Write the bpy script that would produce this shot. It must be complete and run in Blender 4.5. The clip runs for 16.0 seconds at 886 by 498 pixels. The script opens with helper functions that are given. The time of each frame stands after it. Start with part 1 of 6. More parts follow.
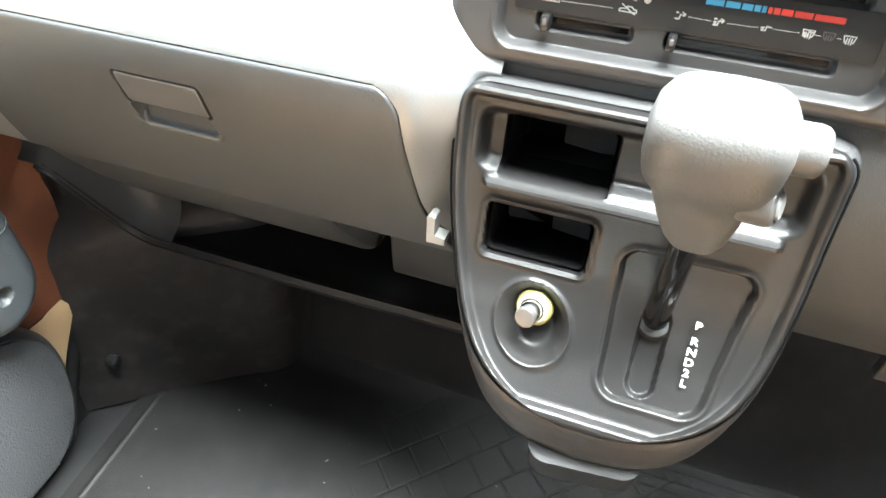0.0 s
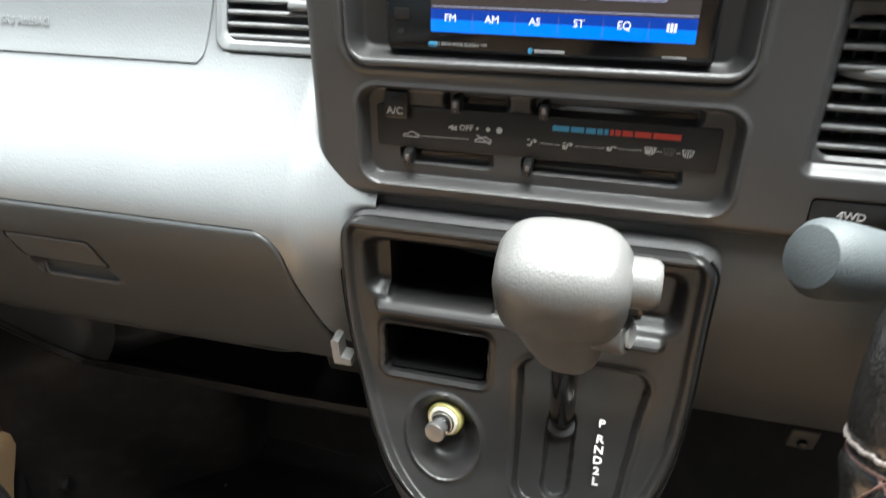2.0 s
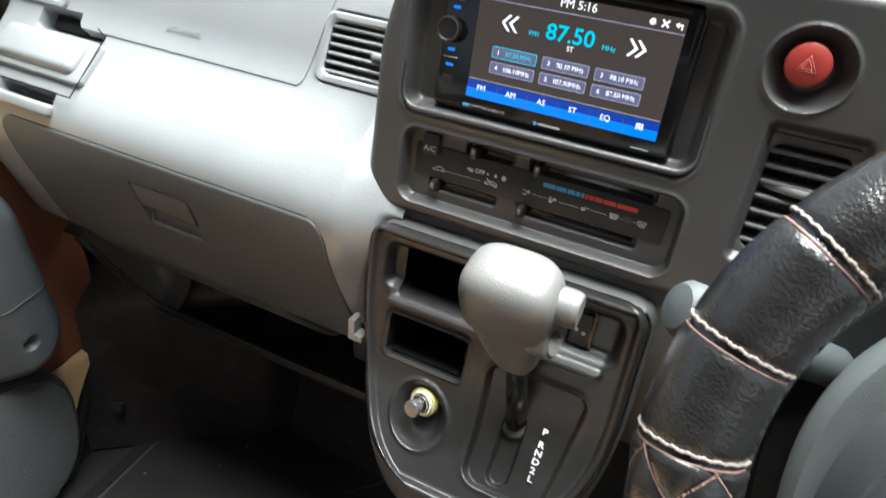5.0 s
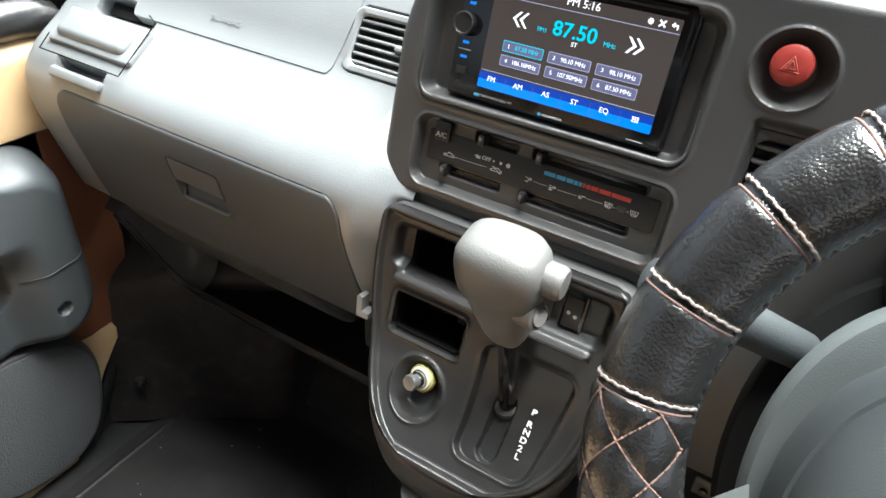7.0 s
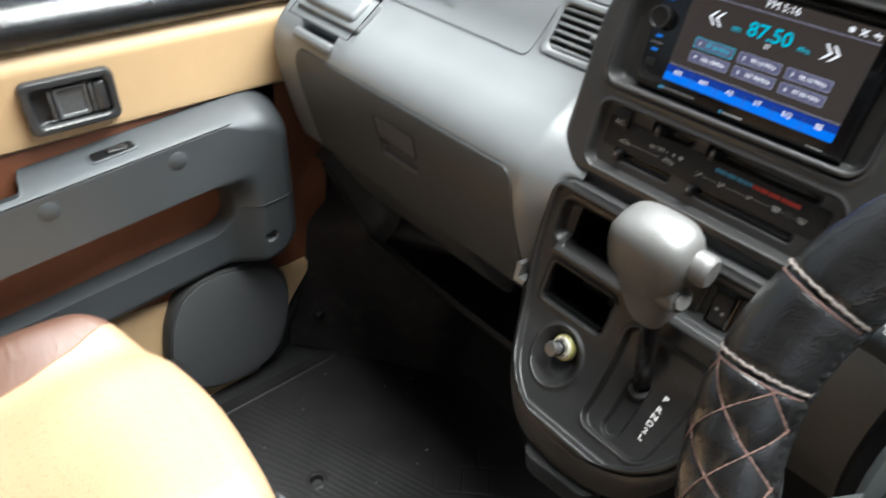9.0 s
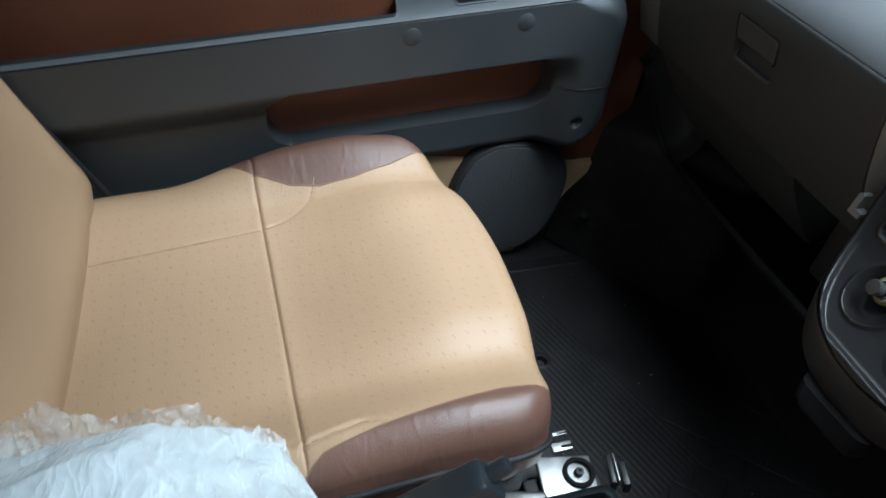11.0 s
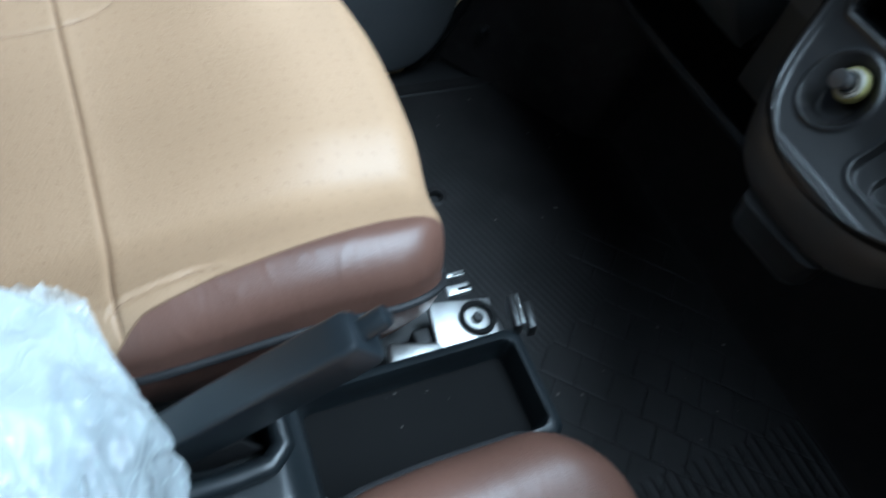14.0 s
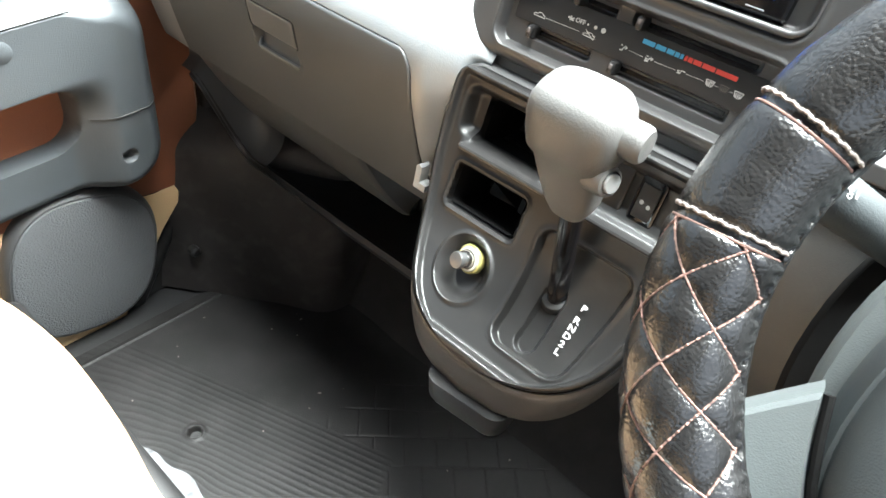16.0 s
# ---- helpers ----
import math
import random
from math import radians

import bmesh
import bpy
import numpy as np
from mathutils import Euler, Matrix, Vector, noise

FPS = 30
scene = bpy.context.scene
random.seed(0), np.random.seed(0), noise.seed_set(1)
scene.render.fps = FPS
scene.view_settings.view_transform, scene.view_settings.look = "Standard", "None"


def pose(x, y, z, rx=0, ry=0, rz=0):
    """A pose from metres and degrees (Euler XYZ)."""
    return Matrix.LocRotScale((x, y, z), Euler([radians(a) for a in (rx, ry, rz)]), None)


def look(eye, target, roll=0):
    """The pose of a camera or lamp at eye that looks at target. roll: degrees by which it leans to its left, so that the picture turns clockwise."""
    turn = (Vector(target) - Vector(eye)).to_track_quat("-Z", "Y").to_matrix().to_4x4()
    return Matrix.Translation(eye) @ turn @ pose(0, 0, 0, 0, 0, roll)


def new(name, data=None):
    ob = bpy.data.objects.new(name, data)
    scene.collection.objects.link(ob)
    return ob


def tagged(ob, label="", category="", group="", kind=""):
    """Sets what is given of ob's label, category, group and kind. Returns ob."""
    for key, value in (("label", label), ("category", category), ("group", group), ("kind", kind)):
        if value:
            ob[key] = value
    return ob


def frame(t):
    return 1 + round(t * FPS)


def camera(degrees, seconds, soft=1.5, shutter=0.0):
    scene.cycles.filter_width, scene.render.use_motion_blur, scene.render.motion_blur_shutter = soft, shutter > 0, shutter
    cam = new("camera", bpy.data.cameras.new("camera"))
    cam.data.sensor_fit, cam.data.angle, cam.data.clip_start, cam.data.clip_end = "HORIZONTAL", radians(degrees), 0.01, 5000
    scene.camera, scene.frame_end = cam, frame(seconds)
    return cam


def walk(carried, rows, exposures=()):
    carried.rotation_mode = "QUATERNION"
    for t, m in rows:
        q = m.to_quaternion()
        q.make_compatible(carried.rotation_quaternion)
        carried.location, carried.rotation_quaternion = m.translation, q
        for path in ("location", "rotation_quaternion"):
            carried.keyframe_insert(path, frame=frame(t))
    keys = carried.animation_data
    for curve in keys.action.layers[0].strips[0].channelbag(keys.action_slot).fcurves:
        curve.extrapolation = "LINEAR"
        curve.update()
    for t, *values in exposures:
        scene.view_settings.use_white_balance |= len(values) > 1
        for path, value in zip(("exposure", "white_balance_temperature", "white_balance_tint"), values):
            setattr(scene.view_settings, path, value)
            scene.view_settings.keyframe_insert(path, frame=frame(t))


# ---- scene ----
cam = camera(66.9, 16.0, shutter=0.4)
PATH = [
    (0, (0.321, 0.265, 0.846), (-0.166, 1.601, -0.56), 0.2),
    (0.5, (0.321, 0.275, 0.832), (-0.13, 1.612, -0.586), -0.7),
    (1, (0.337, 0.303, 0.853), (-0.077, 1.631, -0.583), -3.4),
    (1.5, (0.355, 0.303, 0.867), (-0.096, 1.676, -0.516), -4.2),
    (2, (0.369, 0.317, 0.894), (-0.084, 1.735, -0.442), -4.9),
    (2.5, (0.379, 0.313, 0.919), (-0.082, 1.817, -0.316), -3.9),
    (3, (0.384, 0.303, 0.928), (-0.068, 1.848, -0.259), -1.8),
    (3.5, (0.385, 0.284, 0.936), (-0.114, 1.834, -0.225), -0.8),
    (4, (0.401, 0.276, 0.949), (-0.146, 1.802, -0.221), -0.7),
    (4.5, (0.435, 0.253, 0.962), (-0.228, 1.732, -0.209), -0.8),
    (5, (0.455, 0.24, 0.948), (-0.239, 1.661, -0.277), 2.1),
    (5.2, (0.463, 0.235, 0.936), (-0.226, 1.663, -0.283), 2.9),
    (7.3, (0.512, 0.21, 0.942), (-0.333, 1.603, -0.218), 3.4),
    (7.5, (0.524, 0.211, 0.949), (-0.374, 1.587, -0.192), 2.4),
    (8, (0.549, 0.206, 0.971), (-0.453, 1.573, -0.091), 1.6),
    (8.5, (0.553, 0.187, 0.972), (-0.557, 1.448, -0.113), 2.1),
    (9, (0.541, 0.173, 0.951), (-0.639, 1.243, -0.259), 2.7),
    (9.5, (0.539, 0.149, 0.933), (-0.776, 0.972, -0.33), 2.2),
    (9.7, (0.54, 0.137, 0.937), (-0.833, 0.845, -0.333), 0.6),
    (11.8, (0.579, 0.022, 0.818), (-0.701, 0.404, -0.67), 11.3),
    (12, (0.566, 0.026, 0.795), (-0.619, 0.429, -0.765), 15.0),
    (12.5, (0.566, 0.021, 0.728), (-0.457, 0.518, -0.918), 20.0),
    (13, (0.556, 0.018, 0.678), (-0.356, 0.528, -1.027), 22.9),
    (13.5, (0.527, 0.046, 0.713), (-0.416, 0.605, -0.96), 20.9),
    (14, (0.5, 0.108, 0.757), (-0.466, 0.798, -0.852), 16.8),
    (14.2, (0.496, 0.152, 0.783), (-0.504, 0.882, -0.787), 13.3),
    (14.5, (0.494, 0.182, 0.803), (-0.534, 1.038, -0.684), 10.5),
    (15, (0.494, 0.204, 0.834), (-0.51, 1.245, -0.546), 8.6),
    (15.5, (0.502, 0.216, 0.846), (-0.412, 1.417, -0.465), 8.9),
    (16, (0.517, 0.205, 0.857), (-0.386, 1.448, -0.424), 9.3),
]

EXPOSURES = [(0.0, 3.82, 6050, 3), (0.5, 3.85, 6050, 3), (1.0, 3.48, 6150, 3), (2.0, 2.08, 6200, 5), (3.0, 1.62, 6200, 5), (4.5, 1.50, 6200, 5), (5.0, 2.02, 6200, 5),
             (7.5, 2.22, 6200, 5), (8.0, 1.67, 6200, 5), (8.5, 1.02, 6200, 5), (9.0, 1.46, 6150, 6), (9.5, 1.15, 6150, 8),
             (12.0, 0.00, 4640, -3), (12.5, -0.10, 4560, -4), (13.0, -0.20, 4520, -5), (13.5, -0.02, 4700, -3), (14.0, 0.40, 4740, -2), (14.5, 0.80, 4330, -3), (15.0, 1.40, 4580, -2), (15.5, 2.52, 5650, 3), (16.0, 3.20, 6100, 3)]
walk(cam, [(t, look(eye, target, roll)) for t, eye, target, roll in PATH], EXPOSURES)

# ---- world and sun ----
world = bpy.data.worlds.new("sky")
scene.world = world
world.use_nodes = True
wn = world.node_tree
sky = wn.nodes.new("ShaderNodeTexSky")
sky.sky_type = "NISHITA"
sky.sun_disc = False
sky.sun_elevation, sky.sun_rotation = radians(70), radians(22)
sky.air_density, sky.dust_density, sky.ozone_density = 0.8, 6.0, 0.6
haze = wn.nodes.new("ShaderNodeHueSaturation")          # a milky, hazy sky
haze.inputs["Saturation"].default_value = 0.5
wn.links.new(sky.outputs[0], haze.inputs["Color"])
wn.links.new(haze.outputs[0], wn.nodes["Background"].inputs[0])
wn.nodes["Background"].inputs[1].default_value = 0.066
sun = new("sun", bpy.data.lights.new("sun", "SUN"))
sun.data.energy, sun.data.angle, sun.data.color = 9.4, radians(56), (1.0, 0.985, 0.96)
sun.matrix_world = look((0.85, 2.6, 6.2), (0, 0.6, 0.5))


# ---- materials ----
def material(name, colour, rough=0.5, metal=0.0, grain=0.0, size=500.0, var=0.12, blotch=9.0, cell=False, coat=0.0, dust=0.0, spec=0.5, wrinkle=0.0, perf=0.0):
    """A surface with blotches of tone and a fine grain relief. grain: bump strength; size: grains per metre."""
    m = bpy.data.materials.new(name)
    m.use_nodes = True
    nt = m.node_tree
    b = nt.nodes["Principled BSDF"]
    b.inputs["Roughness"].default_value, b.inputs["Metallic"].default_value = rough, metal
    b.inputs["Coat Weight"].default_value = coat
    b.inputs["Specular IOR Level"].default_value = spec
    co = nt.nodes.new("ShaderNodeTexCoord")
    n1 = nt.nodes.new("ShaderNodeTexNoise")
    n1.inputs["Scale"].default_value, n1.inputs["Detail"].default_value = blotch, 6
    nt.links.new(co.outputs["Object"], n1.inputs["Vector"])
    ramp = nt.nodes.new("ShaderNodeMapRange")
    ramp.inputs["From Min"].default_value, ramp.inputs["From Max"].default_value = 0.3, 0.7
    ramp.inputs["To Min"].default_value, ramp.inputs["To Max"].default_value = 1 - var, 1 + var
    nt.links.new(n1.outputs["Fac"], ramp.inputs["Value"])
    mul = nt.nodes.new("ShaderNodeVectorMath")
    mul.operation = "SCALE"
    mul.inputs[0].default_value = colour
    nt.links.new(ramp.outputs[0], mul.inputs["Scale"])
    src = mul.outputs[0]
    if dust:
        n3 = nt.nodes.new("ShaderNodeTexNoise")
        n3.inputs["Scale"].default_value, n3.inputs["Detail"].default_value = 38.0, 9
        nt.links.new(co.outputs["Object"], n3.inputs["Vector"])
        r3 = nt.nodes.new("ShaderNodeMapRange")
        r3.inputs["From Min"].default_value, r3.inputs["From Max"].default_value = 0.5, 0.78
        r3.inputs["To Max"].default_value = dust
        nt.links.new(n3.outputs["Fac"], r3.inputs["Value"])
        mix = nt.nodes.new("ShaderNodeMix")
        mix.data_type = "RGBA"
        mix.inputs["B"].default_value = (0.22, 0.2, 0.18, 1)
        nt.links.new(r3.outputs[0], mix.inputs["Factor"])
        nt.links.new(src, mix.inputs["A"])
        src = mix.outputs["Result"]
    nt.links.new(src, b.inputs["Base Color"])
    r2 = nt.nodes.new("ShaderNodeMapRange")
    r2.inputs["To Min"].default_value, r2.inputs["To Max"].default_value = max(rough - 0.08, 0.02), min(rough + 0.08, 1)
    nt.links.new(n1.outputs["Fac"], r2.inputs["Value"])
    nt.links.new(r2.outputs[0], b.inputs["Roughness"])
    if grain:
        g = nt.nodes.new("ShaderNodeTexVoronoi" if cell else "ShaderNodeTexNoise")
        g.inputs["Scale"].default_value = size
        if not cell:
            g.inputs["Detail"].default_value = 3
        nt.links.new(co.outputs["Object"], g.inputs["Vector"])
        bump = nt.nodes.new("ShaderNodeBump")
        bump.invert = cell                     # rounded pebbles between fine furrows
        bump.inputs["Strength"].default_value, bump.inputs["Distance"].default_value = grain, 0.5 / size
        nt.links.new(g.outputs["Distance" if cell else "Fac"], bump.inputs["Height"])
        last = bump
        if perf:
            # rows of small punched dots
            v = nt.nodes.new("ShaderNodeTexVoronoi")
            v.voronoi_dimensions = "2D"
            v.inputs["Scale"].default_value, v.inputs["Randomness"].default_value = 1 / perf, 0.42
            nt.links.new(co.outputs["Object"], v.inputs["Vector"])
            # each mark is a small crescent: a ring round the cell's middle, cut on one side
            ring = nt.nodes.new("ShaderNodeMath")
            ring.operation = "COMPARE"
            ring.inputs[1].default_value, ring.inputs[2].default_value = 0.13, 0.035
            nt.links.new(v.outputs["Distance"], ring.inputs[0])
            off, dot = nt.nodes.new("ShaderNodeVectorMath"), nt.nodes.new("ShaderNodeVectorMath")
            off.operation, dot.operation = "SUBTRACT", "DOT_PRODUCT"
            nt.links.new(co.outputs["Object"], off.inputs[0])
            nt.links.new(v.outputs["Position"], off.inputs[1])
            nt.links.new(off.outputs[0], dot.inputs[0])
            dot.inputs[1].default_value = (0.6, -0.8, 0)
            side, pr = nt.nodes.new("ShaderNodeMath"), nt.nodes.new("ShaderNodeMath")
            side.operation, pr.operation = "LESS_THAN", "MULTIPLY_ADD"
            side.inputs[1].default_value = -0.0003
            nt.links.new(dot.outputs["Value"], side.inputs[0])
            both = nt.nodes.new("ShaderNodeMath")
            both.operation = "MULTIPLY"
            nt.links.new(ring.outputs[0], both.inputs[0])
            nt.links.new(side.outputs[0], both.inputs[1])
            nt.links.new(both.outputs[0], pr.inputs[0])
            pr.inputs[1].default_value, pr.inputs[2].default_value = -1.0, 1.0
            pb = nt.nodes.new("ShaderNodeBump")
            pb.inputs["Strength"].default_value, pb.inputs["Distance"].default_value = 0.7, 0.0010
            nt.links.new(pr.outputs[0], pb.inputs["Height"])
            nt.links.new(last.outputs[0], pb.inputs["Normal"])
            last = pb
            pm = nt.nodes.new("ShaderNodeMix")
            pm.data_type = "RGBA"
            pm.inputs["A"].default_value = (colour[0] * 0.8, colour[1] * 0.78, colour[2] * 0.76, 1)
            nt.links.new(pr.outputs[0], pm.inputs["Factor"])
            nt.links.new(src, pm.inputs["B"])
            nt.links.new(pm.outputs["Result"], b.inputs["Base Color"])
        if wrinkle:
            # long soft creases
            w = nt.nodes.new("ShaderNodeTexNoise")
            w.noise_type = "RIDGED_MULTIFRACTAL"
            w.inputs["Scale"].default_value, w.inputs["Detail"].default_value, w.inputs["Distortion"].default_value = 30.0, 2.5, 0.7
            mp = nt.nodes.new("ShaderNodeMapping")
            mp.inputs["Scale"].default_value = (0.8, 2.0, 1.0)
            nt.links.new(co.outputs["Object"], mp.inputs["Vector"])
            nt.links.new(mp.outputs[0], w.inputs["Vector"])
            b2 = nt.nodes.new("ShaderNodeBump")
            b2.inputs["Strength"].default_value, b2.inputs["Distance"].default_value = wrinkle, 0.004
            nt.links.new(w.outputs["Fac"], b2.inputs["Height"])
            nt.links.new(last.outputs[0], b2.inputs["Normal"])
            last = b2
        nt.links.new(last.outputs[0], b.inputs["Normal"])
    return m


def glow(name, colour, strength):
    m = bpy.data.materials.new(name)
    m.use_nodes = True
    b = m.node_tree.nodes["Principled BSDF"]
    b.inputs["Base Color"].default_value = (0.01, 0.01, 0.01, 1)
    b.inputs["Roughness"].default_value = 0.15
    b.inputs["Emission Color"].default_value = (*colour, 1)
    b.inputs["Emission Strength"].default_value = strength
    return m


def glass(name, tint=(0.95, 0.97, 0.96)):
    m = bpy.data.materials.new(name)
    m.use_nodes = True
    nt = m.node_tree
    nt.nodes.remove(nt.nodes["Principled BSDF"])
    tr, gl, mx, fr = (nt.nodes.new("ShaderNode" + k) for k in ("BsdfTransparent", "BsdfGlossy", "MixShader", "Fresnel"))
    tr.inputs[0].default_value = (*tint, 1)
    gl.inputs["Roughness"].default_value = 0.02
    low = nt.nodes.new("ShaderNodeMath")
    low.operation = "MINIMUM"
    low.inputs[1].default_value = 0.1
    nt.links.new(fr.outputs[0], low.inputs[0])
    nt.links.new(low.outputs[0], mx.inputs[0])
    nt.links.new(tr.outputs[0], mx.inputs[1])
    nt.links.new(gl.outputs[0], mx.inputs[2])
    nt.links.new(mx.outputs[0], nt.nodes["Material Output"].inputs[0])
    return m


# dashboard plastic in its shaded tone, for faces turned from the windscreen
GREY_SHADED = material("grey_plastic_shaded", (0.047, 0.0503, 0.0517), 0.5, grain=0.3, size=800, cell=True, var=0.08)
# the same plastic in a lit tone: light from above painted into the colour
GREY_LIT = material("grey_plastic_lit", (0.148, 0.156, 0.159), 0.34, spec=1.0, grain=0.12, size=650, cell=True, var=0.06)
GREY_LATCH = material("grey_latch_plastic", (0.075, 0.0775, 0.0775), 0.42, grain=0.2, size=900, cell=True, var=0.06)
GREY_SMOOTH = material("grey_smooth_plastic", (0.13, 0.134, 0.134), 0.42, grain=0.15, size=900, var=0.06)
ARM = material("blue_grey_plastic", (0.048, 0.054, 0.058), 0.45, grain=0.4, size=800, cell=True, var=0.07)
BLACK = material("black_satin_plastic", (0.0125, 0.0122, 0.012), 0.33, grain=0.2, size=900, var=0.12, dust=0.03, spec=0.4)
BLACK_DARK = material("black_matt_plastic", (0.009, 0.009, 0.009), 0.6, grain=0.2, size=700, var=0.2)
HOUSING = material("dark_grey_plastic", (0.036, 0.036, 0.036), 0.45, grain=0.25, size=800, cell=True, var=0.08)
# black plastic; the blue of reflected sky is put into its colour
GRIP = material("black_grip_sky_cast", (0.013, 0.0165, 0.0195), 0.36, grain=0.16, size=900, cell=True, var=0.1, spec=0.7)
# tray black with the same bluish light cast in its colour
INKY = material("smooth_black_plastic", (0.0078, 0.0102, 0.0118), 0.36, grain=0.2, size=900, var=0.2, dust=0.02)
BEZEL = material("charcoal_satin_plastic", (0.0351, 0.0342, 0.0338), 0.4, grain=0.2, size=900, var=0.1, spec=0.65)
SHROUD = material("pale_teal_grey_plastic", (0.075, 0.085, 0.086), 0.5, grain=0.25, size=1100, cell=True, var=0.07)
COVER = material("dark_teal_grey_plastic", (0.038, 0.044, 0.046), 0.62, grain=0.25, size=1100, cell=True, var=0.07, spec=0.3)
# near-black: truly black parts and seams, also shade painted into hollows
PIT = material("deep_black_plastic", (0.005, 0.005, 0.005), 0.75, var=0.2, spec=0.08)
GLOSS = material("gloss_black_plastic", (0.006, 0.006, 0.007), 0.12, var=0.1)
SILVER = material("light_grey_knob_plastic", (0.083, 0.082, 0.079), 0.42, grain=0.2, size=800, cell=True, var=0.05)
SILVER_SMOOTH = material("silver_grey_plastic", (0.19, 0.19, 0.187), 0.36, var=0.05)
TAN = material("tan_leatherette", (0.325, 0.215, 0.124), 0.5, grain=0.3, size=420, cell=True, var=0.06, blotch=6, perf=0.017, wrinkle=0.04)
TAN_PLAIN = material("plain_tan_leatherette", (0.325, 0.215, 0.124), 0.5, grain=0.3, size=420, cell=True, var=0.06, blotch=6, wrinkle=0.05)
BROWN = material("brown_leatherette", (0.115, 0.06, 0.042), 0.44, spec=0.5, grain=0.25, size=700, cell=True, var=0.15, blotch=7, wrinkle=0.24)
DOOR_TAN = material("tan_door_vinyl", (0.5, 0.345, 0.187), 0.5, grain=0.25, size=500, cell=True, var=0.05)
DOOR_BROWN = material("brown_door_vinyl", (0.17, 0.062, 0.03), 0.5, grain=0.3, size=500, cell=True, var=0.08)
LEATHER = material("black_leather", (0.009, 0.0088, 0.0088), 0.25, grain=0.36, size=620, cell=True, var=0.25, blotch=25, spec=0.65, coat=0.35)
THREAD = material("pink_grey_thread", (0.15, 0.085, 0.07), 0.8, grain=0.6, size=2500, var=0.3, blotch=160)
PIPING = material("black_piping", (0.008, 0.008, 0.009), 0.7, grain=0.3, size=900)
ROPE = material("pale_rope_thread", (0.16, 0.137, 0.125), 0.7, grain=0.8, size=1800, var=0.3, blotch=220)
RUBBER = material("black_rubber_mat", (0.0085, 0.008, 0.0078), 0.5, grain=0.35, size=500, var=0.35, blotch=14, dust=0.02, spec=0.22)
FELT = material("brown_black_felt", (0.016, 0.0135, 0.0128), 0.55, grain=0.5, size=600, var=0.45, blotch=11, dust=0.1)
CARPET = material("black_carpet", (0.011, 0.0099, 0.0095), 0.9, grain=1.0, size=900, var=0.4, blotch=16, dust=0.035)
STEEL = material("zinc_steel", (0.34, 0.34, 0.33), 0.38, metal=0.9, grain=0.1, size=300, var=0.15, blotch=40)
CHROME = material("chrome", (0.75, 0.75, 0.75), 0.16, metal=1.0, var=0.05)
WHITE = material("white_print", (0.5, 0.5, 0.49), 0.6, var=0.05)
GREYPRINT = material("grey_print", (0.3, 0.3, 0.3), 0.6, var=0.05)
DIMPRINT = material("dim_print", (0.09, 0.075, 0.07), 0.6, var=0.05)
BLUEPRINT = material("blue_print", (0.05, 0.28, 0.5), 0.5, var=0.05)
REDPRINT = material("red_print", (0.5, 0.04, 0.03), 0.5, var=0.05)
RED = material("red_button_plastic", (0.27, 0.021, 0.014), 0.55, var=0.06)
YELLOW = material("yellow_green_plastic", (0.3, 0.28, 0.1), 0.4, var=0.1, blotch=60)
CREAM = material("cream_plastic", (0.42, 0.4, 0.34), 0.35, var=0.06, blotch=60)
GRILLE = material("speaker_cloth", (0.065, 0.068, 0.071), 0.75, grain=1.0, size=420, cell=True, var=0.06)
MIRROR = material("grey_green_shell", (0.09, 0.105, 0.095), 0.4, var=0.08)
PAINT = material("white_car_paint", (0.7, 0.71, 0.7), 0.3, var=0.03)
# lining of unseen surfaces, kept dark to cut the light they bounce
LINER = material("unseen_grey_lining", (0.09, 0.088, 0.084), 0.9, grain=0.4, size=700, var=0.05)
GRAVEL = material("grey_gravel", (0.11, 0.098, 0.085), 0.9, grain=1.0, size=26, var=0.55, blotch=11, dust=0.5)
GLASS = glass("window_glass")
TINT = glass("tinted_glass", (0.35, 0.37, 0.36))
HANDLE = material("dark_handle_plastic", (0.03, 0.031, 0.032), 0.3, spec=0.6, grain=0.1, size=900, var=0.08)
LEVER = material("satin_grey_lever", (0.16, 0.165, 0.17), 0.28, metal=0.5, grain=0.08, size=900, var=0.08)
S_BG = glow("screen_background", (0.056, 0.044, 0.04), 0.27)
S_BAR = glow("screen_blue", (0.0, 0.17, 0.85), 0.38)
S_DIM = glow("screen_dark_blue", (0.0, 0.035, 0.3), 0.36)
S_WHITE = glow("screen_white", (0.95, 0.95, 1.0), 0.36)
S_CYAN = glow("screen_cyan", (0.0, 0.5, 0.68), 0.34)
S_KEY = glow("screen_key", (0.11, 0.11, 0.2), 0.34)
S_LINE = glow("screen_line", (0.3, 0.3, 0.42), 0.36)
S_RED = glow("screen_red", (0.8, 0.03, 0.03), 0.3)
S_LED = glow("blue_led", (0.01, 0.22, 0.9), 0.26)


# ---- building blocks ----
def thing(name, at, label, category, group="", kind=""):
    ob = new(name)
    ob.location = at
    ob.empty_display_size = 0.02
    return tagged(ob, label, category, group, kind)


def base_of(ob):
    """Where a thing's own origin lies; its parts keep theirs at the world's."""
    return ob.location if ob.type == "EMPTY" else Vector((0, 0, 0))


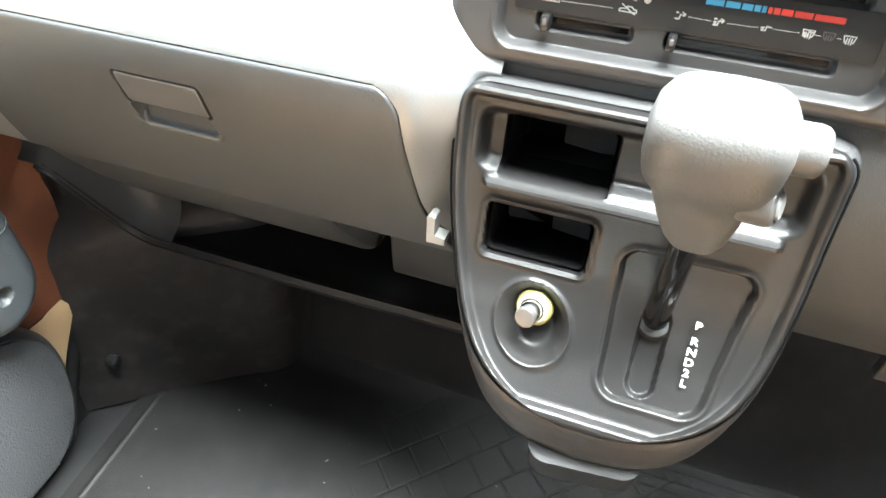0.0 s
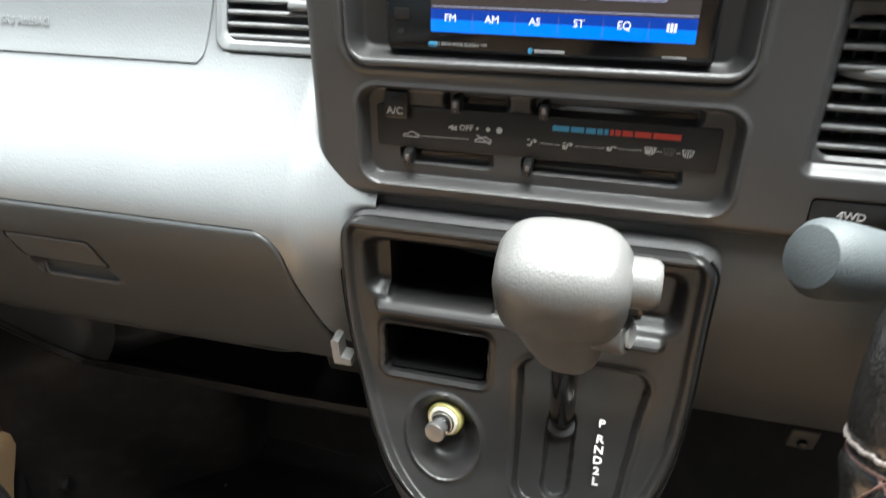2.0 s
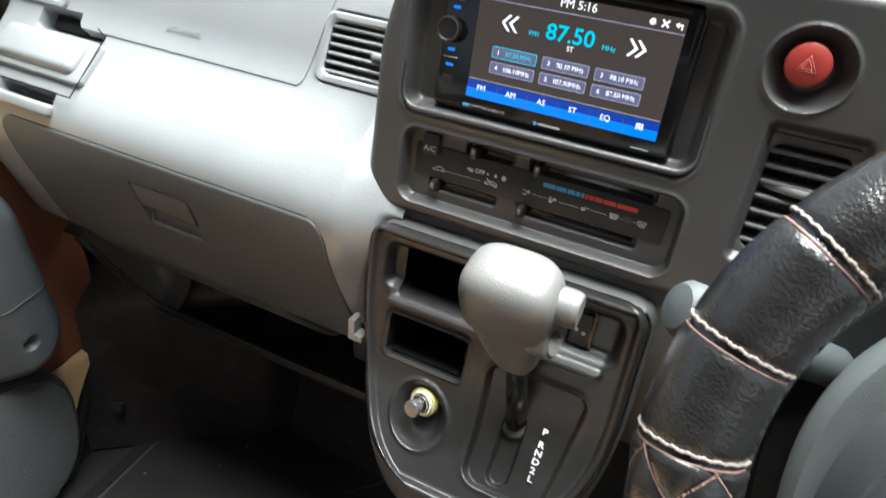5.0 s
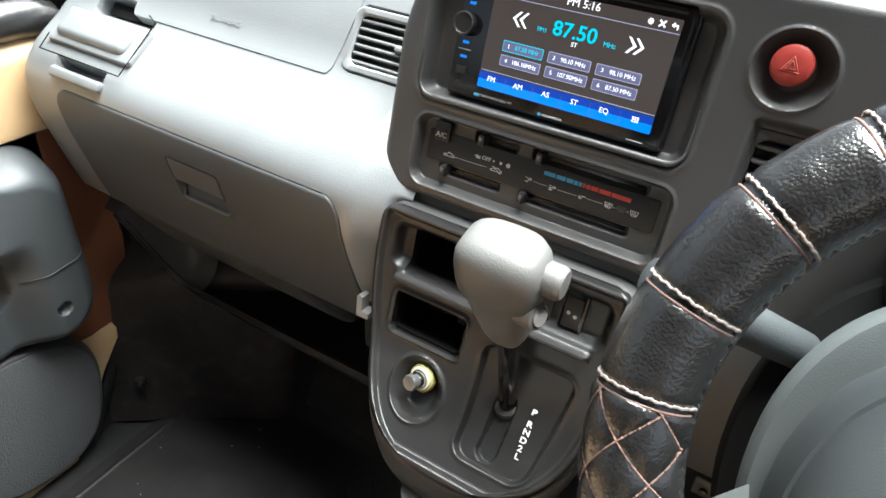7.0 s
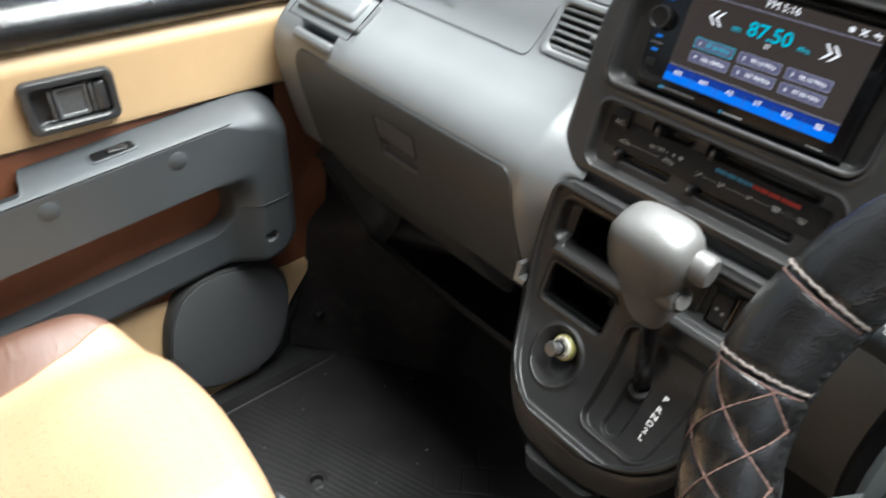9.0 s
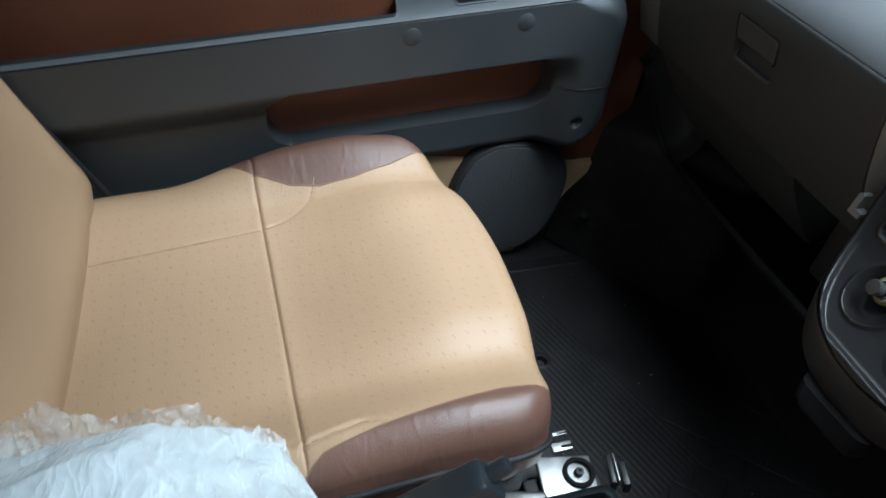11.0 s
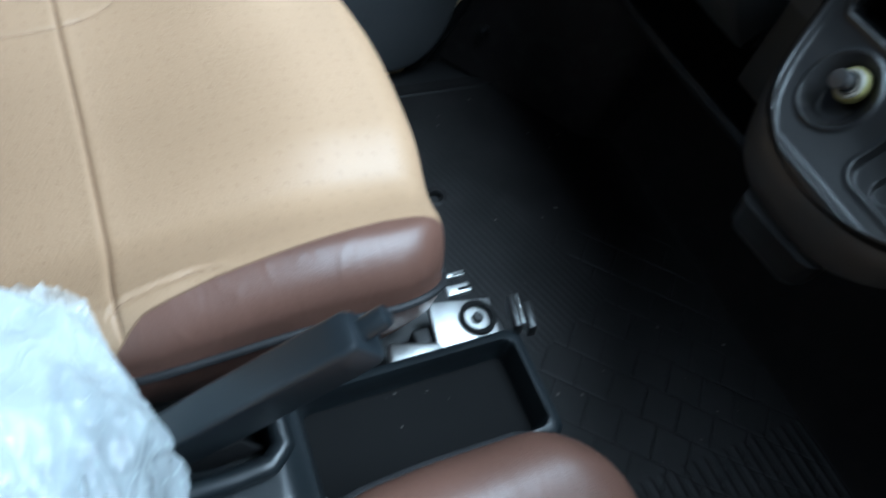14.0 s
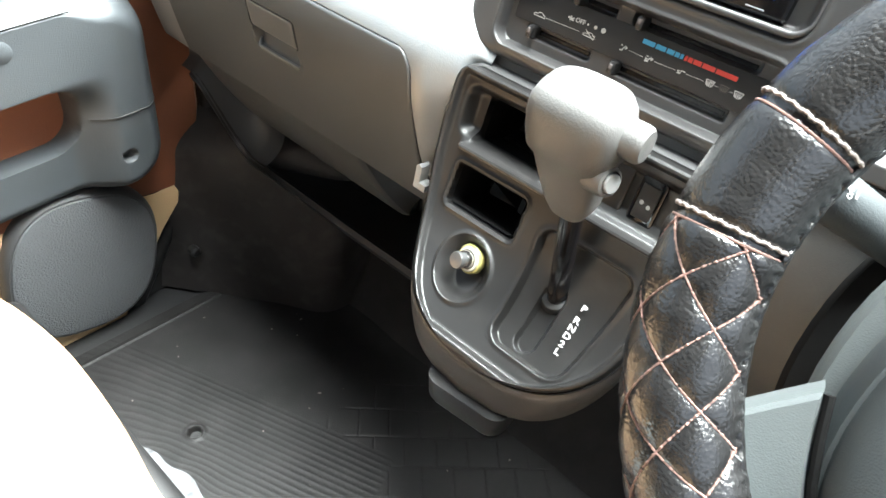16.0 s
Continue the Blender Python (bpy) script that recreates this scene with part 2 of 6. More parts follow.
def part(name, mesh, mat, parent=None, label="", smooth=True):
    """Links a mesh (or bmesh), given in world metres, as one object under parent."""
    if isinstance(mesh, bmesh.types.BMesh):
        bmesh.ops.recalc_face_normals(mesh, faces=mesh.faces)
        me = bpy.data.meshes.new(name)
        mesh.to_mesh(me)
        mesh.free()
        mesh = me
    if smooth:
        mesh.shade_smooth()
        mesh.set_sharp_from_angle(angle=radians(38))
    mesh.materials.append(mat)
    ob = new(name, mesh)
    if parent:
        ob.parent = parent
        ob.matrix_parent_inverse = Matrix.Translation(-base_of(parent))
    if label:
        ob["label"] = label
    return ob


def grid_mesh(P, name="sheet", closed_u=False, closed_v=False):
    """A sheet through the points P[i, j]."""
    nu, nv = P.shape[:2]
    idx = np.arange(nu * nv).reshape(nu, nv)
    a = np.vstack([idx, idx[:1]]) if closed_u else idx
    a = np.hstack([a, a[:, :1]]) if closed_v else a
    f = np.stack([a[:-1, :-1], a[1:, :-1], a[1:, 1:], a[:-1, 1:]], -1).reshape(-1, 4)
    me = bpy.data.meshes.new(name)
    me.from_pydata(P.reshape(-1, 3).tolist(), [], f.tolist())
    me.update()
    return me


def rings(rs, cap0=True, cap1=True):
    """A closed skin over rings of equal length."""
    bm = bmesh.new()
    vs = [[bm.verts.new(p) for p in r] for r in rs]
    n = len(rs[0])
    for a, b in zip(vs, vs[1:]):
        for i in range(n):
            bm.faces.new((a[i], a[(i + 1) % n], b[(i + 1) % n], b[i]))
    if cap0:
        bm.faces.new(vs[0])
    if cap1:
        bm.faces.new(vs[-1][::-1])
    return bm


def basis(o, xd, yd):
    xd = Vector(xd).normalized()
    zd = xd.cross(Vector(yd)).normalized()
    yd = zd.cross(xd)
    return Matrix(((xd.x, yd.x, zd.x, o[0]), (xd.y, yd.y, zd.y, o[1]), (xd.z, yd.z, zd.z, o[2]), (0, 0, 0, 1)))


def rbox(m, sx, sy, sz, r=0.003, seg=3):
    """A box of that size round the origin of m, its edges rounded."""
    bm = bmesh.new()
    bmesh.ops.create_cube(bm, size=1, matrix=Matrix.Diagonal((sx, sy, sz, 1)))
    if r:
        bmesh.ops.bevel(bm, geom=list(bm.edges), offset=min(r, 0.49 * min(sx, sy, sz)), segments=seg, profile=0.5, affect="EDGES")
    bm.transform(m)
    return bm


def outline(hw, hh, r, n=6):
    """A rounded rectangle, counter-clockwise."""
    pts = []
    for cx, cy, a0 in ((hw - r, hh - r, 0), (-hw + r, hh - r, 90), (-hw + r, -hh + r, 180), (hw - r, -hh + r, 270)):
        for k in range(n + 1):
            a = radians(a0 + 90 * k / n)
            pts.append((cx + r * math.cos(a), cy + r * math.sin(a)))
    return pts


def pill(m, w, h, d, r, bev=0.001):
    """A plate with rounded corners standing d proud of m's xy plane."""
    rs = []
    for off, z in ((0, 0), (0, d - bev), (bev * 0.3, d - bev * 0.3), (bev, d)):
        rs.append([m @ Vector((x, y, z)) for x, y in outline(w / 2 - off, h / 2 - off, max(r - off, 0.0002))])
    return rings(rs)


def lathe(m, prof, n=32, cap0=True, cap1=True):
    """Turns (radius, height) pairs round m's z axis."""
    return rings([[m @ Vector((r * math.cos(2 * math.pi * k / n), r * math.sin(2 * math.pi * k / n), z)) for k in range(n)] for r, z in prof], cap0, cap1)


def tube(pts, radius, n=8, closed=False):
    """A round tube along the points."""
    pts = [Vector(p) for p in pts]
    k = len(pts)
    rs, up = [], None
    for i, p in enumerate(pts):
        a, b = (pts[i - 1], pts[(i + 1) % k]) if closed else (pts[max(i - 1, 0)], pts[min(i + 1, k - 1)])
        t = (b - a).normalized()
        if up is None:
            up = t.orthogonal().normalized()
        up = (up - t * up.dot(t)).normalized()
        w = t.cross(up)
        r = radius[i] if hasattr(radius, "__len__") else radius
        rs.append([p + (up * math.cos(2 * math.pi * j / n) + w * math.sin(2 * math.pi * j / n)) * r for j in range(n)])
    if closed:
        rs.append(rs[0])
    return rings(rs, not closed, not closed)


def words(text, m, size, mat, parent, name="lettering", align="CENTER", bold=0.0, depth=0.0002, sx=1.0):
    """Lettering in the built-in font, flat in m's xy plane."""
    cu = bpy.data.curves.new(name, "FONT")
    cu.body, cu.size, cu.align_x, cu.align_y = text, size, align, "CENTER"
    cu.offset, cu.extrude, cu.resolution_u = bold, depth, 3
    tmp = bpy.data.objects.new(name, cu)
    scene.collection.objects.link(tmp)
    me = bpy.data.meshes.new_from_object(tmp.evaluated_get(bpy.context.evaluated_depsgraph_get()))
    bpy.data.objects.remove(tmp)
    me.transform(m @ Matrix.Diagonal((sx, 1, 1, 1)))
    return part(name, me, mat, parent, smooth=False)


def sstep(x):
    x = np.clip(x, 0, 1)
    return x * x * (3 - 2 * x)


def rr(U, V, cx, cy, hw, hh, r):
    """Signed distance to a rounded rectangle (below 0 inside)."""
    qx, qy = np.abs(U - cx) - hw + r, np.abs(V - cy) - hh + r
    return np.hypot(np.maximum(qx, 0), np.maximum(qy, 0)) + np.minimum(np.maximum(qx, qy), 0) - r


def curve_of(points):
    """Arc length along a line through (y, z) points, smoothed; returns f(s) -> y, z, normal y, normal z and the length."""
    p = np.array(points, float)
    for _ in range(3):
        q = np.repeat(p, 2, 0)
        q[1:-1:2] = 0.75 * p[:-1] + 0.25 * p[1:]
        q[2:-1:2] = 0.25 * p[:-1] + 0.75 * p[1:]
        p = q
    s = np.r_[0, np.cumsum(np.hypot(*np.diff(p, axis=0).T))]
    t = np.gradient(p, s + np.arange(len(s)) * 1e-9, axis=0)
    t /= np.maximum(np.hypot(t[:, 0], t[:, 1])[:, None], 1e-9)

    def at(v):
        ty, tz = np.interp(v, s, t[:, 0]), np.interp(v, s, t[:, 1])
        return np.interp(v, s, p[:, 0]), np.interp(v, s, p[:, 1]), tz, -ty
    return at, s[-1]

# ---- cabin shell ----
floor = thing("floor", (0.35, 0.4, 0), "black rubber-covered cabin floor", "floor", kind="structure")
part("floor_pan", rbox(Matrix.Translation((0.35, 0.0, -0.02)), 1.6, 2.4, 0.03, 0.004), BLACK_DARK, floor)
firewall = tagged(part("firewall", rbox(Matrix.Translation((0.35, 1.04, 0.335)), 1.6, 0.03, 0.77, 0.01), CARPET), "black carpeted bulkhead under the dashboard", "bulkhead", kind="structure")
# out of view: ceiling and rear wall limit the light from above and behind
tagged(part("ceiling", rbox(Matrix.Translation((0.35, -0.35, 1.36)), 1.3, 1.5, 0.03, 0.01), LINER), "unseen grey headliner that shades the cabin", "ceiling", kind="structure")
rear = thing("wall_rear", (0.35, -1.15, 0.0), "unseen grey rear wall with a window, holding back light", "wall", kind="structure")
for cx_, cz_, w_, h_ in ((0.35, 0.48, 1.42, 0.98), (0.35, 1.315, 1.42, 0.07), (-0.24, 1.125, 0.24, 0.31), (0.94, 1.125, 0.24, 0.31)):
    part("lining", rbox(Matrix.Translation((cx_, -1.15, cz_)), w_, 0.04, h_, 0.004), LINER, rear)
part("pane", rbox(Matrix.Translation((0.35, -1.15, 1.125)), 0.94, 0.006, 0.31, 0), TINT, rear, "dark tinted rear window pane", smooth=False)
# unseen wall, added to keep side light off the dashboard
driver_wall = thing("wall_driver", (1.06, 0.3, 0.0), "unseen grey wall added on the driver's side against light", "wall", kind="structure")
part("lining", rbox(Matrix.Translation((1.06, 0.29, 0.35)), 0.05, 1.42, 0.74, 0.01), LINER, driver_wall)
ground = tagged(part("ground", rbox(Matrix.Translation((0, 0, -0.62)), 400, 400, 0.1, 0), GRAVEL, smooth=False), "grey gravel yard outside the van", "ground", kind="structure")

# pillars and rails that frame the windows, windscreen and side glass
for side, x in (("left", -0.36), ("right", 1.06)):
    s = -1 if side == "left" else 1
    tagged(part("pillar", tube([(x, 0.98, 0.72), (x - s * 0.03, 0.78, 0.95), (x - s * 0.08, 0.45, 1.34)], 0.035, 10), BLACK_DARK), "black windscreen pillar beside the dashboard", "pillar", kind="structure")
    tagged(part("pillar", rbox(Matrix.Translation((x, -0.42, 0.95)), 0.06, 0.1, 0.85, 0.02), LINER), "grey door pillar behind the seats", "pillar", kind="structure")
    # unseen, run up to the ceiling to block light from the rear sides
    tagged(part("wall_side", rbox(Matrix.Translation((x, -0.8, 0.66)), 0.05, 0.75, 1.42, 0.01), LINER), "unseen grey side wall, closing off light from behind", "wall", kind="structure")
screen_m = basis((0.35, 0.98, 0.79), (1, 0, 0), (0, -0.53, 0.58))
windscreen = part("windscreen", rbox(screen_m @ Matrix.Translation((0, 0.39, 0)), 1.3, 0.8, 0.005, 0), GLASS, smooth=False)
windscreen.visible_shadow = False
tagged(windscreen, "clear laminated windscreen glass", "windscreen", kind="structure")
tagged(part("pavement", rbox(Matrix.Translation((-0.9, 8.2, -0.565)), 7.6, 13, 0.02, 0), material("pale_concrete", (0.62, 0.61, 0.58), 0.85, grain=0.4, size=40, var=0.1), smooth=False), "pale concrete apron in front of the van", "pavement", kind="structure")
tagged(part("trim", rbox(screen_m @ Matrix.Translation((0, 0.004, -0.006)), 1.3, 0.008, 0.004, 0.001), BLACK_DARK), "black ceramic band along the windscreen foot", "trim", kind="structure")

# ---- dashboard ----
XC = 0.32
dash = thing("dashboard", (0.3, 0.75, 0.3), "grey grained plastic dashboard with a soft sloping top pad", "dashboard")
PROFILE = [(1.06, 0.80), (0.95, 0.82), (0.85, 0.822), (0.775, 0.808), (0.735, 0.775), (0.712, 0.742), (0.688, 0.702), (0.66, 0.68), (0.622, 0.656), (0.601, 0.63), (0.597, 0.60), (0.601, 0.57), (0.611, 0.53), (0.621, 0.49), (0.63, 0.462)]
pad_at, pad_len = curve_of(PROFILE)
_s = np.linspace(0, pad_len, 800)
_z = pad_at(_s)[1]


def s_of_z(z):
    """Arc length at which the pad's line passes the height z, below its crest."""
    k = _s > 0.25
    return float(np.interp(-z, -_z[k], _s[k]))


def pad_points(X, S, H):
    y, z, ny, nz = pad_at(S)
    return np.stack([X, y + ny * H, z + nz * H], -1)


def lid_right(z):
    return 0.168 + (0.622 - z) * 0.085 + 0.012 * np.clip((0.53 - z) / 0.05, 0, 1.5) ** 2


def dash_sheet(rows):
    xs = np.r_[np.linspace(-0.335, 0.148, 250), np.linspace(0.1486, 0.198, 90), np.linspace(0.199, 0.226, 16)]
    X, S = np.meshgrid(xs, np.linspace(0, pad_len, rows), indexing="ij")
    y, Z, _, _ = pad_at(S)
    H = np.zeros_like(X)
    # hollow behind the glove box lid
    U = X - (lid_right(Z) - 0.17) * np.clip((X + 0.24) / 0.41, 0, 1.3)
    inside = rr(U, Z, -0.0348, 0.5428, 0.2045, 0.0792, 0.022)
    H -= 0.03 * sstep(-inside / 0.0025) * (S > 0.25)
    # the pad runs back towards the centre panel and rolls off at the door
    H -= 0.024 * sstep((X - 0.172) / 0.054) * sstep((0.71 - Z) / 0.02) * (S > 0.25)
    H -= 0.03 * sstep((X - 0.205) / 0.018) * sstep((0.645 - Z) / 0.02) * (S > 0.25)
    H += 0.022 * sstep((X - 0.08) / 0.11) * sstep((0.32 - S) / 0.06)
    H -= 0.06 * sstep((-0.285 - X) / 0.05) ** 2
    # cup holder and coin slot openings
    H -= 0.035 * sstep(-rr(X, Z, -0.193, 0.6975, 0.05, 0.0085, 0.004) / 0.003)
    H -= 0.03 * sstep(-rr(X, Z, -0.205, 0.646, 0.042, 0.006, 0.003) / 0.004)
    # hollow of the side vent and centre-left vent
    H -= 0.03 * sstep(-rr(X, Z, -0.255, 0.738, 0.04, 0.026, 0.01) / 0.004)
    H -= 0.03 * sstep(-rr(X, Z, 0.152, 0.728, 0.045, 0.027, 0.008) / 0.004)
    return grid_mesh(pad_points(X, S, H))


# paler than the lid because the light on the pad is in its colour
part("pad", dash_sheet(440), GREY_LIT, dash, "soft grained grey top pad")


def panel_on_pad(xl, xr, z0, z1, proud, roll, nx, nz, corner=0.02, extra=None, foot=True):
    """A sheet lying on the pad's line between two heights, its rim rolled in. xl, xr: functions of z."""
    s0, s1 = s_of_z(z1), s_of_z(z0)
    a = np.linspace(-1, 1, nx)
    b = np.linspace(-1, 1, nz)
    A, B = np.meshgrid(a, b, indexing="ij")
    S = s0 + (s1 - s0) * (B + 1) / 2
    Z = pad_at(S)[1]
    L, R = xl(Z), xr(Z)
    hs = (s1 - s0) / 2
    e = np.maximum((np.abs(B) if foot else -B) * hs - hs + corner, 0)
    inset = corner - np.sqrt(np.maximum(corner ** 2 - e ** 2, 0))
    L, R = L + inset, R - inset
    X = (L + R) / 2 + A * (R - L) / 2
    d = np.minimum((1 - np.abs(A)) * (R - L) / 2, ((1 - np.abs(B)) if foot else (1 + B)) * hs)
    H = proud - roll * (1 - np.sqrt(1 - (1 - np.clip(d / roll, 0, 1)) ** 2)) - 0.006 * (d < 1e-6)
    if extra:
        H = H + extra(X, Z)
    return grid_mesh(pad_points(X, S, H))


LX, LZ = -0.0225, 0.5785                                # middle of the latch flap


def latch_hollow(X, Z):
    """A well for the flap and, below it, a finger scoop that deepens upwards."""
    q = X - LX - (LZ - Z) * 0.10
    well = rr(q, Z, 0.0, LZ, 0.0385, 0.0152, 0.005)
    scoop = rr(q + 0.002, Z, 0.0, 0.5535, 0.0365, 0.0115, 0.006)
    depth = 0.003 + 0.014 * np.clip((Z - 0.5425) / 0.02, 0, 1)
    return -0.014 * sstep(-well / 0.0018) - depth * sstep(-scoop / 0.003) * (well > 0) + 0.0012 * np.exp(-((scoop - 0.0012) / 0.0018) ** 2) * (Z < 0.549)


# the lid's shade is put into its darker grey
lid = part("glove_box_lid", panel_on_pad(lambda z: -0.24 + 0 * z, lid_right, 0.463, 0.6225, 0.0012, 0.004, 330, 170, 0.022, latch_hollow, False), GREY_SHADED, dash, "grey grained glove box lid, closed")


def flap_sheet():
    """The flap lies flush in the lid; its upper right corner is the rounder one."""
    a, b = np.meshgrid(np.linspace(-1, 1, 60), np.linspace(-1, 1, 30), indexing="ij")
    Z = LZ + 0.0003 + b * 0.0142
    X = LX + (LZ - Z) * 0.10 + a * 0.0373
    d = -rr(a * 0.0373, b * 0.0142, 0, 0, 0.0374, 0.0143, 0.0045)
    H = 0.0016 - 0.0025 * (1 - np.sqrt(1 - (1 - np.clip(d / 0.0025, 0, 1)) ** 2)) - 0.012 * (d < 0.0002)
    k = _s > 0.25
    S = np.interp(-Z, -_z[k], _s[k])
    return grid_mesh(pad_points(X, S, H))


part("latch", flap_sheet(), GREY_LATCH, lid, "grey flap latch of the glove box")
lip_y = float(pad_at(s_of_z(0.5425))[0])
# lighter grey than the lid paints the highlight along this lip
part("lip", tube([(LX + 0.0025 + x, lip_y - 0.0012 + 0.004 * max(0, (abs(x) - 0.031) / 0.005) ** 2, 0.5425 + 0.006 * max(0, (abs(x) - 0.031) / 0.005) ** 2) for x in np.linspace(-0.0365, 0.0365, 40)], 0.0019, 8), GREY_SMOOTH, lid, "rounded lower lip of the finger scoop, highlight in its colour")
part("airbag_panel", panel_on_pad(lambda z: -0.187 + 0 * z, lambda z: 0.099 + (z - 0.70) * 0.18, 0.6935, 0.80, 0.0013, 0.004, 90, 50, 0.012), GREY_LIT, dash, "smooth grey airbag cover")
ay, az, any_, anz = (float(v) for v in pad_at(s_of_z(0.712)))
words("SRS AIRBAG", basis((-0.05, ay + any_ * 0.0022, az + anz * 0.0022), (1, 0, 0), (0, -anz, any_) if any_ > 0 else (0, anz, -any_)), 0.008, GREY_LIT, dash, bold=0.0001, depth=0.0001)


def vent(parent, m, w, h, slats, name="air_vent", knob=0.3, tilt=30, cross=0):
    """An air outlet in m's xy plane, facing m's z."""
    body = part(name, rings([[m @ Vector((x, y, z)) for x, y in outline(w / 2 + o, h / 2 + o, 0.008)] for o, z in ((0.0, -0.03), (0.0, 0.0), (0.002, 0.002), (0.006, 0.002), (0.0075, 0.0), (0.0075, -0.008))], False, False), BEZEL if parent is bezel_flag else GREY_LIT, parent, "moulded frame of an air vent")
    part("duct", rbox(m @ Matrix.Translation((0, 0, -0.034)), w * 0.98, h * 0.98, 0.004, 0.001), BLACK_DARK, body)
    for k in range(slats):
        y = h * ((k + 0.5) / slats - 0.5)
        part("slat", rbox(m @ Matrix.Translation((0, y, -0.006)) @ pose(0, 0, 0, tilt), w, 0.003, 0.012, 0.0013, 3), GREY_SMOOTH if parent is not bezel_flag else GREY_LATCH, body)
    for k in range(cross):
        part("fin", rbox(m @ Matrix.Translation((w * ((k + 1) / (cross + 1) - 0.5), 0, -0.02)), 0.0015, h, 0.014, 0.0005, 1), HOUSING, body)
    if parent is bezel_flag:
        part("thumb_wheel", lathe(m @ Matrix.Translation((0, h * 0.1, -0.025)) @ pose(0, 0, 0, 90), [(0.026, -0.0028), (0.0272, -0.0018), (0.0276, 0), (0.0272, 0.0018), (0.026, 0.0028)], 72), GREY_SMOOTH, body, "ribbed thumb wheel")
    else:
        part("thumb_wheel", rbox(m @ Matrix.Translation((w * knob - w * 0.1, 0, 0.0)), 0.016, 0.006, 0.008, 0.002), GREY_SMOOTH, body)
    return body


bezel_flag = None


def on_pad(x, z, lift=0.0):
    y, zz, ny, nz = (float(v) for v in pad_at(s_of_z(z)))
    return basis((x, y + ny * lift, zz + nz * lift), (1, 0, 0), (0, -nz, ny) if ny > 0 else (0, nz, -ny))


vent(dash, on_pad(0.152, 0.727, 0.001), 0.082, 0.046, 6, knob=0.25, tilt=14)
vent(dash, on_pad(-0.253, 0.735, 0.001), 0.074, 0.054, 6, knob=0.1, tilt=12)
vent(dash, on_pad(-0.198, 0.783, 0.001), 0.060, 0.012, 3, name="demister_vent", knob=0.1, tilt=10)
# cup holder drawer and coin tray
cup = part("cup_holder", pill(on_pad(-0.204, 0.673, -0.006), 0.14, 0.048, 0.012, 0.005, 0.003), GREY_LIT, dash, "closed slide-out cup holder")
part("pull_lip", rbox(on_pad(-0.2065, 0.6745, 0.003), 0.116, 0.040, 0.020, 0.009, 5), GREY_LIT, cup)
# a near-black block stands in for the shade inside the opening
part("cavity", rbox(on_pad(-0.19, 0.6975, -0.012), 0.085, 0.015, 0.004, 0.001), PIT, cup, "near-black sheet painting the shade in the drawer opening")
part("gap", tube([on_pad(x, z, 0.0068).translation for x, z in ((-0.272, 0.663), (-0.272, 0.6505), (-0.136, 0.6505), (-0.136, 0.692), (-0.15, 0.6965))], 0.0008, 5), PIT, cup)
part("coin_tray", rbox(on_pad(-0.202, 0.637, 0.002), 0.084, 0.012, 0.01, 0.003), GREY_LIT, dash, "small open coin tray")

# lower body: bin behind the lid, open tray with its lip, knee panel on the driver's side
def xsweep(profile, x0, x1, n=2):
    p = np.array(profile, float)
    xs = np.linspace(x0, x1, n)
    return grid_mesh(np.stack([np.stack([np.full(len(p), x), p[:, 0], p[:, 1]], -1) for x in xs]))


def bin_sheet():
    """The glove box's bin runs on from the lid, down and back, with rounded ends."""
    p, n = curve_of([(0.6275, 0.474), (0.632, 0.462), (0.645, 0.437), (0.668, 0.40), (0.70, 0.357), (0.722, 0.332), (0.735, 0.3235), (0.755, 0.322), (0.86, 0.33)])
    a, v = np.meshgrid(np.linspace(-1, 1, 120), np.linspace(0, n, 70), indexing="ij")
    y, z, ny, nz = p(v)
    left, right = -0.24 + (0.463 - z) * 0.11, 0.182 - 0.106 * sstep((0.472 - z) / 0.02)
    X = (left + right) / 2 + a * (right - left) / 2
    d = (1 - np.abs(a)) * (right - left) / 2
    H = -0.001 - 0.012 * (1 - np.sqrt(1 - (1 - np.clip(d / 0.012, 0, 1)) ** 2)) - 0.09 * (d < 1e-6)
    return grid_mesh(np.stack([X, y + ny * H, z + nz * H], -1))


# shaded tone of the dashboard plastic, as on the lid
part("bin", bin_sheet(), GREY_SHADED, dash, "grey underside of the glove box bin")
part("duct_box", rbox(Matrix.Translation((0.149, 0.79, 0.36)), 0.118, 0.12, 0.125, 0.006), GREY_SHADED, dash, "grey duct box beside the glove box")
tray = [(0.705, 0.262), (0.697, 0.266), (0.695, 0.273), (0.70, 0.279), (0.708, 0.276), (0.715, 0.262), (0.80, 0.255), (0.86, 0.27), (0.87, 0.33), (0.87, 0.45)]
tp = np.array(tray)
xs = np.linspace(-0.30, 0.2, 60)
lift = 0.12 * sstep((-0.215 - xs) / 0.085) ** 1.3 + 0.006 * sstep(xs / 0.2)
part("tray", grid_mesh(np.stack([np.stack([np.full(len(tp), x), tp[:, 0] - 0.3 * l, tp[:, 1] + l], -1) for x, l in zip(xs, lift)])), BLACK, dash, "open black parcel tray under the glove box")


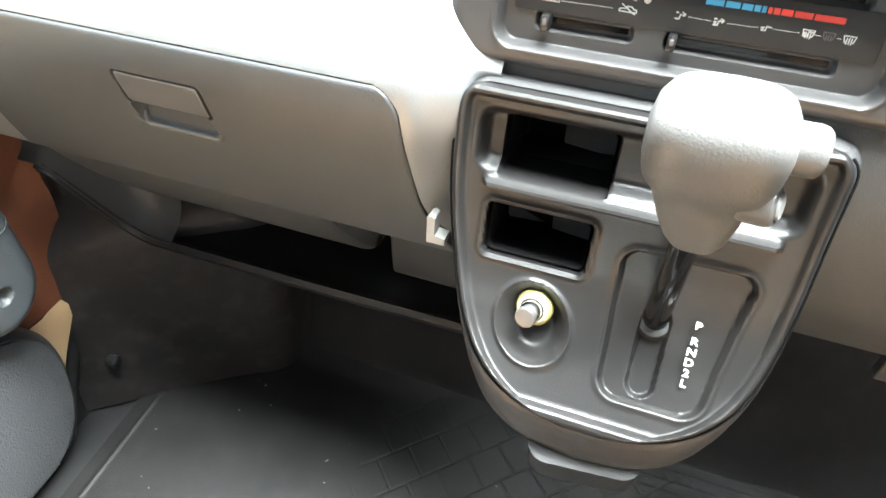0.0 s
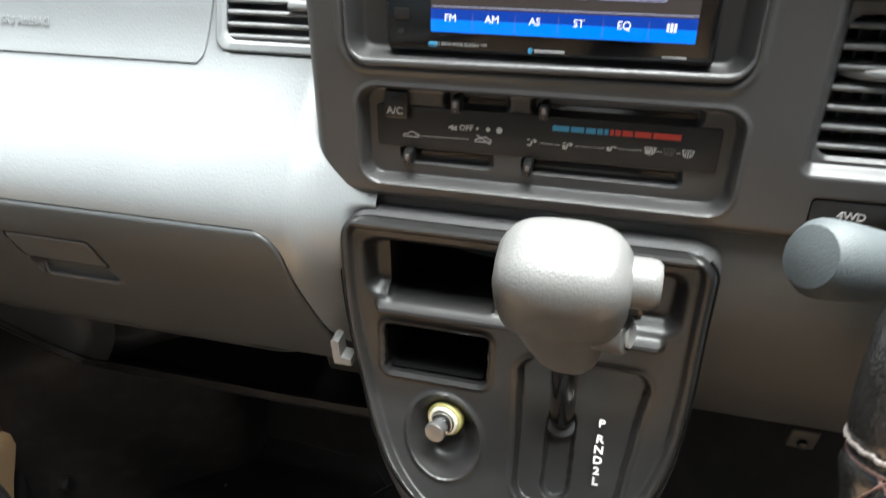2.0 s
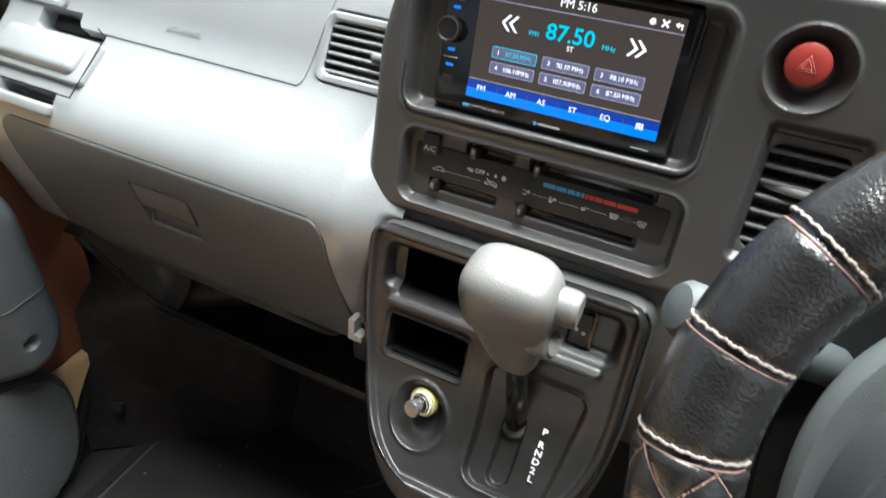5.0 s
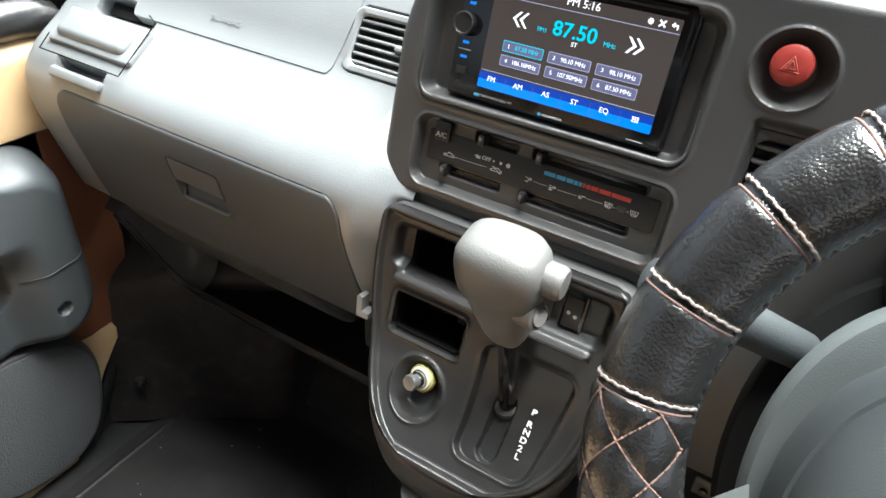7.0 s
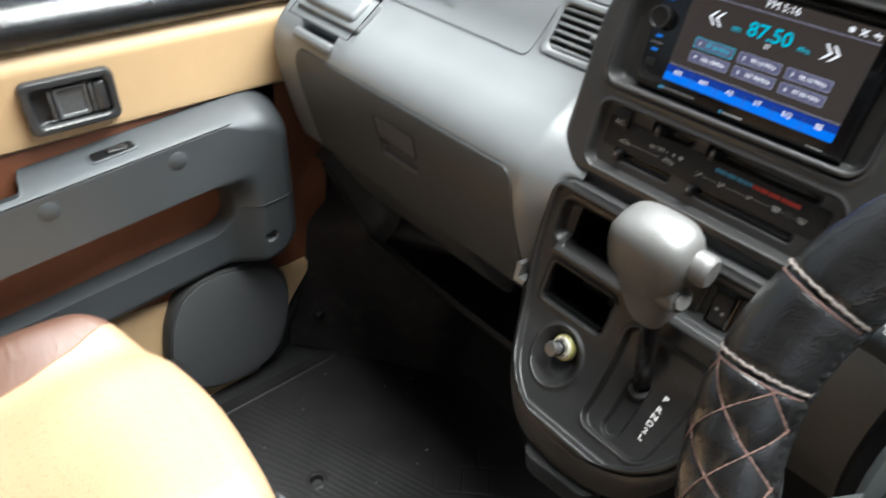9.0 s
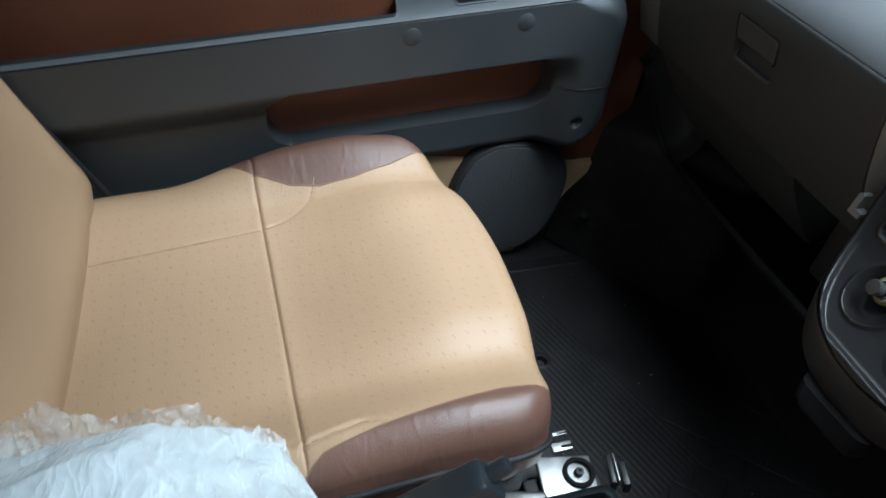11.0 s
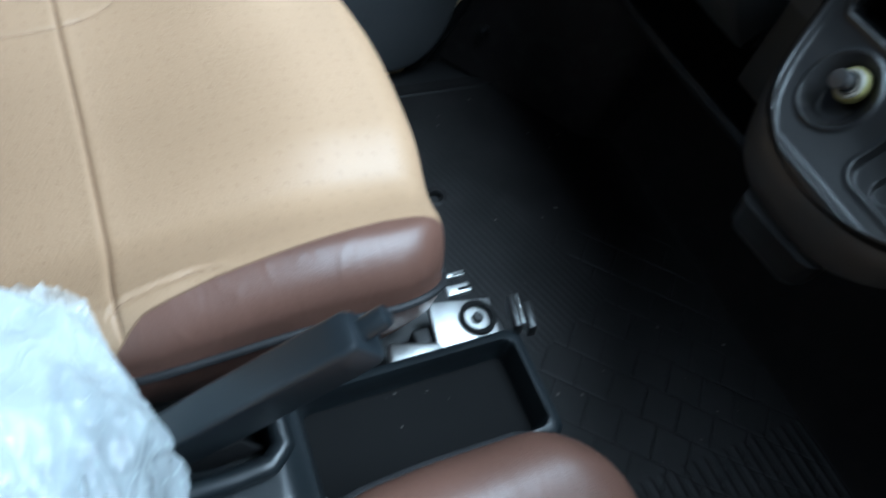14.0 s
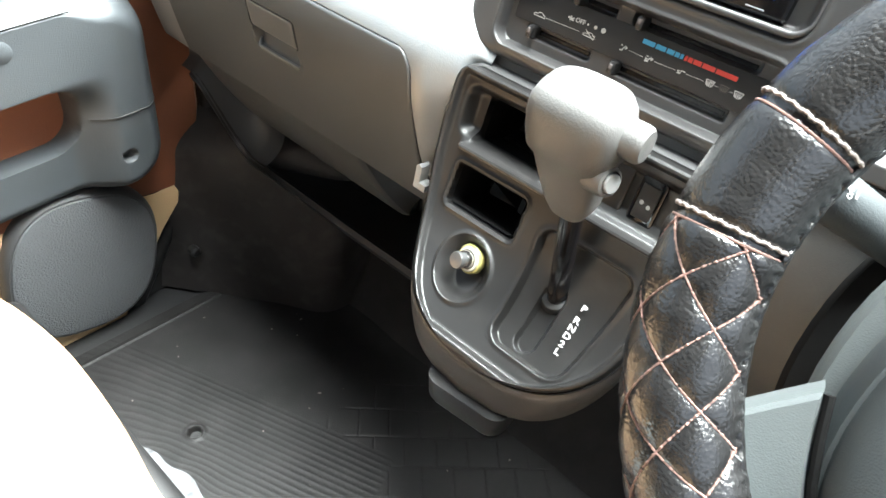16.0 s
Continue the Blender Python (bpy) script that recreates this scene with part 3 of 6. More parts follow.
def cheek_sheet():
    """The dashboard's lower end, hollowed between the lid and the tray's lip."""
    u, v = np.meshgrid(np.linspace(0, 1, 40), np.linspace(0, 1, 40), indexing="ij")
    X = -0.325 + 0.135 * u
    l = 0.12 * sstep((-0.215 - X) / 0.085) ** 1.3
    ly_, lz_ = 0.697 - 0.3 * l, 0.277 + l
    back = 0.03 + 0.055 * sstep(u / 0.6)
    w = [(1 - v) ** 3, 3 * v * (1 - v) ** 2, 3 * v * v * (1 - v), v ** 3]
    Y = w[0] * 0.634 + w[1] * (0.64 + back) + w[2] * (ly_ + back) + w[3] * ly_
    Z = w[0] * 0.464 + w[1] * 0.43 + w[2] * (lz_ + 0.02) + w[3] * lz_
    return grid_mesh(np.stack([X - 0.012 * sstep(1 - u / 0.2) * v, Y, Z], -1))


part("end_panel", cheek_sheet(), GREY_SHADED, dash, "grey lower end of the dashboard")

# ---- centre panel with heater controls, hazard switch and vent ----
TILT = math.atan(0.25)
UPV = Vector((0, math.sin(TILT), math.cos(TILT)))
OUT = Vector((0, -math.cos(TILT), math.sin(TILT)))


def on_panel(x, z, lift=0.0):
    """A pose on the leaning centre panel: x to the right, y up the panel, z out of it."""
    p = Vector((x, 0.645 + 0.25 * (z - 0.685), z)) + OUT * lift
    return basis(p, (1, 0, 0), UPV)


panel = thing("centre_panel", (0.36, 0.66, 0.635), "black satin plastic centre panel round the radio and heater controls", "dashboard panel")


def bezel_sheet():
    zs = np.linspace(0.634, 0.842, 250)
    a = np.linspace(0, 1, 430)
    A, Z = np.meshgrid(a, zs, indexing="ij")
    # left edge: leaning in at the top, a round corner at the foot
    c = 0.034
    e = np.clip((0.634 + c - Z) / c, 0, 1)
    left = 0.187 + c * (1 - np.sqrt(1 - e * e)) * 0.9 + 0.016 * sstep((Z - 0.75) / 0.09)
    t = np.clip((Z - 0.842 + 0.012) / 0.012, 0, 1)
    left = left + 0.012 * (1 - np.sqrt(1 - t * t))
    X = left + (0.60 - left) * A
    d = np.minimum(np.minimum(X - left, Z - 0.634), 0.842 - Z)
    r = 0.009
    H = -r * (1 - np.sqrt(1 - (1 - np.clip(d / r, 0, 1)) ** 2))
    H = np.where(d < 1e-6, -0.09, H)
    radio = rr(X, Z, 0.3222, 0.768, 0.1112, 0.052, 0.014)
    H -= 0.016 * sstep((-radio + 0.001) / 0.010)
    H += 0.0010 * np.exp(-((radio - 0.0022) / 0.0018) ** 2)
    H -= 0.03 * (rr(X, Z, 0.3255, 0.775, 0.086, 0.046, 0.002) < 0)
    heat = rr(X, Z, 0.3268, 0.6748, 0.1085, 0.029, 0.012)
    H -= 0.010 * sstep((-heat + 0.001) / 0.0045)
    H += 0.0010 * np.exp(-((heat - 0.0016) / 0.0014) ** 2)
    bowl = np.hypot(X - 0.4780, (Z - 0.7965) / math.cos(TILT))
    H -= 0.0125 * np.clip((0.0244 - bowl) / 0.0105, 0, 1) ** 0.8
    H += 0.0012 * np.exp(-((bowl - 0.0253) / 0.0014) ** 2)
    vent_ = rr(X, Z, 0.4967, 0.7195, 0.0295, 0.0455, 0.006)
    H -= 0.008 * sstep((-vent_ + 0.002) / 0.008)
    H -= 0.03 * (rr(X, Z, 0.4967, 0.717, 0.0248, 0.0365, 0.004) < 0)
    sw = rr(X, Z, 0.497, 0.6535, 0.0215, 0.0085, 0.003)
    H -= 0.003 * sstep(-sw / 0.0015)
    for x0, x1, z in ((0.268, 0.309, 0.6965), (0.320, 0.416, 0.697), (0.240, 0.300, 0.6615), (0.3165, 0.410, 0.6615)):
        slot = rr(X, Z, (x0 + x1) / 2, z, (x1 - x0) / 2, 0.0058, 0.004)
        H -= 0.006 * sstep(-slot / 0.003)
    P = np.stack([X, 0.645 + 0.25 * (Z - 0.685) + OUT.y * H, Z + OUT.z * H], -1)
    return grid_mesh(P)


part("bezel", bezel_sheet(), BEZEL, panel)
rim_line = [(0.2135, 0.752)] + [(0.2255 + 0.012 * math.cos(a), 0.730 + 0.012 * math.sin(a)) for a in np.linspace(math.pi, 1.5 * math.pi, 9)] + [(x, 0.718 + 0.0022 * (x - 0.2255) / 0.2) for x in np.linspace(0.235, 0.411, 16)] + [(0.4208 + 0.012 * math.cos(a), 0.7322 + 0.012 * math.sin(a)) for a in np.linspace(1.5 * math.pi, 2 * math.pi, 9)] + [(0.4328, 0.76)]
part("rim_bar", tube([on_panel(x, z, 0.0).translation for x, z in rim_line], [0.0008 + 0.0018 * min(1, k / 8, (len(rim_line) - 1 - k) / 8) for k in range(len(rim_line))], 10), BEZEL, panel, "rounded bar along the foot of the radio's recess")
# heater panel
heater = part("heater_panel", pill(on_panel(0.3265, 0.679, -0.0098), 0.2, 0.026, 0.0009, 0.002, 0.0003), BLACK_DARK, panel, "black heater control plate")


def slider(x, z, x0, x1):
    part("slot", rbox(on_panel((x0 + x1) / 2, z, -0.0158), x1 - x0 - 0.008, 0.0035, 0.001, 0.0004, 1), GLOSS, heater)
    k = part("slider_knob", rings([[on_panel(x, z, h) @ Vector((px, py, 0)) for px, py in outline(w / 2, hh / 2, 0.0018)] for w, hh, h in ((0.0045, 0.009, -0.016), (0.0055, 0.0105, -0.006), (0.005, 0.009, -0.002), (0.0035, 0.006, -0.0012))]), BLACK, heater, "black slider knob with a lit tip painted paler")
    # small paler block paints the light caught by the knob's tip
    part("tip", rbox(on_panel(x, z + 0.001, -0.0009), 0.0026, 0.0036, 0.0008, 0.0003, 1), DIMPRINT, k)


slider(0.2775, 0.6955, 0.268, 0.309)
slider(0.329, 0.6955, 0.320, 0.416)
slider(0.2475, 0.6615, 0.240, 0.300)
slider(0.3215, 0.6615, 0.3165, 0.410)
acb = part("ac_switch", pill(on_panel(0.2397, 0.6925, -0.0098), 0.0145, 0.0165, 0.004, 0.0015, 0.0006), BLACK, heater, "square air conditioning switch")
words("A/C", on_panel(0.2392, 0.689, -0.0056), 0.0062, GREYPRINT, acb, bold=0.0001)
part("lamp", rbox(on_panel(0.2397, 0.6965, -0.0057), 0.005, 0.0018, 0.0004, 0, 1), BLACK_DARK, acb)
PR = -0.0086
words("OFF", on_panel(0.2828, 0.681, PR), 0.0048, WHITE, heater, bold=0.00005)
for x, r in ((0.2897, 0.0008), (0.2962, 0.0013), (0.3030, 0.0019)):
    part("mark", lathe(on_panel(x, 0.6812, PR), [(r, 0), (r, 0.0002)], 16), WHITE, heater)


def strokes(parent, x, z, segs, w=0.0005, mat=None):
    """Small printed sign of straight strokes, offsets in millimetres."""
    bm = bmesh.new()
    for x0, z0, x1, z1 in segs:
        a, b = Vector((x0, z0, 0)) / 1000, Vector((x1, z1, 0)) / 1000
        t = (b - a).normalized() * (w / 2)
        n = Vector((-t.y, t.x, 0))
        m = on_panel(x, z, PR + 0.0001)
        bm.faces.new([bm.verts.new(m @ p) for p in (a - t - n, b + t - n, b + t + n, a - t + n)])
    part("symbol", bm, mat or WHITE, parent, smooth=False)


CAR = [(-5, 0, -4, 0.6), (-4, 0.6, -2, 0.8), (-2, 0.8, -0.8, 2), (-0.8, 2, 1.8, 2), (1.8, 2, 3, 0.8), (3, 0.8, 4.6, 0.6), (4.6, 0.6, 4.8, -1), (4.8, -1, -5, -1), (-5, -1, -5, 0)]
FACE = [(-2.5, -1.6, -0.5, -1.6), (-0.5, -1.6, 0, 0.8), (0, 0.8, 2.2, 0.8), (-2.4, 1.8, -1.4, 1.8), (1, 2, 2.6, 1.2), (2.6, 1.2, 1.8, 0.2)]
FEET = [(-2.5, -1.2, -0.5, -1.2), (-0.5, -1.2, 0, 1), (0, 1, 2.4, 0.8), (-2.6, 0.2, -1.8, -0.6), (-2.6, 0.2, -1.4, 0.3)]
SCREEN = [(-3, 1.8, 3, 1.8), (-3, 1.8, -2.2, -1.4), (3, 1.8, 2.2, -1.4), (-2.2, -1.4, -1.2, -1.4), (2.2, -1.4, 1.2, -1.4), (-1.2, -2.2, -1.2, 0.6), (0, -2.2, 0, 0.6), (1.2, -2.2, 1.2, 0.6)]
strokes(heater, 0.2484, 0.6741, CAR + [(-2.4, -0.9, -1.2, -0.9), (1.6, -0.9, 2.8, -0.9)], 0.0006)
strokes(heater, 0.2484, 0.6741, [(6, -0.2, 36, 0.4)], 0.0003)
strokes(heater, 0.2935, 0.6745, CAR + [(-4, 3, 4, -2)], 0.0006)
strokes(heater, 0.2747, 0.6805, [(-2.2, 0.4, -0.4, 0.4), (-0.4, -0.9, -0.4, 1.3), (0.6, 0, 2.0, 0.8), (0.6, -0.4, 2.0, -0.8)], 0.0011)
strokes(heater, 0.3225, 0.6757, FACE, 0.0007)
strokes(heater, 0.3434, 0.6754, FACE + FEET, 0.0007)
strokes(heater, 0.3684, 0.6762, FEET, 0.0007)
strokes(heater, 0.3896, 0.6768, FEET + SCREEN, 0.0006)
strokes(heater, 0.3998, 0.677, SCREEN, mat=DIMPRINT)
strokes(heater, 0.4100, 0.6768, SCREEN, 0.0006)
strokes(heater, 0.334, 0.6757, [(-7, 0.2, 5, -0.1), (14, -0.1, 30, 0.3), (38, 0.6, 51, 0.9), (59, 0.9, 62, 0.9), (70, 1, 72, 1)], 0.0003)
for k, (x0, x1) in enumerate(((0.334, 0.3435), (0.3445, 0.352), (0.353, 0.3585), (0.3593, 0.3625), (0.3633, 0.3655), (0.3665, 0.3685), (0.3693, 0.3725), (0.3733, 0.379), (0.380, 0.389), (0.390, 0.405))):
    part("scale_bar", rbox(on_panel((x0 + x1) / 2, 0.6853, PR), x1 - x0, 0.0032, 0.0003, 0.0, 1), BLUEPRINT if k < 5 else REDPRINT, heater, smooth=False)
# hazard switch
hz = part("hazard_switch", lathe(on_panel(0.4762, 0.799, -0.012), [(0.0129, 0), (0.0129, 0.010), (0.0125, 0.0113), (0.0116, 0.012), (0.006, 0.0125), (0.0, 0.0126)], 48), RED, panel, "round red hazard light push switch")
for r in (0.0062, 0.0036):
    pts = [on_panel(0.4762, 0.7985, 0.0006) @ Vector((r * math.sin(a), r * math.cos(a), 0)) for a in (0, 2 * math.pi / 3, 4 * math.pi / 3)]
    part("triangle", tube(pts, 0.0003, 5, True), material("pale_red_print", (0.6, 0.22, 0.18), 0.6), hz)
bezel_flag = panel
vent(panel, on_panel(0.4967, 0.717, -0.009), 0.048, 0.072, 7, knob=0.1, tilt=6, cross=4)
fw = part("drive_switch", pill(on_panel(0.497, 0.6535, -0.004), 0.041, 0.015, 0.0035, 0.0025, 0.0008), BLACK, panel, "black four-wheel-drive push switch")
words("4WD", on_panel(0.497, 0.6528, -0.0003), 0.0062, GREYPRINT, fw, bold=0.0001)

# ---- radio head unit ----
radio = thing("car_radio", (0.3255, 0.66, 0.725), "black double-height touchscreen car radio, switched on", "car radio")
R0 = -0.010


def on_radio(x, z, lift=0.0):
    """x from the screen's left edge, z up from its lower edge, in metres, on the leaning screen."""
    return on_panel(0.2625, 0.7365, R0 + lift) @ Matrix.Translation((x, z, 0))


part("faceplate", pill(on_radio(0.0625, 0.036, -0.012), 0.179, 0.0985, 0.0145, 0.004, 0.0015), GLOSS, radio, "gloss black faceplate")
DISP = part("screen", pill(on_radio(0.0702, 0.0375, 0.0024), 0.1415, 0.079, 0.0004, 0.0006, 0.0001), S_BG, radio, "lit display with station keys", smooth=False)
L1, L2 = 0.003, 0.0034
part("menu_bar", rbox(on_radio(0.0702, 0.0015, L1), 0.1415, 0.0066, 0.0002, 0, 1), S_BAR, DISP, smooth=False)
part("menu_bar", rbox(on_radio(0.0702, 0.0077, L1), 0.1415, 0.0056, 0.0002, 0, 1), S_DIM, DISP, smooth=False)
for k in range(1, 6):
    part("divider", rbox(on_radio(0.1405 * k / 6, 0.0035, L2), 0.0003, 0.0100, 0.0002, 0, 1), S_KEY, DISP, smooth=False)
for z in (0.0675, 0.0118):
    part("line", rbox(on_radio(0.0705, z, L1), 0.1405, 0.0005, 0.0002, 0, 1), S_LINE, DISP, smooth=False)
for k, w in enumerate(("FM", "AM", "AS", "ST", "EQ")):
    words(w, on_radio(0.1405 * (k + 0.5) / 6 - 0.0009, 0.0057, L2), 0.0056, S_WHITE, DISP)
for k, j in [(k, j) for k in range(3) for j in (-1, 0, 1)]:
    part("icon", rbox(on_radio(0.1284 + 0.0018 * (k - 1), 0.0057 + 0.0015 * j, L2), 0.0013, 0.0011, 0.0002, 0, 1), S_WHITE, DISP, smooth=False)
words("87.50", on_radio(0.0685, 0.0535, L2), 0.0148, S_CYAN, DISP, bold=0.0002, sx=1.05)
words("FM1", on_radio(0.0432, 0.0505, L2), 0.0046, S_CYAN, DISP)
words("MHz", on_radio(0.0958, 0.0505, L2), 0.0048, S_CYAN, DISP)
words("ST", on_radio(0.0702, 0.0452, L2), 0.0046, S_WHITE, DISP)
words("PM 5:16", on_radio(0.0700, 0.0735, L2), 0.0078, S_WHITE, DISP)
words("Radio", on_radio(0.0262, 0.0735, L2), 0.0056, S_WHITE, DISP)
for k, (sx, xs_) in enumerate(((-1, 0.0238), (1, 0.1148))):
    for j in (0, 1):
        x = xs_ + sx * (j * 0.0055 - 0.0028)
        bm = bmesh.new()
        pts = [(-0.003, 0), (0.0022, 0.0055), (0.0042, 0.0055), (-0.0004, 0), (0.0042, -0.0055), (0.0022, -0.0055)]
        bm.faces.new([bm.verts.new(on_radio(x, 0.054, L2) @ Vector((-sx * px, py, 0))) for px, py in pts])
        part("arrow", bm, S_WHITE, DISP, smooth=False)
for k, w in enumerate(("87.50 MHz", "90.10 MHz", "98.10 MHz", "106.10MHz", "107.90MHz", "87.50 MHz")):
    x, z = 0.0315 + 0.0379 * (k % 3), 0.0330 - 0.0108 * (k // 3)
    key = part("station_key", pill(on_radio(x, z, L1), 0.0338, 0.0082, 0.0002, 0.001, 0.0001), S_CYAN if k == 0 else S_LINE, DISP, smooth=False)
    part("face", pill(on_radio(x, z, L1 + 0.0002), 0.0328, 0.0072, 0.0002, 0.001, 0.0001), S_KEY, key, smooth=False)
    words(str(k + 1), on_radio(x - 0.0118, z, L1 + 0.0006), 0.0044, S_WHITE, key)
    words(w, on_radio(x + 0.0035, z, L1 + 0.0006), 0.0047, S_CYAN if k == 0 else S_WHITE, key, sx=0.95)
house = bmesh.new()
house.faces.new([house.verts.new(on_radio(0.0065, 0.0722, L2) @ Vector(p)) for p in ((-0.0028, 0, 0), (0, 0.0028, 0), (0.0028, 0, 0), (0.002, 0, 0), (0.002, -0.0026, 0), (-0.002, -0.0026, 0), (-0.002, 0, 0))])
part("icon", house, S_WHITE, DISP, smooth=False)
speaker = bmesh.new()
speaker.faces.new([speaker.verts.new(on_radio(0.0158, 0.0722, L2) @ Vector((x / 1000, y / 1000, 0))) for x, y in ((-2.4, 0.9), (-1.2, 0.9), (0.6, 2.4), (0.6, -2.4), (-1.2, -0.9), (-2.4, -0.9))])
part("icon", speaker, S_WHITE, DISP, smooth=False)
part("icon", rbox(on_radio(0.0176, 0.0722, L2), 0.0008, 0.0038, 0.0002, 0, 1), S_RED, DISP, smooth=False)
star = bmesh.new()
star.faces.new([star.verts.new(on_radio(0.1195, 0.0722, L2) @ Vector(((0.0026 if k % 2 else 0.0015) * math.cos(k * math.pi / 8), (0.0026 if k % 2 else 0.0015) * math.sin(k * math.pi / 8), 0))) for k in range(16)])
part("icon", star, S_WHITE, DISP, smooth=False)
for turn in (45, -45):
    part("icon", rbox(on_radio(0.1277, 0.0722, L2) @ pose(0, 0, 0, 0, 0, turn), 0.006, 0.0012, 0.0002, 0, 1), S_WHITE, DISP, smooth=False)
back = bmesh.new()
back.faces.new([back.verts.new(on_radio(0.1365, 0.0722, L2) @ Vector((x / 1000, y / 1000, 0))) for x, y in ((-2.8, 0.4), (-0.4, 2.4), (-0.4, 1.1), (2.2, 1.1), (2.2, -2.2), (1.2, -2.2), (1.2, -0.2), (-0.4, -0.2), (-0.4, -1.5))])
part("icon", back, S_WHITE, DISP, smooth=False)
part("volume_knob", lathe(on_radio(-0.0205, 0.0425, 0.002), [(0.0092, 0), (0.0092, 0.005), (0.0087, 0.0062), (0.0078, 0.0064), (0.0068, 0.0056), (0.0, 0.0056)], 36), BLACK, radio, "round black volume knob")
part("trim_ring", lathe(on_radio(-0.0205, 0.0425, 0.002), [(0.0088, 0.0058), (0.0089, 0.0064), (0.0082, 0.0066), (0.0081, 0.006)], 36, False, False), HOUSING, radio, "thin grey ring round the knob")
for z, w in ((0.0685, 0.005), (0.058, 0.0055), (0.0285, 0.0055), (0.0175, 0.006)):
    part("key_light", rbox(on_radio(-0.0175, z, 0.0027), w, 0.0022, 0.0004, 0.0003, 1), S_LED, radio)
for z in (0.0635, 0.023):
    part("key_ridge", rbox(on_radio(-0.0175, z, 0.003), 0.0115, 0.0008, 0.0012, 0.0003, 1) , GREYPRINT, radio)
part("port_cover", pill(on_radio(-0.0175, 0.007, 0.0024), 0.009, 0.006, 0.0006, 0.0008, 0.0003), BLACK, radio)
part("socket", lathe(on_radio(-0.0185, -0.0025, 0.0025), [(0.0018, 0), (0.0018, 0.0004)], 14), BLACK_DARK, radio)
words("6.2 INCH WIDE SCREEN TFT", on_radio(0.0168, -0.0085, 0.0028), 0.0024, GREYPRINT, radio)
part("badge", pill(on_radio(0.0005, -0.0088, 0.0026), 0.0055, 0.0026, 0.0003, 0.0012, 0.0001), BLUEPRINT, radio)
part("badge", lathe(on_radio(0.0560, -0.0098, 0.0026), [(0.0014, 0), (0.0014, 0.0003)], 14), BLUEPRINT, radio)
part("badge", rbox(on_radio(0.0665, -0.0098, 0.0027), 0.0165, 0.0015, 0.0003, 0.0003, 1), GREYPRINT, radio)
part("badge", rbox(on_radio(0.1318, -0.0094, 0.0027), 0.0125, 0.0009, 0.0003, 0.0002, 1), GREYPRINT, radio)
part("disc_slot", rbox(on_radio(0.083, 0.0815, 0.0026), 0.118, 0.0018, 0.0006, 0.0003, 1), BLACK_DARK, radio)
part("latch", rbox(on_radio(0.1475, 0.066, 0.003), 0.0018, 0.03, 0.002, 0.0006, 2), GLOSS, radio)
part("key_light", rbox(on_radio(0.0045, 0.083, 0.0027), 0.0035, 0.003, 0.0004, 0.0003, 1), S_LED, radio)
part("mark", rbox(on_radio(-0.0155, 0.0815, 0.0026), 0.009, 0.0012, 0.0003, 0.0002, 1), GREYPRINT, radio)

# ---- gear console ----
console = thing("gear_console", (XC, 0.55, 0.36), "black satin gear console plate with pockets in a grey housing", "gear console")
CP = [(0.6265, 0.642), (0.621, 0.626), (0.612, 0.592), (0.604, 0.56), (0.596, 0.533), (0.586, 0.503), (0.564, 0.475), (0.545, 0.4595), (0.524, 0.445), (0.508, 0.433), (0.49, 0.42)]
con_at, con_len = curve_of(CP)
_cs = np.linspace(0, con_len, 600)
_cz = con_at(_cs)[1]


def s_con(z):
    return float(np.interp(-z, -_cz, _cs))


S0, S1 = s_con(0.6265), s_con(0.4400)


def half_width(s):
    k = np.clip((s - S0 - 0.024) / (S1 - S0 - 0.024), 0, 1)
    w = 0.117 * np.maximum(1 - 0.7 * k ** 3 - 0.3 * k ** 8, 0) ** 0.5
    c = 0.017
    e = np.clip((S0 + c - s) / c, 0, 1)
    return np.maximum(w - c * (1 - np.sqrt(1 - e * e)), 0.001)


def mid_x(s):
    """The plate's middle drifts towards the driver lower down."""
    return XC - 0.0005 + 0.0085 * sstep((s - S0 - 0.045) / 0.15)


def on_con(x, z, lift=0.0):
    y, zz, ny, nz = (float(v) for v in con_at(s_con(z)))
    return basis((x, y + ny * lift, zz + nz * lift), (1, 0, 0), (0, nz, -ny))


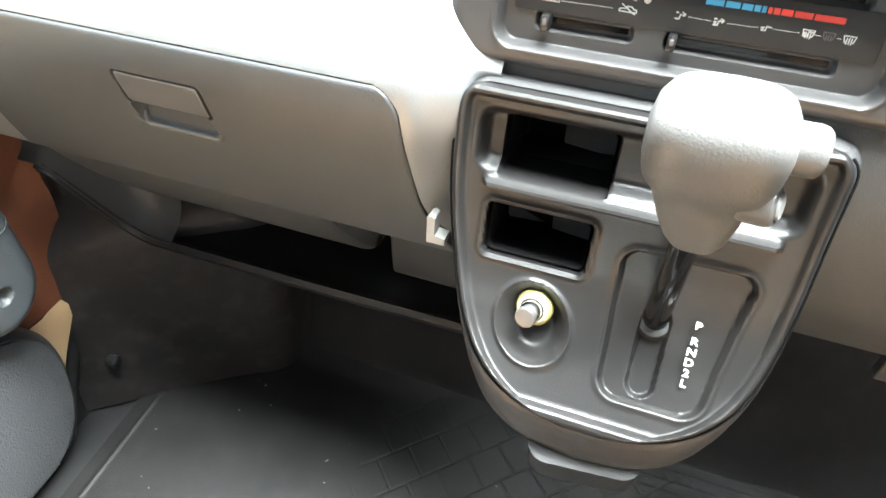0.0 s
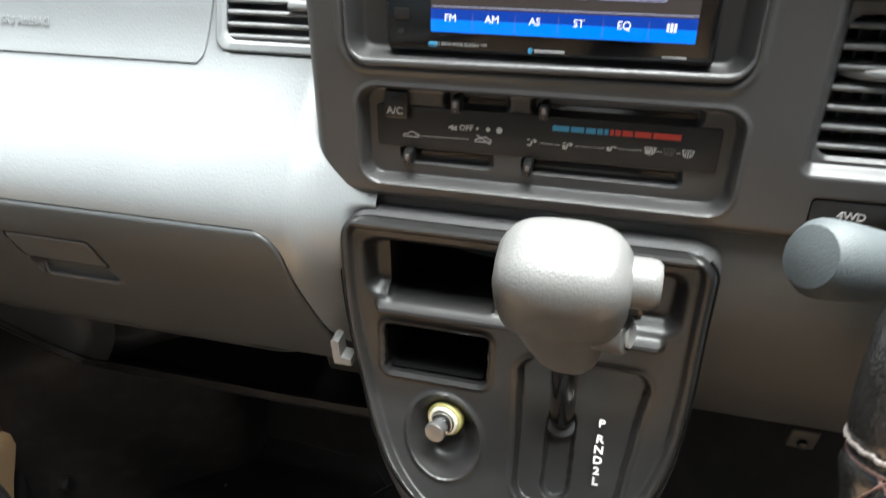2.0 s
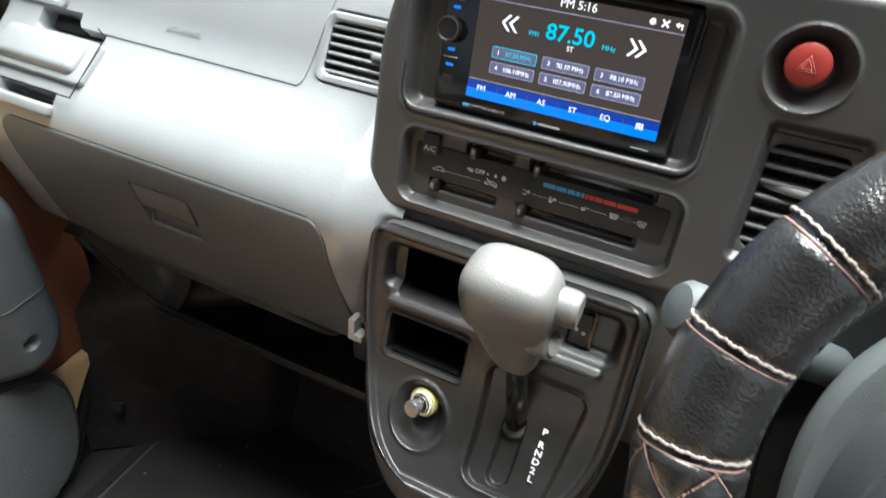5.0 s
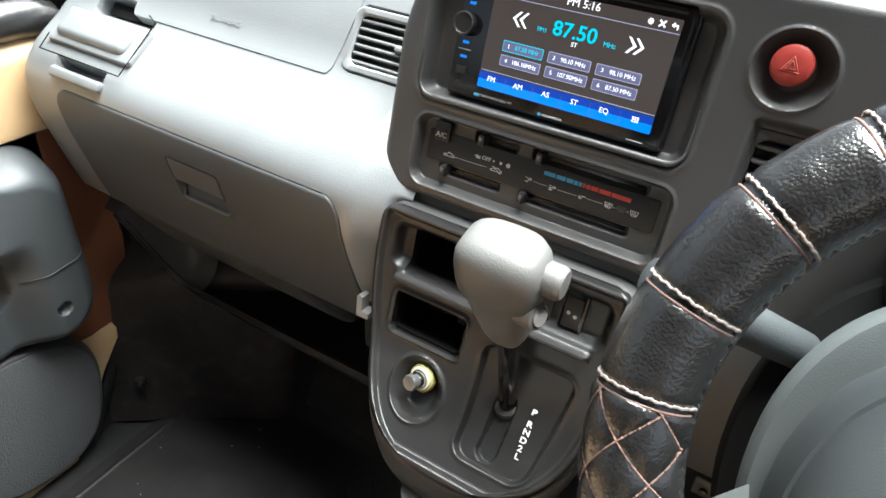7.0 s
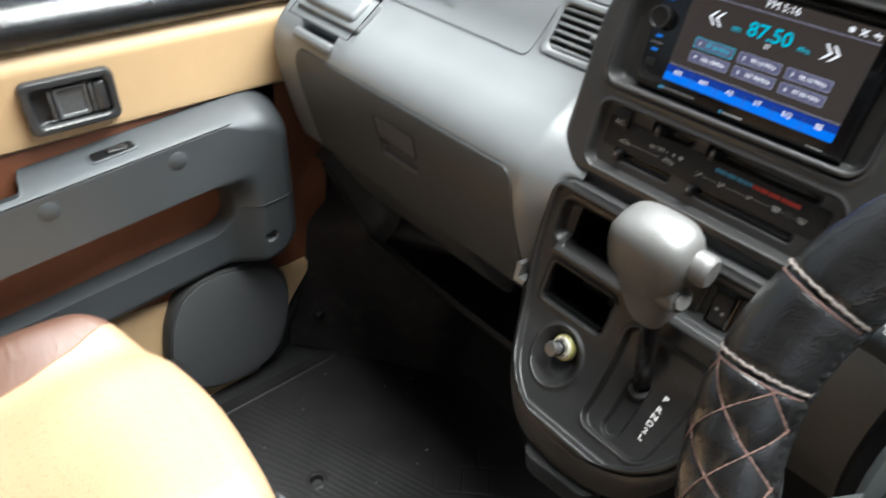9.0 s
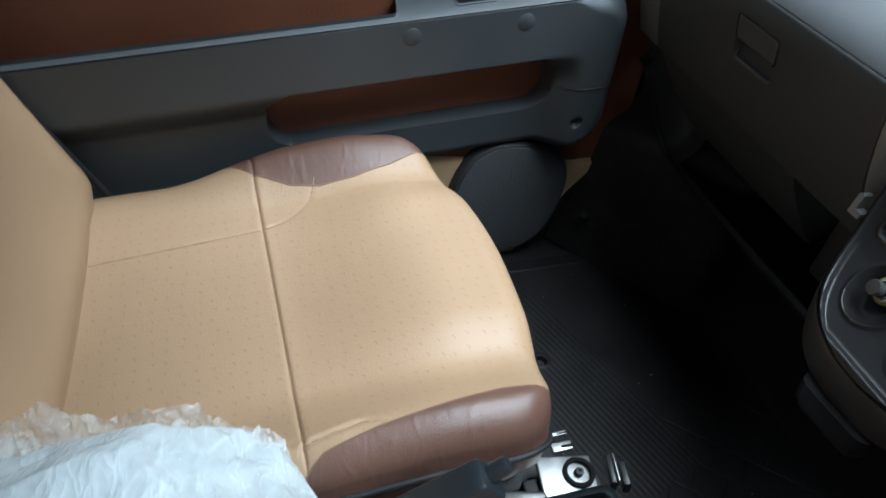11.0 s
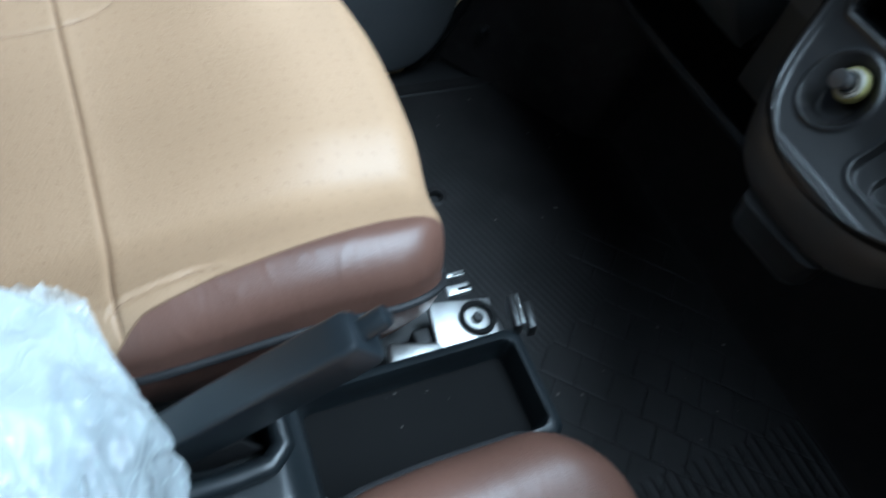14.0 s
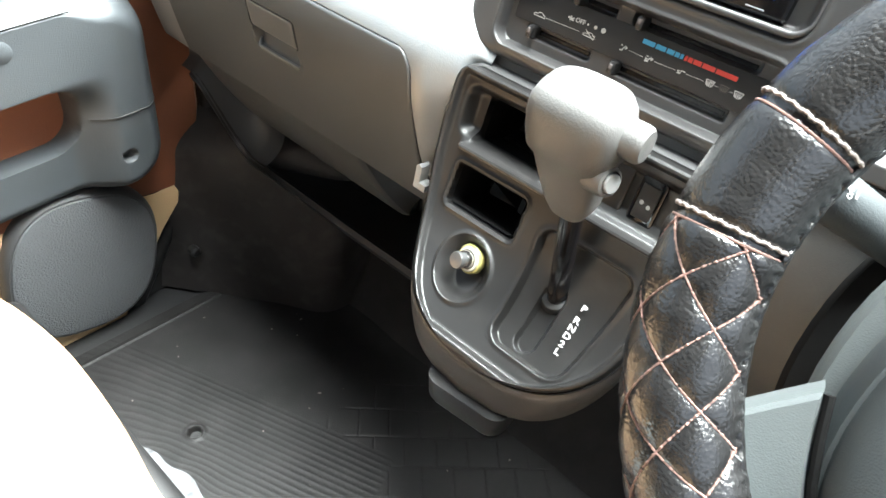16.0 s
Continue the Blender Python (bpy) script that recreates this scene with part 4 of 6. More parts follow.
def console_sheet():
    th = np.linspace(0, 1, 190)
    ss = S0 + (S1 - S0) * (1 - (1 - th) ** 1.6)
    a = np.linspace(-1, 1, 171)
    A, S = np.meshgrid(a, ss, indexing="ij")
    w = half_width(S)
    X = mid_x(S) + A * w
    d = np.minimum((1 - np.abs(A)) * w, np.minimum(S - S0, (S1 - S) * 0.8))
    # raised rounded rim, then the sunk face
    H = 0.004 * np.sin(np.clip(d / 0.009, 0, 1) * math.pi) - 0.002 * sstep((d - 0.004) / 0.008)
    H = np.where(d < 1e-5, -0.006, H)
    # upper part set back above the shelf
    shelf = s_con(0.5632)
    inner = rr(X, S, XC, (S0 + shelf) / 2 + 0.004, 0.1035, (shelf - S0) / 2 - 0.010, 0.012)
    H -= 0.012 * sstep((-inner + 0.001) / 0.010)
    s1a, s1b = s_con(0.6065), s_con(0.5685)
    H -= 0.075 * sstep(-rr(X, S, 0.2705, (s1a + s1b) / 2, 0.037, (s1b - s1a) / 2, 0.003) / 0.003)
    s2a, s2b = s_con(0.549), s_con(0.512)
    p2 = rr(X, S, 0.2675, (s2a + s2b) / 2, 0.0365, (s2b - s2a) / 2, 0.005)
    H -= 0.075 * sstep(-p2 / 0.003)
    H += 0.0016 * np.exp(-((p2 - 0.003) / 0.0016) ** 2)
    # shelf bar
    H += 0.0085 * np.exp(-((S - shelf) / 0.0032) ** 4) * sstep((0.096 - np.abs(X - XC)) / 0.006)
    # bowl of the lighter
    bx, bs, bh = 0.2775, (s_con(0.5013) + s_con(0.4595)) / 2, (s_con(0.4595) - s_con(0.5013)) / 2
    rb = np.hypot((X - bx - (S - bs) * 0.12) / 0.0262, (S - bs) / bh)
    H -= 0.015 * sstep((1 - rb) / 0.55)
    H += 0.0024 * np.exp(-((rb - 1.03) / 0.07) ** 2)
    # gear gate
    ga, gb = s_con(0.5405), s_con(0.4555)
    lean = 0.3690 - (S - ga) * 0.044
    gate = rr(X, S, lean, (ga + gb) / 2, 0.0448 - (S - ga) * 0.094, (gb - ga) / 2, 0.015)
    H -= 0.0065 * sstep(-gate / 0.0042)
    H += 0.0012 * np.exp(-((gate - 0.001) / 0.002) ** 2)
    slot = rr(X, S, 0.3580, (s_con(0.505) + s_con(0.459)) / 2, 0.0105, (s_con(0.459) - s_con(0.505)) / 2, 0.0105)
    H -= 0.006 * sstep(-slot / 0.003)
    y, z, ny, nz = con_at(S)
    return grid_mesh(np.stack([X, y + ny * H, z + nz * H], -1))


plate = part("faceplate", console_sheet(), BLACK, console, "black moulded faceplate")


def skirt():
    """Housing round the faceplate: the plate's edge, swept back under the dashboard."""
    ss = np.r_[np.linspace(S0, S1, 60)]
    edge = [(-half_width(s), s) for s in ss] + [(half_width(s), s) for s in ss[::-1]]
    rows = []
    for off, run in ((-0.001, 0.001), (0.0014, 0.003), (0.003, 0.007), (0.004, 0.014), (0.0044, 0.026), (0.0034, 0.038), (-0.003, 0.047), (-0.02, 0.054), (-0.05, 0.057)):
        ring = []
        for a, s in edge:
            y, z, ny, nz = (float(v) for v in con_at(s))
            k = float(sstep((s - S0 - 0.06) / (S1 - S0 - 0.06)))
            f = 1 + off / 0.1
            dirn = Vector((0, 1.6 - 1.5 * k, -1.0 * k))
            sdrop = off * k
            ring.append((float(mid_x(s)) + float(a) * f, y + ny * -0.002 + dirn.y * run + 0.55 * sdrop * -1, z + nz * -0.002 + dirn.z * run - 0.5 * sdrop))
        rows.append(ring)
    return rings(rows, False, True)


gap_s = np.linspace(S0 + 0.004, S1 - 0.0005, 70)
gap_at = lambda s, sg: (lambda y, z, ny, nz: (float(mid_x(s)) + sg * (float(half_width(s)) + 0.0012), float(y - ny * 0.0028), float(z - nz * 0.0028)))(*con_at(s))
part("gap", tube([gap_at(s, -1) for s in gap_s] + [gap_at(s, 1) for s in gap_s[::-1]], 0.0009, 6), PIT, console, "dark seam round the faceplate")
part("housing", skirt(), HOUSING, console, "grey housing of the gear console")
part("lower_latch", rings([[basis((0.334, 0.535, 0.381), (1, 0.1, 0), (0, 1, 0.1)) @ Vector((x, y, z)) for x, y in outline(w, h, min(h, 0.014))] for w, h, z in ((0.024, 0.008, -0.0175), (0.031, 0.012, -0.0165), (0.0365, 0.0165, -0.013), (0.0395, 0.019, -0.006), (0.0405, 0.02, 0.02))]), BLACK, console, "rounded grey catch below the console")
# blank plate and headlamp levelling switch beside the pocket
# near-black sheets in both pockets put their deep shade into the colour
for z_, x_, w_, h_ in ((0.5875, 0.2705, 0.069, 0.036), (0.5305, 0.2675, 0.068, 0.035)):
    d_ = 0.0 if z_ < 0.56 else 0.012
    part("pocket_shade", rings([[on_con(x_, z_, l_) @ Vector((x, y, 0)) for x, y in outline(w_ / 2, h_ / 2, 0.004)] for l_ in (-0.006 - d_, -0.03 - d_, -0.07 - d_)], False, True), PIT, console, "near-black sheet painting the shade inside the pocket")
part("blank_plate", pill(on_con(0.354, 0.591, -0.0125), 0.035, 0.042, 0.0015, 0.003, 0.0006), BLACK, console)
lev = part("levelling_switch", pill(on_con(0.389, 0.5905, -0.0125), 0.021, 0.038, 0.003, 0.004, 0.001), GLOSS, console, "glossy headlamp levelling switch")
part("rocker", rbox(on_con(0.389, 0.5905, -0.0088), 0.0145, 0.027, 0.0018, 0.0008), BLACK_DARK, lev)
for dx in (-0.003, 0.003):
    part("symbol", lathe(on_con(0.389 + dx, 0.589 - dx * 0.3, -0.0078), [(0.0017, 0), (0.0017, 0.0002)], 10), GREYPRINT, lev)
# gear letters, read from the driver's side
a_, b_ = on_con(0.3845, 0.4995, -0.0059).translation, on_con(0.3845, 0.4700, -0.0059).translation
gdir = (b_ - a_).normalized()
gn = Vector((gdir.x, gdir.z, -gdir.y))
gn = gn if gn.z > 0 else -gn
for ch, t in (("P", 0.0), ("R", 0.27), ("N", 0.455), ("D", 0.635), ("2", 0.82), ("L", 1.0)):
    o = a_.lerp(b_, t) + gn * 0.0006
    words(ch, basis(o, (1, 0, 0), -gdir), 0.0072, WHITE, console, name="gear_letter", bold=0.00022, sx=1.2)
# bag hook at the side
hk = [(0, 0), (0.014, 0), (0.014, 0.006), (0.006, 0.007), (0.006, 0.022), (0.003, 0.024), (0, 0.022)]
hm = basis((0.187, 0.602, 0.500), (1, 0, 0), (0, 0.12, 1))
part("bag_hook", rings([[hm @ Vector((x, y, z)) for x, y in hk] for z in (-0.006, 0.006)]), SILVER_SMOOTH, console, "small light grey bag hook")

# cigarette lighter in its bowl
LM = on_con(0.2765, 0.487, -0.014) @ pose(0, 0, 0, 18, -10, 0)
lighter = thing("cigarette_lighter", LM.translation, "cigarette lighter with a dark knob in a chrome socket", "cigarette lighter")
part("glow_ring", lathe(LM, [(0.0125, 0), (0.0135, 0.001), (0.0135, 0.006), (0.0125, 0.0075), (0.0115, 0.0075), (0.0112, 0.001)], 36), YELLOW, lighter, "yellow-green ring")
part("collar", lathe(LM, [(0.0113, 0.001), (0.0113, 0.008), (0.0105, 0.0095), (0.009, 0.0095), (0.0085, 0.003)], 36), CREAM, lighter, "cream collar")
part("sleeve", lathe(LM, [(0.0078, 0.002), (0.0078, 0.014), (0.0072, 0.0155), (0.0062, 0.0155)], 32), CHROME, lighter, "chrome sleeve")
part("knob", lathe(LM, [(0.0058, 0.012), (0.0058, 0.019), (0.0074, 0.0195), (0.0076, 0.0225), (0.007, 0.024), (0.0, 0.0245)], 32), material("smoked_chrome", (0.12, 0.12, 0.12), 0.28, metal=0.6), lighter, "smoked chrome knob")

# ---- gear lever ----
lever = thing("gear_lever", (0.3575, 0.585, 0.485), "automatic gear lever with a light grey grained knob", "gear lever")
SHB, SHT = Vector((0.3575, 0.594, 0.478)), Vector((0.357, 0.568, 0.60))
part("shaft", tube([SHB.lerp(SHT, k / 8) for k in range(9)], 0.0085, 16), GLOSS, lever, "gloss black shaft")
part("boot_ring", lathe(basis(SHB + Vector((0, -0.001, 0.004)), (1, 0, 0), (0, 0.85, 0.55)), [(0.0125, -0.004), (0.0125, 0.004), (0.0105, 0.007), (0.0085, 0.0075)], 24), BLACK_DARK, lever)
KM = Matrix.Translation((0.3541, 0.5557, 0.6385)) @ Matrix.Rotation(0.243, 4, "X") @ Matrix.Diagonal((0.90, 0.776, 0.85, 1))


def knob_rings():
    """Fist-shaped knob: a rounded block above, tapering to the shaft."""
    rs = []
    prof = ((-0.056, 0.010, 0.013, 0.006, -0.002), (-0.054, 0.015, 0.018, 0.005, -0.002), (-0.046, 0.0195, 0.021, 0.004, -0.001), (-0.03, 0.0235, 0.024, 0.002, 0), (-0.012, 0.0268, 0.0258, 0.0, 0.0), (0.000, 0.0295, 0.027, -0.001, 0.001),
            (0.007, 0.0352, 0.0312, -0.001, 0.001), (0.018, 0.037, 0.0325, -0.001, 0.002), (0.034, 0.037, 0.0325, -0.001, 0.002), (0.045, 0.0355, 0.031, -0.001, 0.002), (0.053, 0.0315, 0.027, -0.001, 0.003), (0.058, 0.024, 0.02, -0.001, 0.003), (0.0605, 0.012, 0.01, -0.001, 0.003))
    for z, hw, hd, dx, dy in prof:
        ring = []
        for k in range(48):
            a = 2 * math.pi * k / 48
            c, s_ = math.cos(a), math.sin(a)
            e = 2 / 3.0
            ring.append(KM @ Vector((dx + hw * math.copysign(abs(c) ** e, c), dy + hd * math.copysign(abs(s_) ** e, s_), z)))
        rs.append(ring)
    return rings(rs)


part("knob", knob_rings(), SILVER, lever, "light grey grained knob")
BM = basis((0.3845, 0.553, 0.6655), (0, 1, 0), (0, 0, 1)) @ Matrix.Diagonal((0.92, 0.92, 0.9, 1))
part("button", lathe(BM, [(0.0135, -0.004), (0.0135, 0.010), (0.0128, 0.0135), (0.011, 0.0155), (0.0, 0.016)], 36), SILVER, lever, "round silver-grey release button")
B2 = basis((0.3785, 0.5470, 0.636), (0.3, 1, 0), (-0.2, 0, 1))
ob2 = part("overdrive_button", lathe(B2, [(0.0108, -0.008), (0.0108, 0.006), (0.0098, 0.009), (0.0078, 0.010)], 28, True, False), SILVER, lever, "small side button")
part("cap", lathe(B2, [(0.0068, 0.004), (0.0068, 0.0105), (0.006, 0.0115), (0.0, 0.0118)], 24), SILVER_SMOOTH, ob2)

# ---- steering wheel ----
WC, WR, WT, WA = Vector((0.6418, 0.4612, 0.706)), 0.166, 0.0245, 0.5525
wheel = thing("steering_wheel", WC, "steering wheel in a stitched black leather cover", "steering wheel")
WX, WU = Vector((1, 0, 0)), Vector((0, math.sin(WA), math.cos(WA)))
WN = WX.cross(WU)                                   # towards the dashboard or the driver
WN = WN if WN.y < 0 else -WN


def on_rim(a, b, r=WT):
    """A place on the rim: a turns round the wheel, b round the tube (0: outwards, 90: towards the driver)."""
    a, b = radians(a), radians(b)
    e = WX * math.cos(a) + WU * math.sin(a)
    return WC + e * (WR + r * math.cos(b)) + WN * (r * math.sin(b))


A_ = np.r_[np.arange(0, 60, 2.0), np.arange(60, 181, 0.5), np.arange(181, 240, 0.22), np.arange(240, 360, 1.5)]
B_ = np.linspace(0, 360, 121)[:-1]
BANDS = (112, 131.3, 147.2, 165.3, 181.9)


def weave(a, b):
    """Where a place on the quilted stretch lies between the two families of crossed seams."""
    u, v = (a - 189.8) / 12.0, (b - 78) / 82.5
    return u - v, u + v


P = np.zeros((len(A_), len(B_), 3))
for i, a in enumerate(A_):
    dent = sum(math.exp(-((a - c - 0.5) / 1.2) ** 2) for c in BANDS)
    quilt = 1.0 if 183 < a < 275 else 0.0
    for j, b in enumerate(B_):
        bb = b if b < 270 else b - 360
        f, g = weave(a, bb)
        q = (abs(math.sin(math.pi * f)) * abs(math.sin(math.pi * g))) ** 0.45 if quilt else 0.6
        wr = 0.0003 * noise.noise(Vector((a * 0.35, b * 0.03, 0)))
        pucker = 0.0006 * math.sin(a * 2.6) * math.exp(-((b - 168) / 9) ** 2)
        P[i, j] = on_rim(a, b, WT - 0.0020 * dent + (q - 0.6) * 0.0027 + wr + pucker)
rim = part("rim", grid_mesh(P, closed_u=True, closed_v=True), LEATHER, wheel, "black grained leather cover")


def stitch(path, r=0.0010, n=6, mat=THREAD, step=2.1):
    """A twisted thread along the points."""
    pts = [Vector(p) for p in path]
    bm = tube(pts, [r * (1 + 0.25 * math.sin(k * step)) for k in range(len(pts))], n)
    return part("stitching", bm, mat, rim, "pale pink-grey thread")


for c in BANDS:
    stitch([on_rim(c - 0.2 + 0.10 * math.sin(b * 0.42), b, WT - 0.0005) for b in np.linspace(-75, 166, 220)], 0.00078, 7, ROPE, 1.3)
    stitch([on_rim(c + 1.25, b, WT - 0.0012) for b in np.linspace(-75, 164, 120)], 0.0006)
part("welt", tube([on_rim(a, 176 + 1.5 * math.sin(a * 1.3), WT - 0.0012) for a in np.linspace(60, 262, 500)], [0.0021 + 0.0001 * math.sin(k * 0.9) for k in range(500)], 8), LEATHER, rim, "puckered leather welt along the inner edge")
for k in range(-3, 9):
    for sg in (1, -1):
        run = [(189.8 + 12 * k + sg * 12 * (b - 78) / 82.5, b) for b in np.linspace(-50, 164, 150)]
        run = [on_rim(a, b, WT - 0.0011 + 0.0003 * math.sin(b * 1.6)) for a, b in run if 183.2 < a < 275]
        if len(run) > 8:
            stitch(run, 0.0005, step=1.1)
# hub cover and spokes
def wheel_at(x, u, n):
    """A place by the wheel's own axes: across, up its plane, towards the driver."""
    return WC + WX * x + WU * u + WN * n


def oval(cx, cu, hx, hu, n, e=0.92, count=64):
    out = []
    for k in range(count):
        a = 2 * math.pi * k / count
        c, s_ = math.cos(a), math.sin(a)
        out.append(wheel_at(cx + hx * math.copysign(abs(c) ** e, c), cu + hu * math.copysign(abs(s_) ** e, s_), n))
    return out


part("hub_cover", rings([oval(0.004, -0.045, 0.1 * f, 0.112 * f, n) for f, n in ((0.99, -0.09), (1.0, -0.07), (0.985, -0.052), (0.95, -0.041), (0.93, -0.0405), (0.915, -0.034), (0.84, -0.022), (0.6, -0.010), (0.15, -0.004))]), COVER, wheel, "blue-grey airbag hub cover")
for sg in (-1, 1):
    top = [(-0.1035, -0.0465), (-0.1155, -0.0605), (-0.130, -0.078)]
    low = [(-0.118, -0.102), (-0.098, -0.121), (-0.070, -0.140)]
    root = [(-0.064, -0.122), (-0.080, -0.105), (-0.0905, -0.084), (-0.0985, -0.064)]
    shape = [(x * sg * -1, u) for x, u in top + low + root]
    mid = (sum(x for x, _ in shape) / len(shape), sum(u for _, u in shape) / len(shape))
    sp = [[wheel_at(mid[0] + (x - mid[0]) * f, mid[1] + (u - mid[1]) * f, n) for x, u in shape] for f, n in ((0.96, -0.075), (1.0, -0.07), (1.0, -0.044), (0.97, -0.038), (0.9, -0.036))]
    spoke = part("spoke", rings(sp), SHROUD, wheel, "grey moulded spoke")
    joint = [wheel_at(x * sg * -1, u, -0.0385) for x, u in ((-0.1005, -0.048), (-0.0945, -0.066), (-0.0865, -0.086), (-0.0765, -0.104), (-0.0625, -0.121))]
    part("joint", tube(joint, 0.0024, 8), PIT, spoke, "dark groove beside the hub")
column = thing("steering_column", (0.6418, 0.6, 0.6), "grey plastic steering column shroud with a wiper stalk", "steering column")
part("shroud", rings([oval(0.002, -0.03, 0.111 * f, 0.127 * f, n) for f, n in ((0.62, -0.26), (0.86, -0.16), (0.97, -0.125), (1.0, -0.105), (0.99, -0.092), (0.96, -0.086), (0.9, -0.085))]), SHROUD, column, "light grey column shroud")
# no real part: a black ring stands in for the shadow behind the shroud
part("collar", rings([oval(0.002, -0.032, 0.124 * f, 0.142 * f, n) for f, n in ((0.8, -0.18), (0.97, -0.17), (1.0, -0.15), (0.97, -0.135), (0.85, -0.134))]), PIT, column, "added black ring painting the shadow behind the shroud")
ST0, ST1 = Vector((0.612, 0.624, 0.624)), Vector((0.449, 0.541, 0.704))
sd = (ST1 - ST0)
stalk = part("stalk", tube([ST0 + sd * t for t in (0, 0.3, 0.38, 0.42, 0.7, 0.9, 0.965, 0.99, 1.0)], [0.008, 0.008, 0.009, 0.0125, 0.0145, 0.0165, 0.0165, 0.013, 0.005], 24), COVER, column, "grey wiper stalk with white markings")
sn = Vector((-0.1, -0.55, 0.8))
sn = (sn - sd * (sn.dot(sd) / sd.dot(sd))).normalized()          # the side that faces the driver
sm = basis(ST0 + sd * 0.74 + sn * 0.0153, -sd, sn.cross(-sd))
for k in range(4):
    part("mark", rbox(sm @ Matrix.Translation((-0.012 + 0.006 * k, 0.004 - 0.002 * k, 0.0)), 0.001, 0.006, 0.001, 0.0002, 1), GREYPRINT, stalk)
words("OFF", sm @ Matrix.Translation((0.002, -0.004, 0.0004)) @ pose(0, 0, 0, 0, 0, 90), 0.004, GREYPRINT, stalk)

# driver's side of the dashboard: knee panel and instrument hood
def knee():
    prof = [(0.648, 0.645), (0.640, 0.632), (0.632, 0.61), (0.63, 0.56), (0.632, 0.50), (0.638, 0.462), (0.648, 0.452), (0.70, 0.45)]
    return xsweep(prof, 0.425, 1.02, 30)


br_ = thing("bracket", (0.53, 0.645, 0.44), "small dark bracket under the lower panel", "bracket")
part("plate", rbox(Matrix.Translation((0.53, 0.645, 0.444)), 0.02, 0.012, 0.022, 0.002), HOUSING, br_)
part("screw", lathe(basis((0.53, 0.638, 0.442), (1, 0, 0), (0, 0, 1)), [(0.004, 0), (0.004, 0.003), (0.002, 0.004)], 12), BLACK, br_)
part("upper_rail", xsweep([(0.66, 0.65), (0.648, 0.645), (0.640, 0.632), (0.637, 0.622), (0.66, 0.618)], 0.205, 0.425, 12), GREY_SHADED, dash)
part("knee_panel", knee(), GREY_SHADED, dash, "plain grey lower panel")
top_prof = [(1.03, 0.774), (0.98, 0.787), (0.90, 0.807), (0.83, 0.824), (0.775, 0.837), (0.755, 0.841), (0.70, 0.842), (0.688, 0.838), (0.686, 0.83)]


def top_sheet():
    """The top's left end follows the centre panel's corner and rolls over it."""
    p = np.array(top_prof)
    xs = np.r_[np.linspace(0, 0.03, 10), np.linspace(0.05, 0.83, 28)]
    lip = sstep((0.80 - p[:, 0]) / 0.06)
    P = np.stack([np.stack([0.19 + x + 0.019 * lip * (1 - x / 0.83), p[:, 0] + 0.006 * lip * max(0, 1 - x / 0.03) ** 2, p[:, 1] - 0.011 * max(0, 1 - x / 0.03) ** 2], -1) for x in xs])
    return grid_mesh(P)


part("top_pad", top_sheet(), GREY_LIT, dash, "soft grey top above the radio")
part("instrument_hood", rings([[Vector((0.74 + hw * math.copysign(abs(math.cos(a)) ** 0.6, math.cos(a)), y, 0.74 + (hh if math.sin(a) > 0 else 0.09) * math.copysign(abs(math.sin(a)) ** 0.6, math.sin(a)))) for a in np.linspace(0, 2 * math.pi, 49)[:-1]] for y, hw, hh in ((0.80, 0.17, 0.12), (0.62, 0.175, 0.135), (0.605, 0.17, 0.13), (0.61, 0.16, 0.12), (0.70, 0.15, 0.11))], False, True), BLACK, dash, "black hood over the instruments")

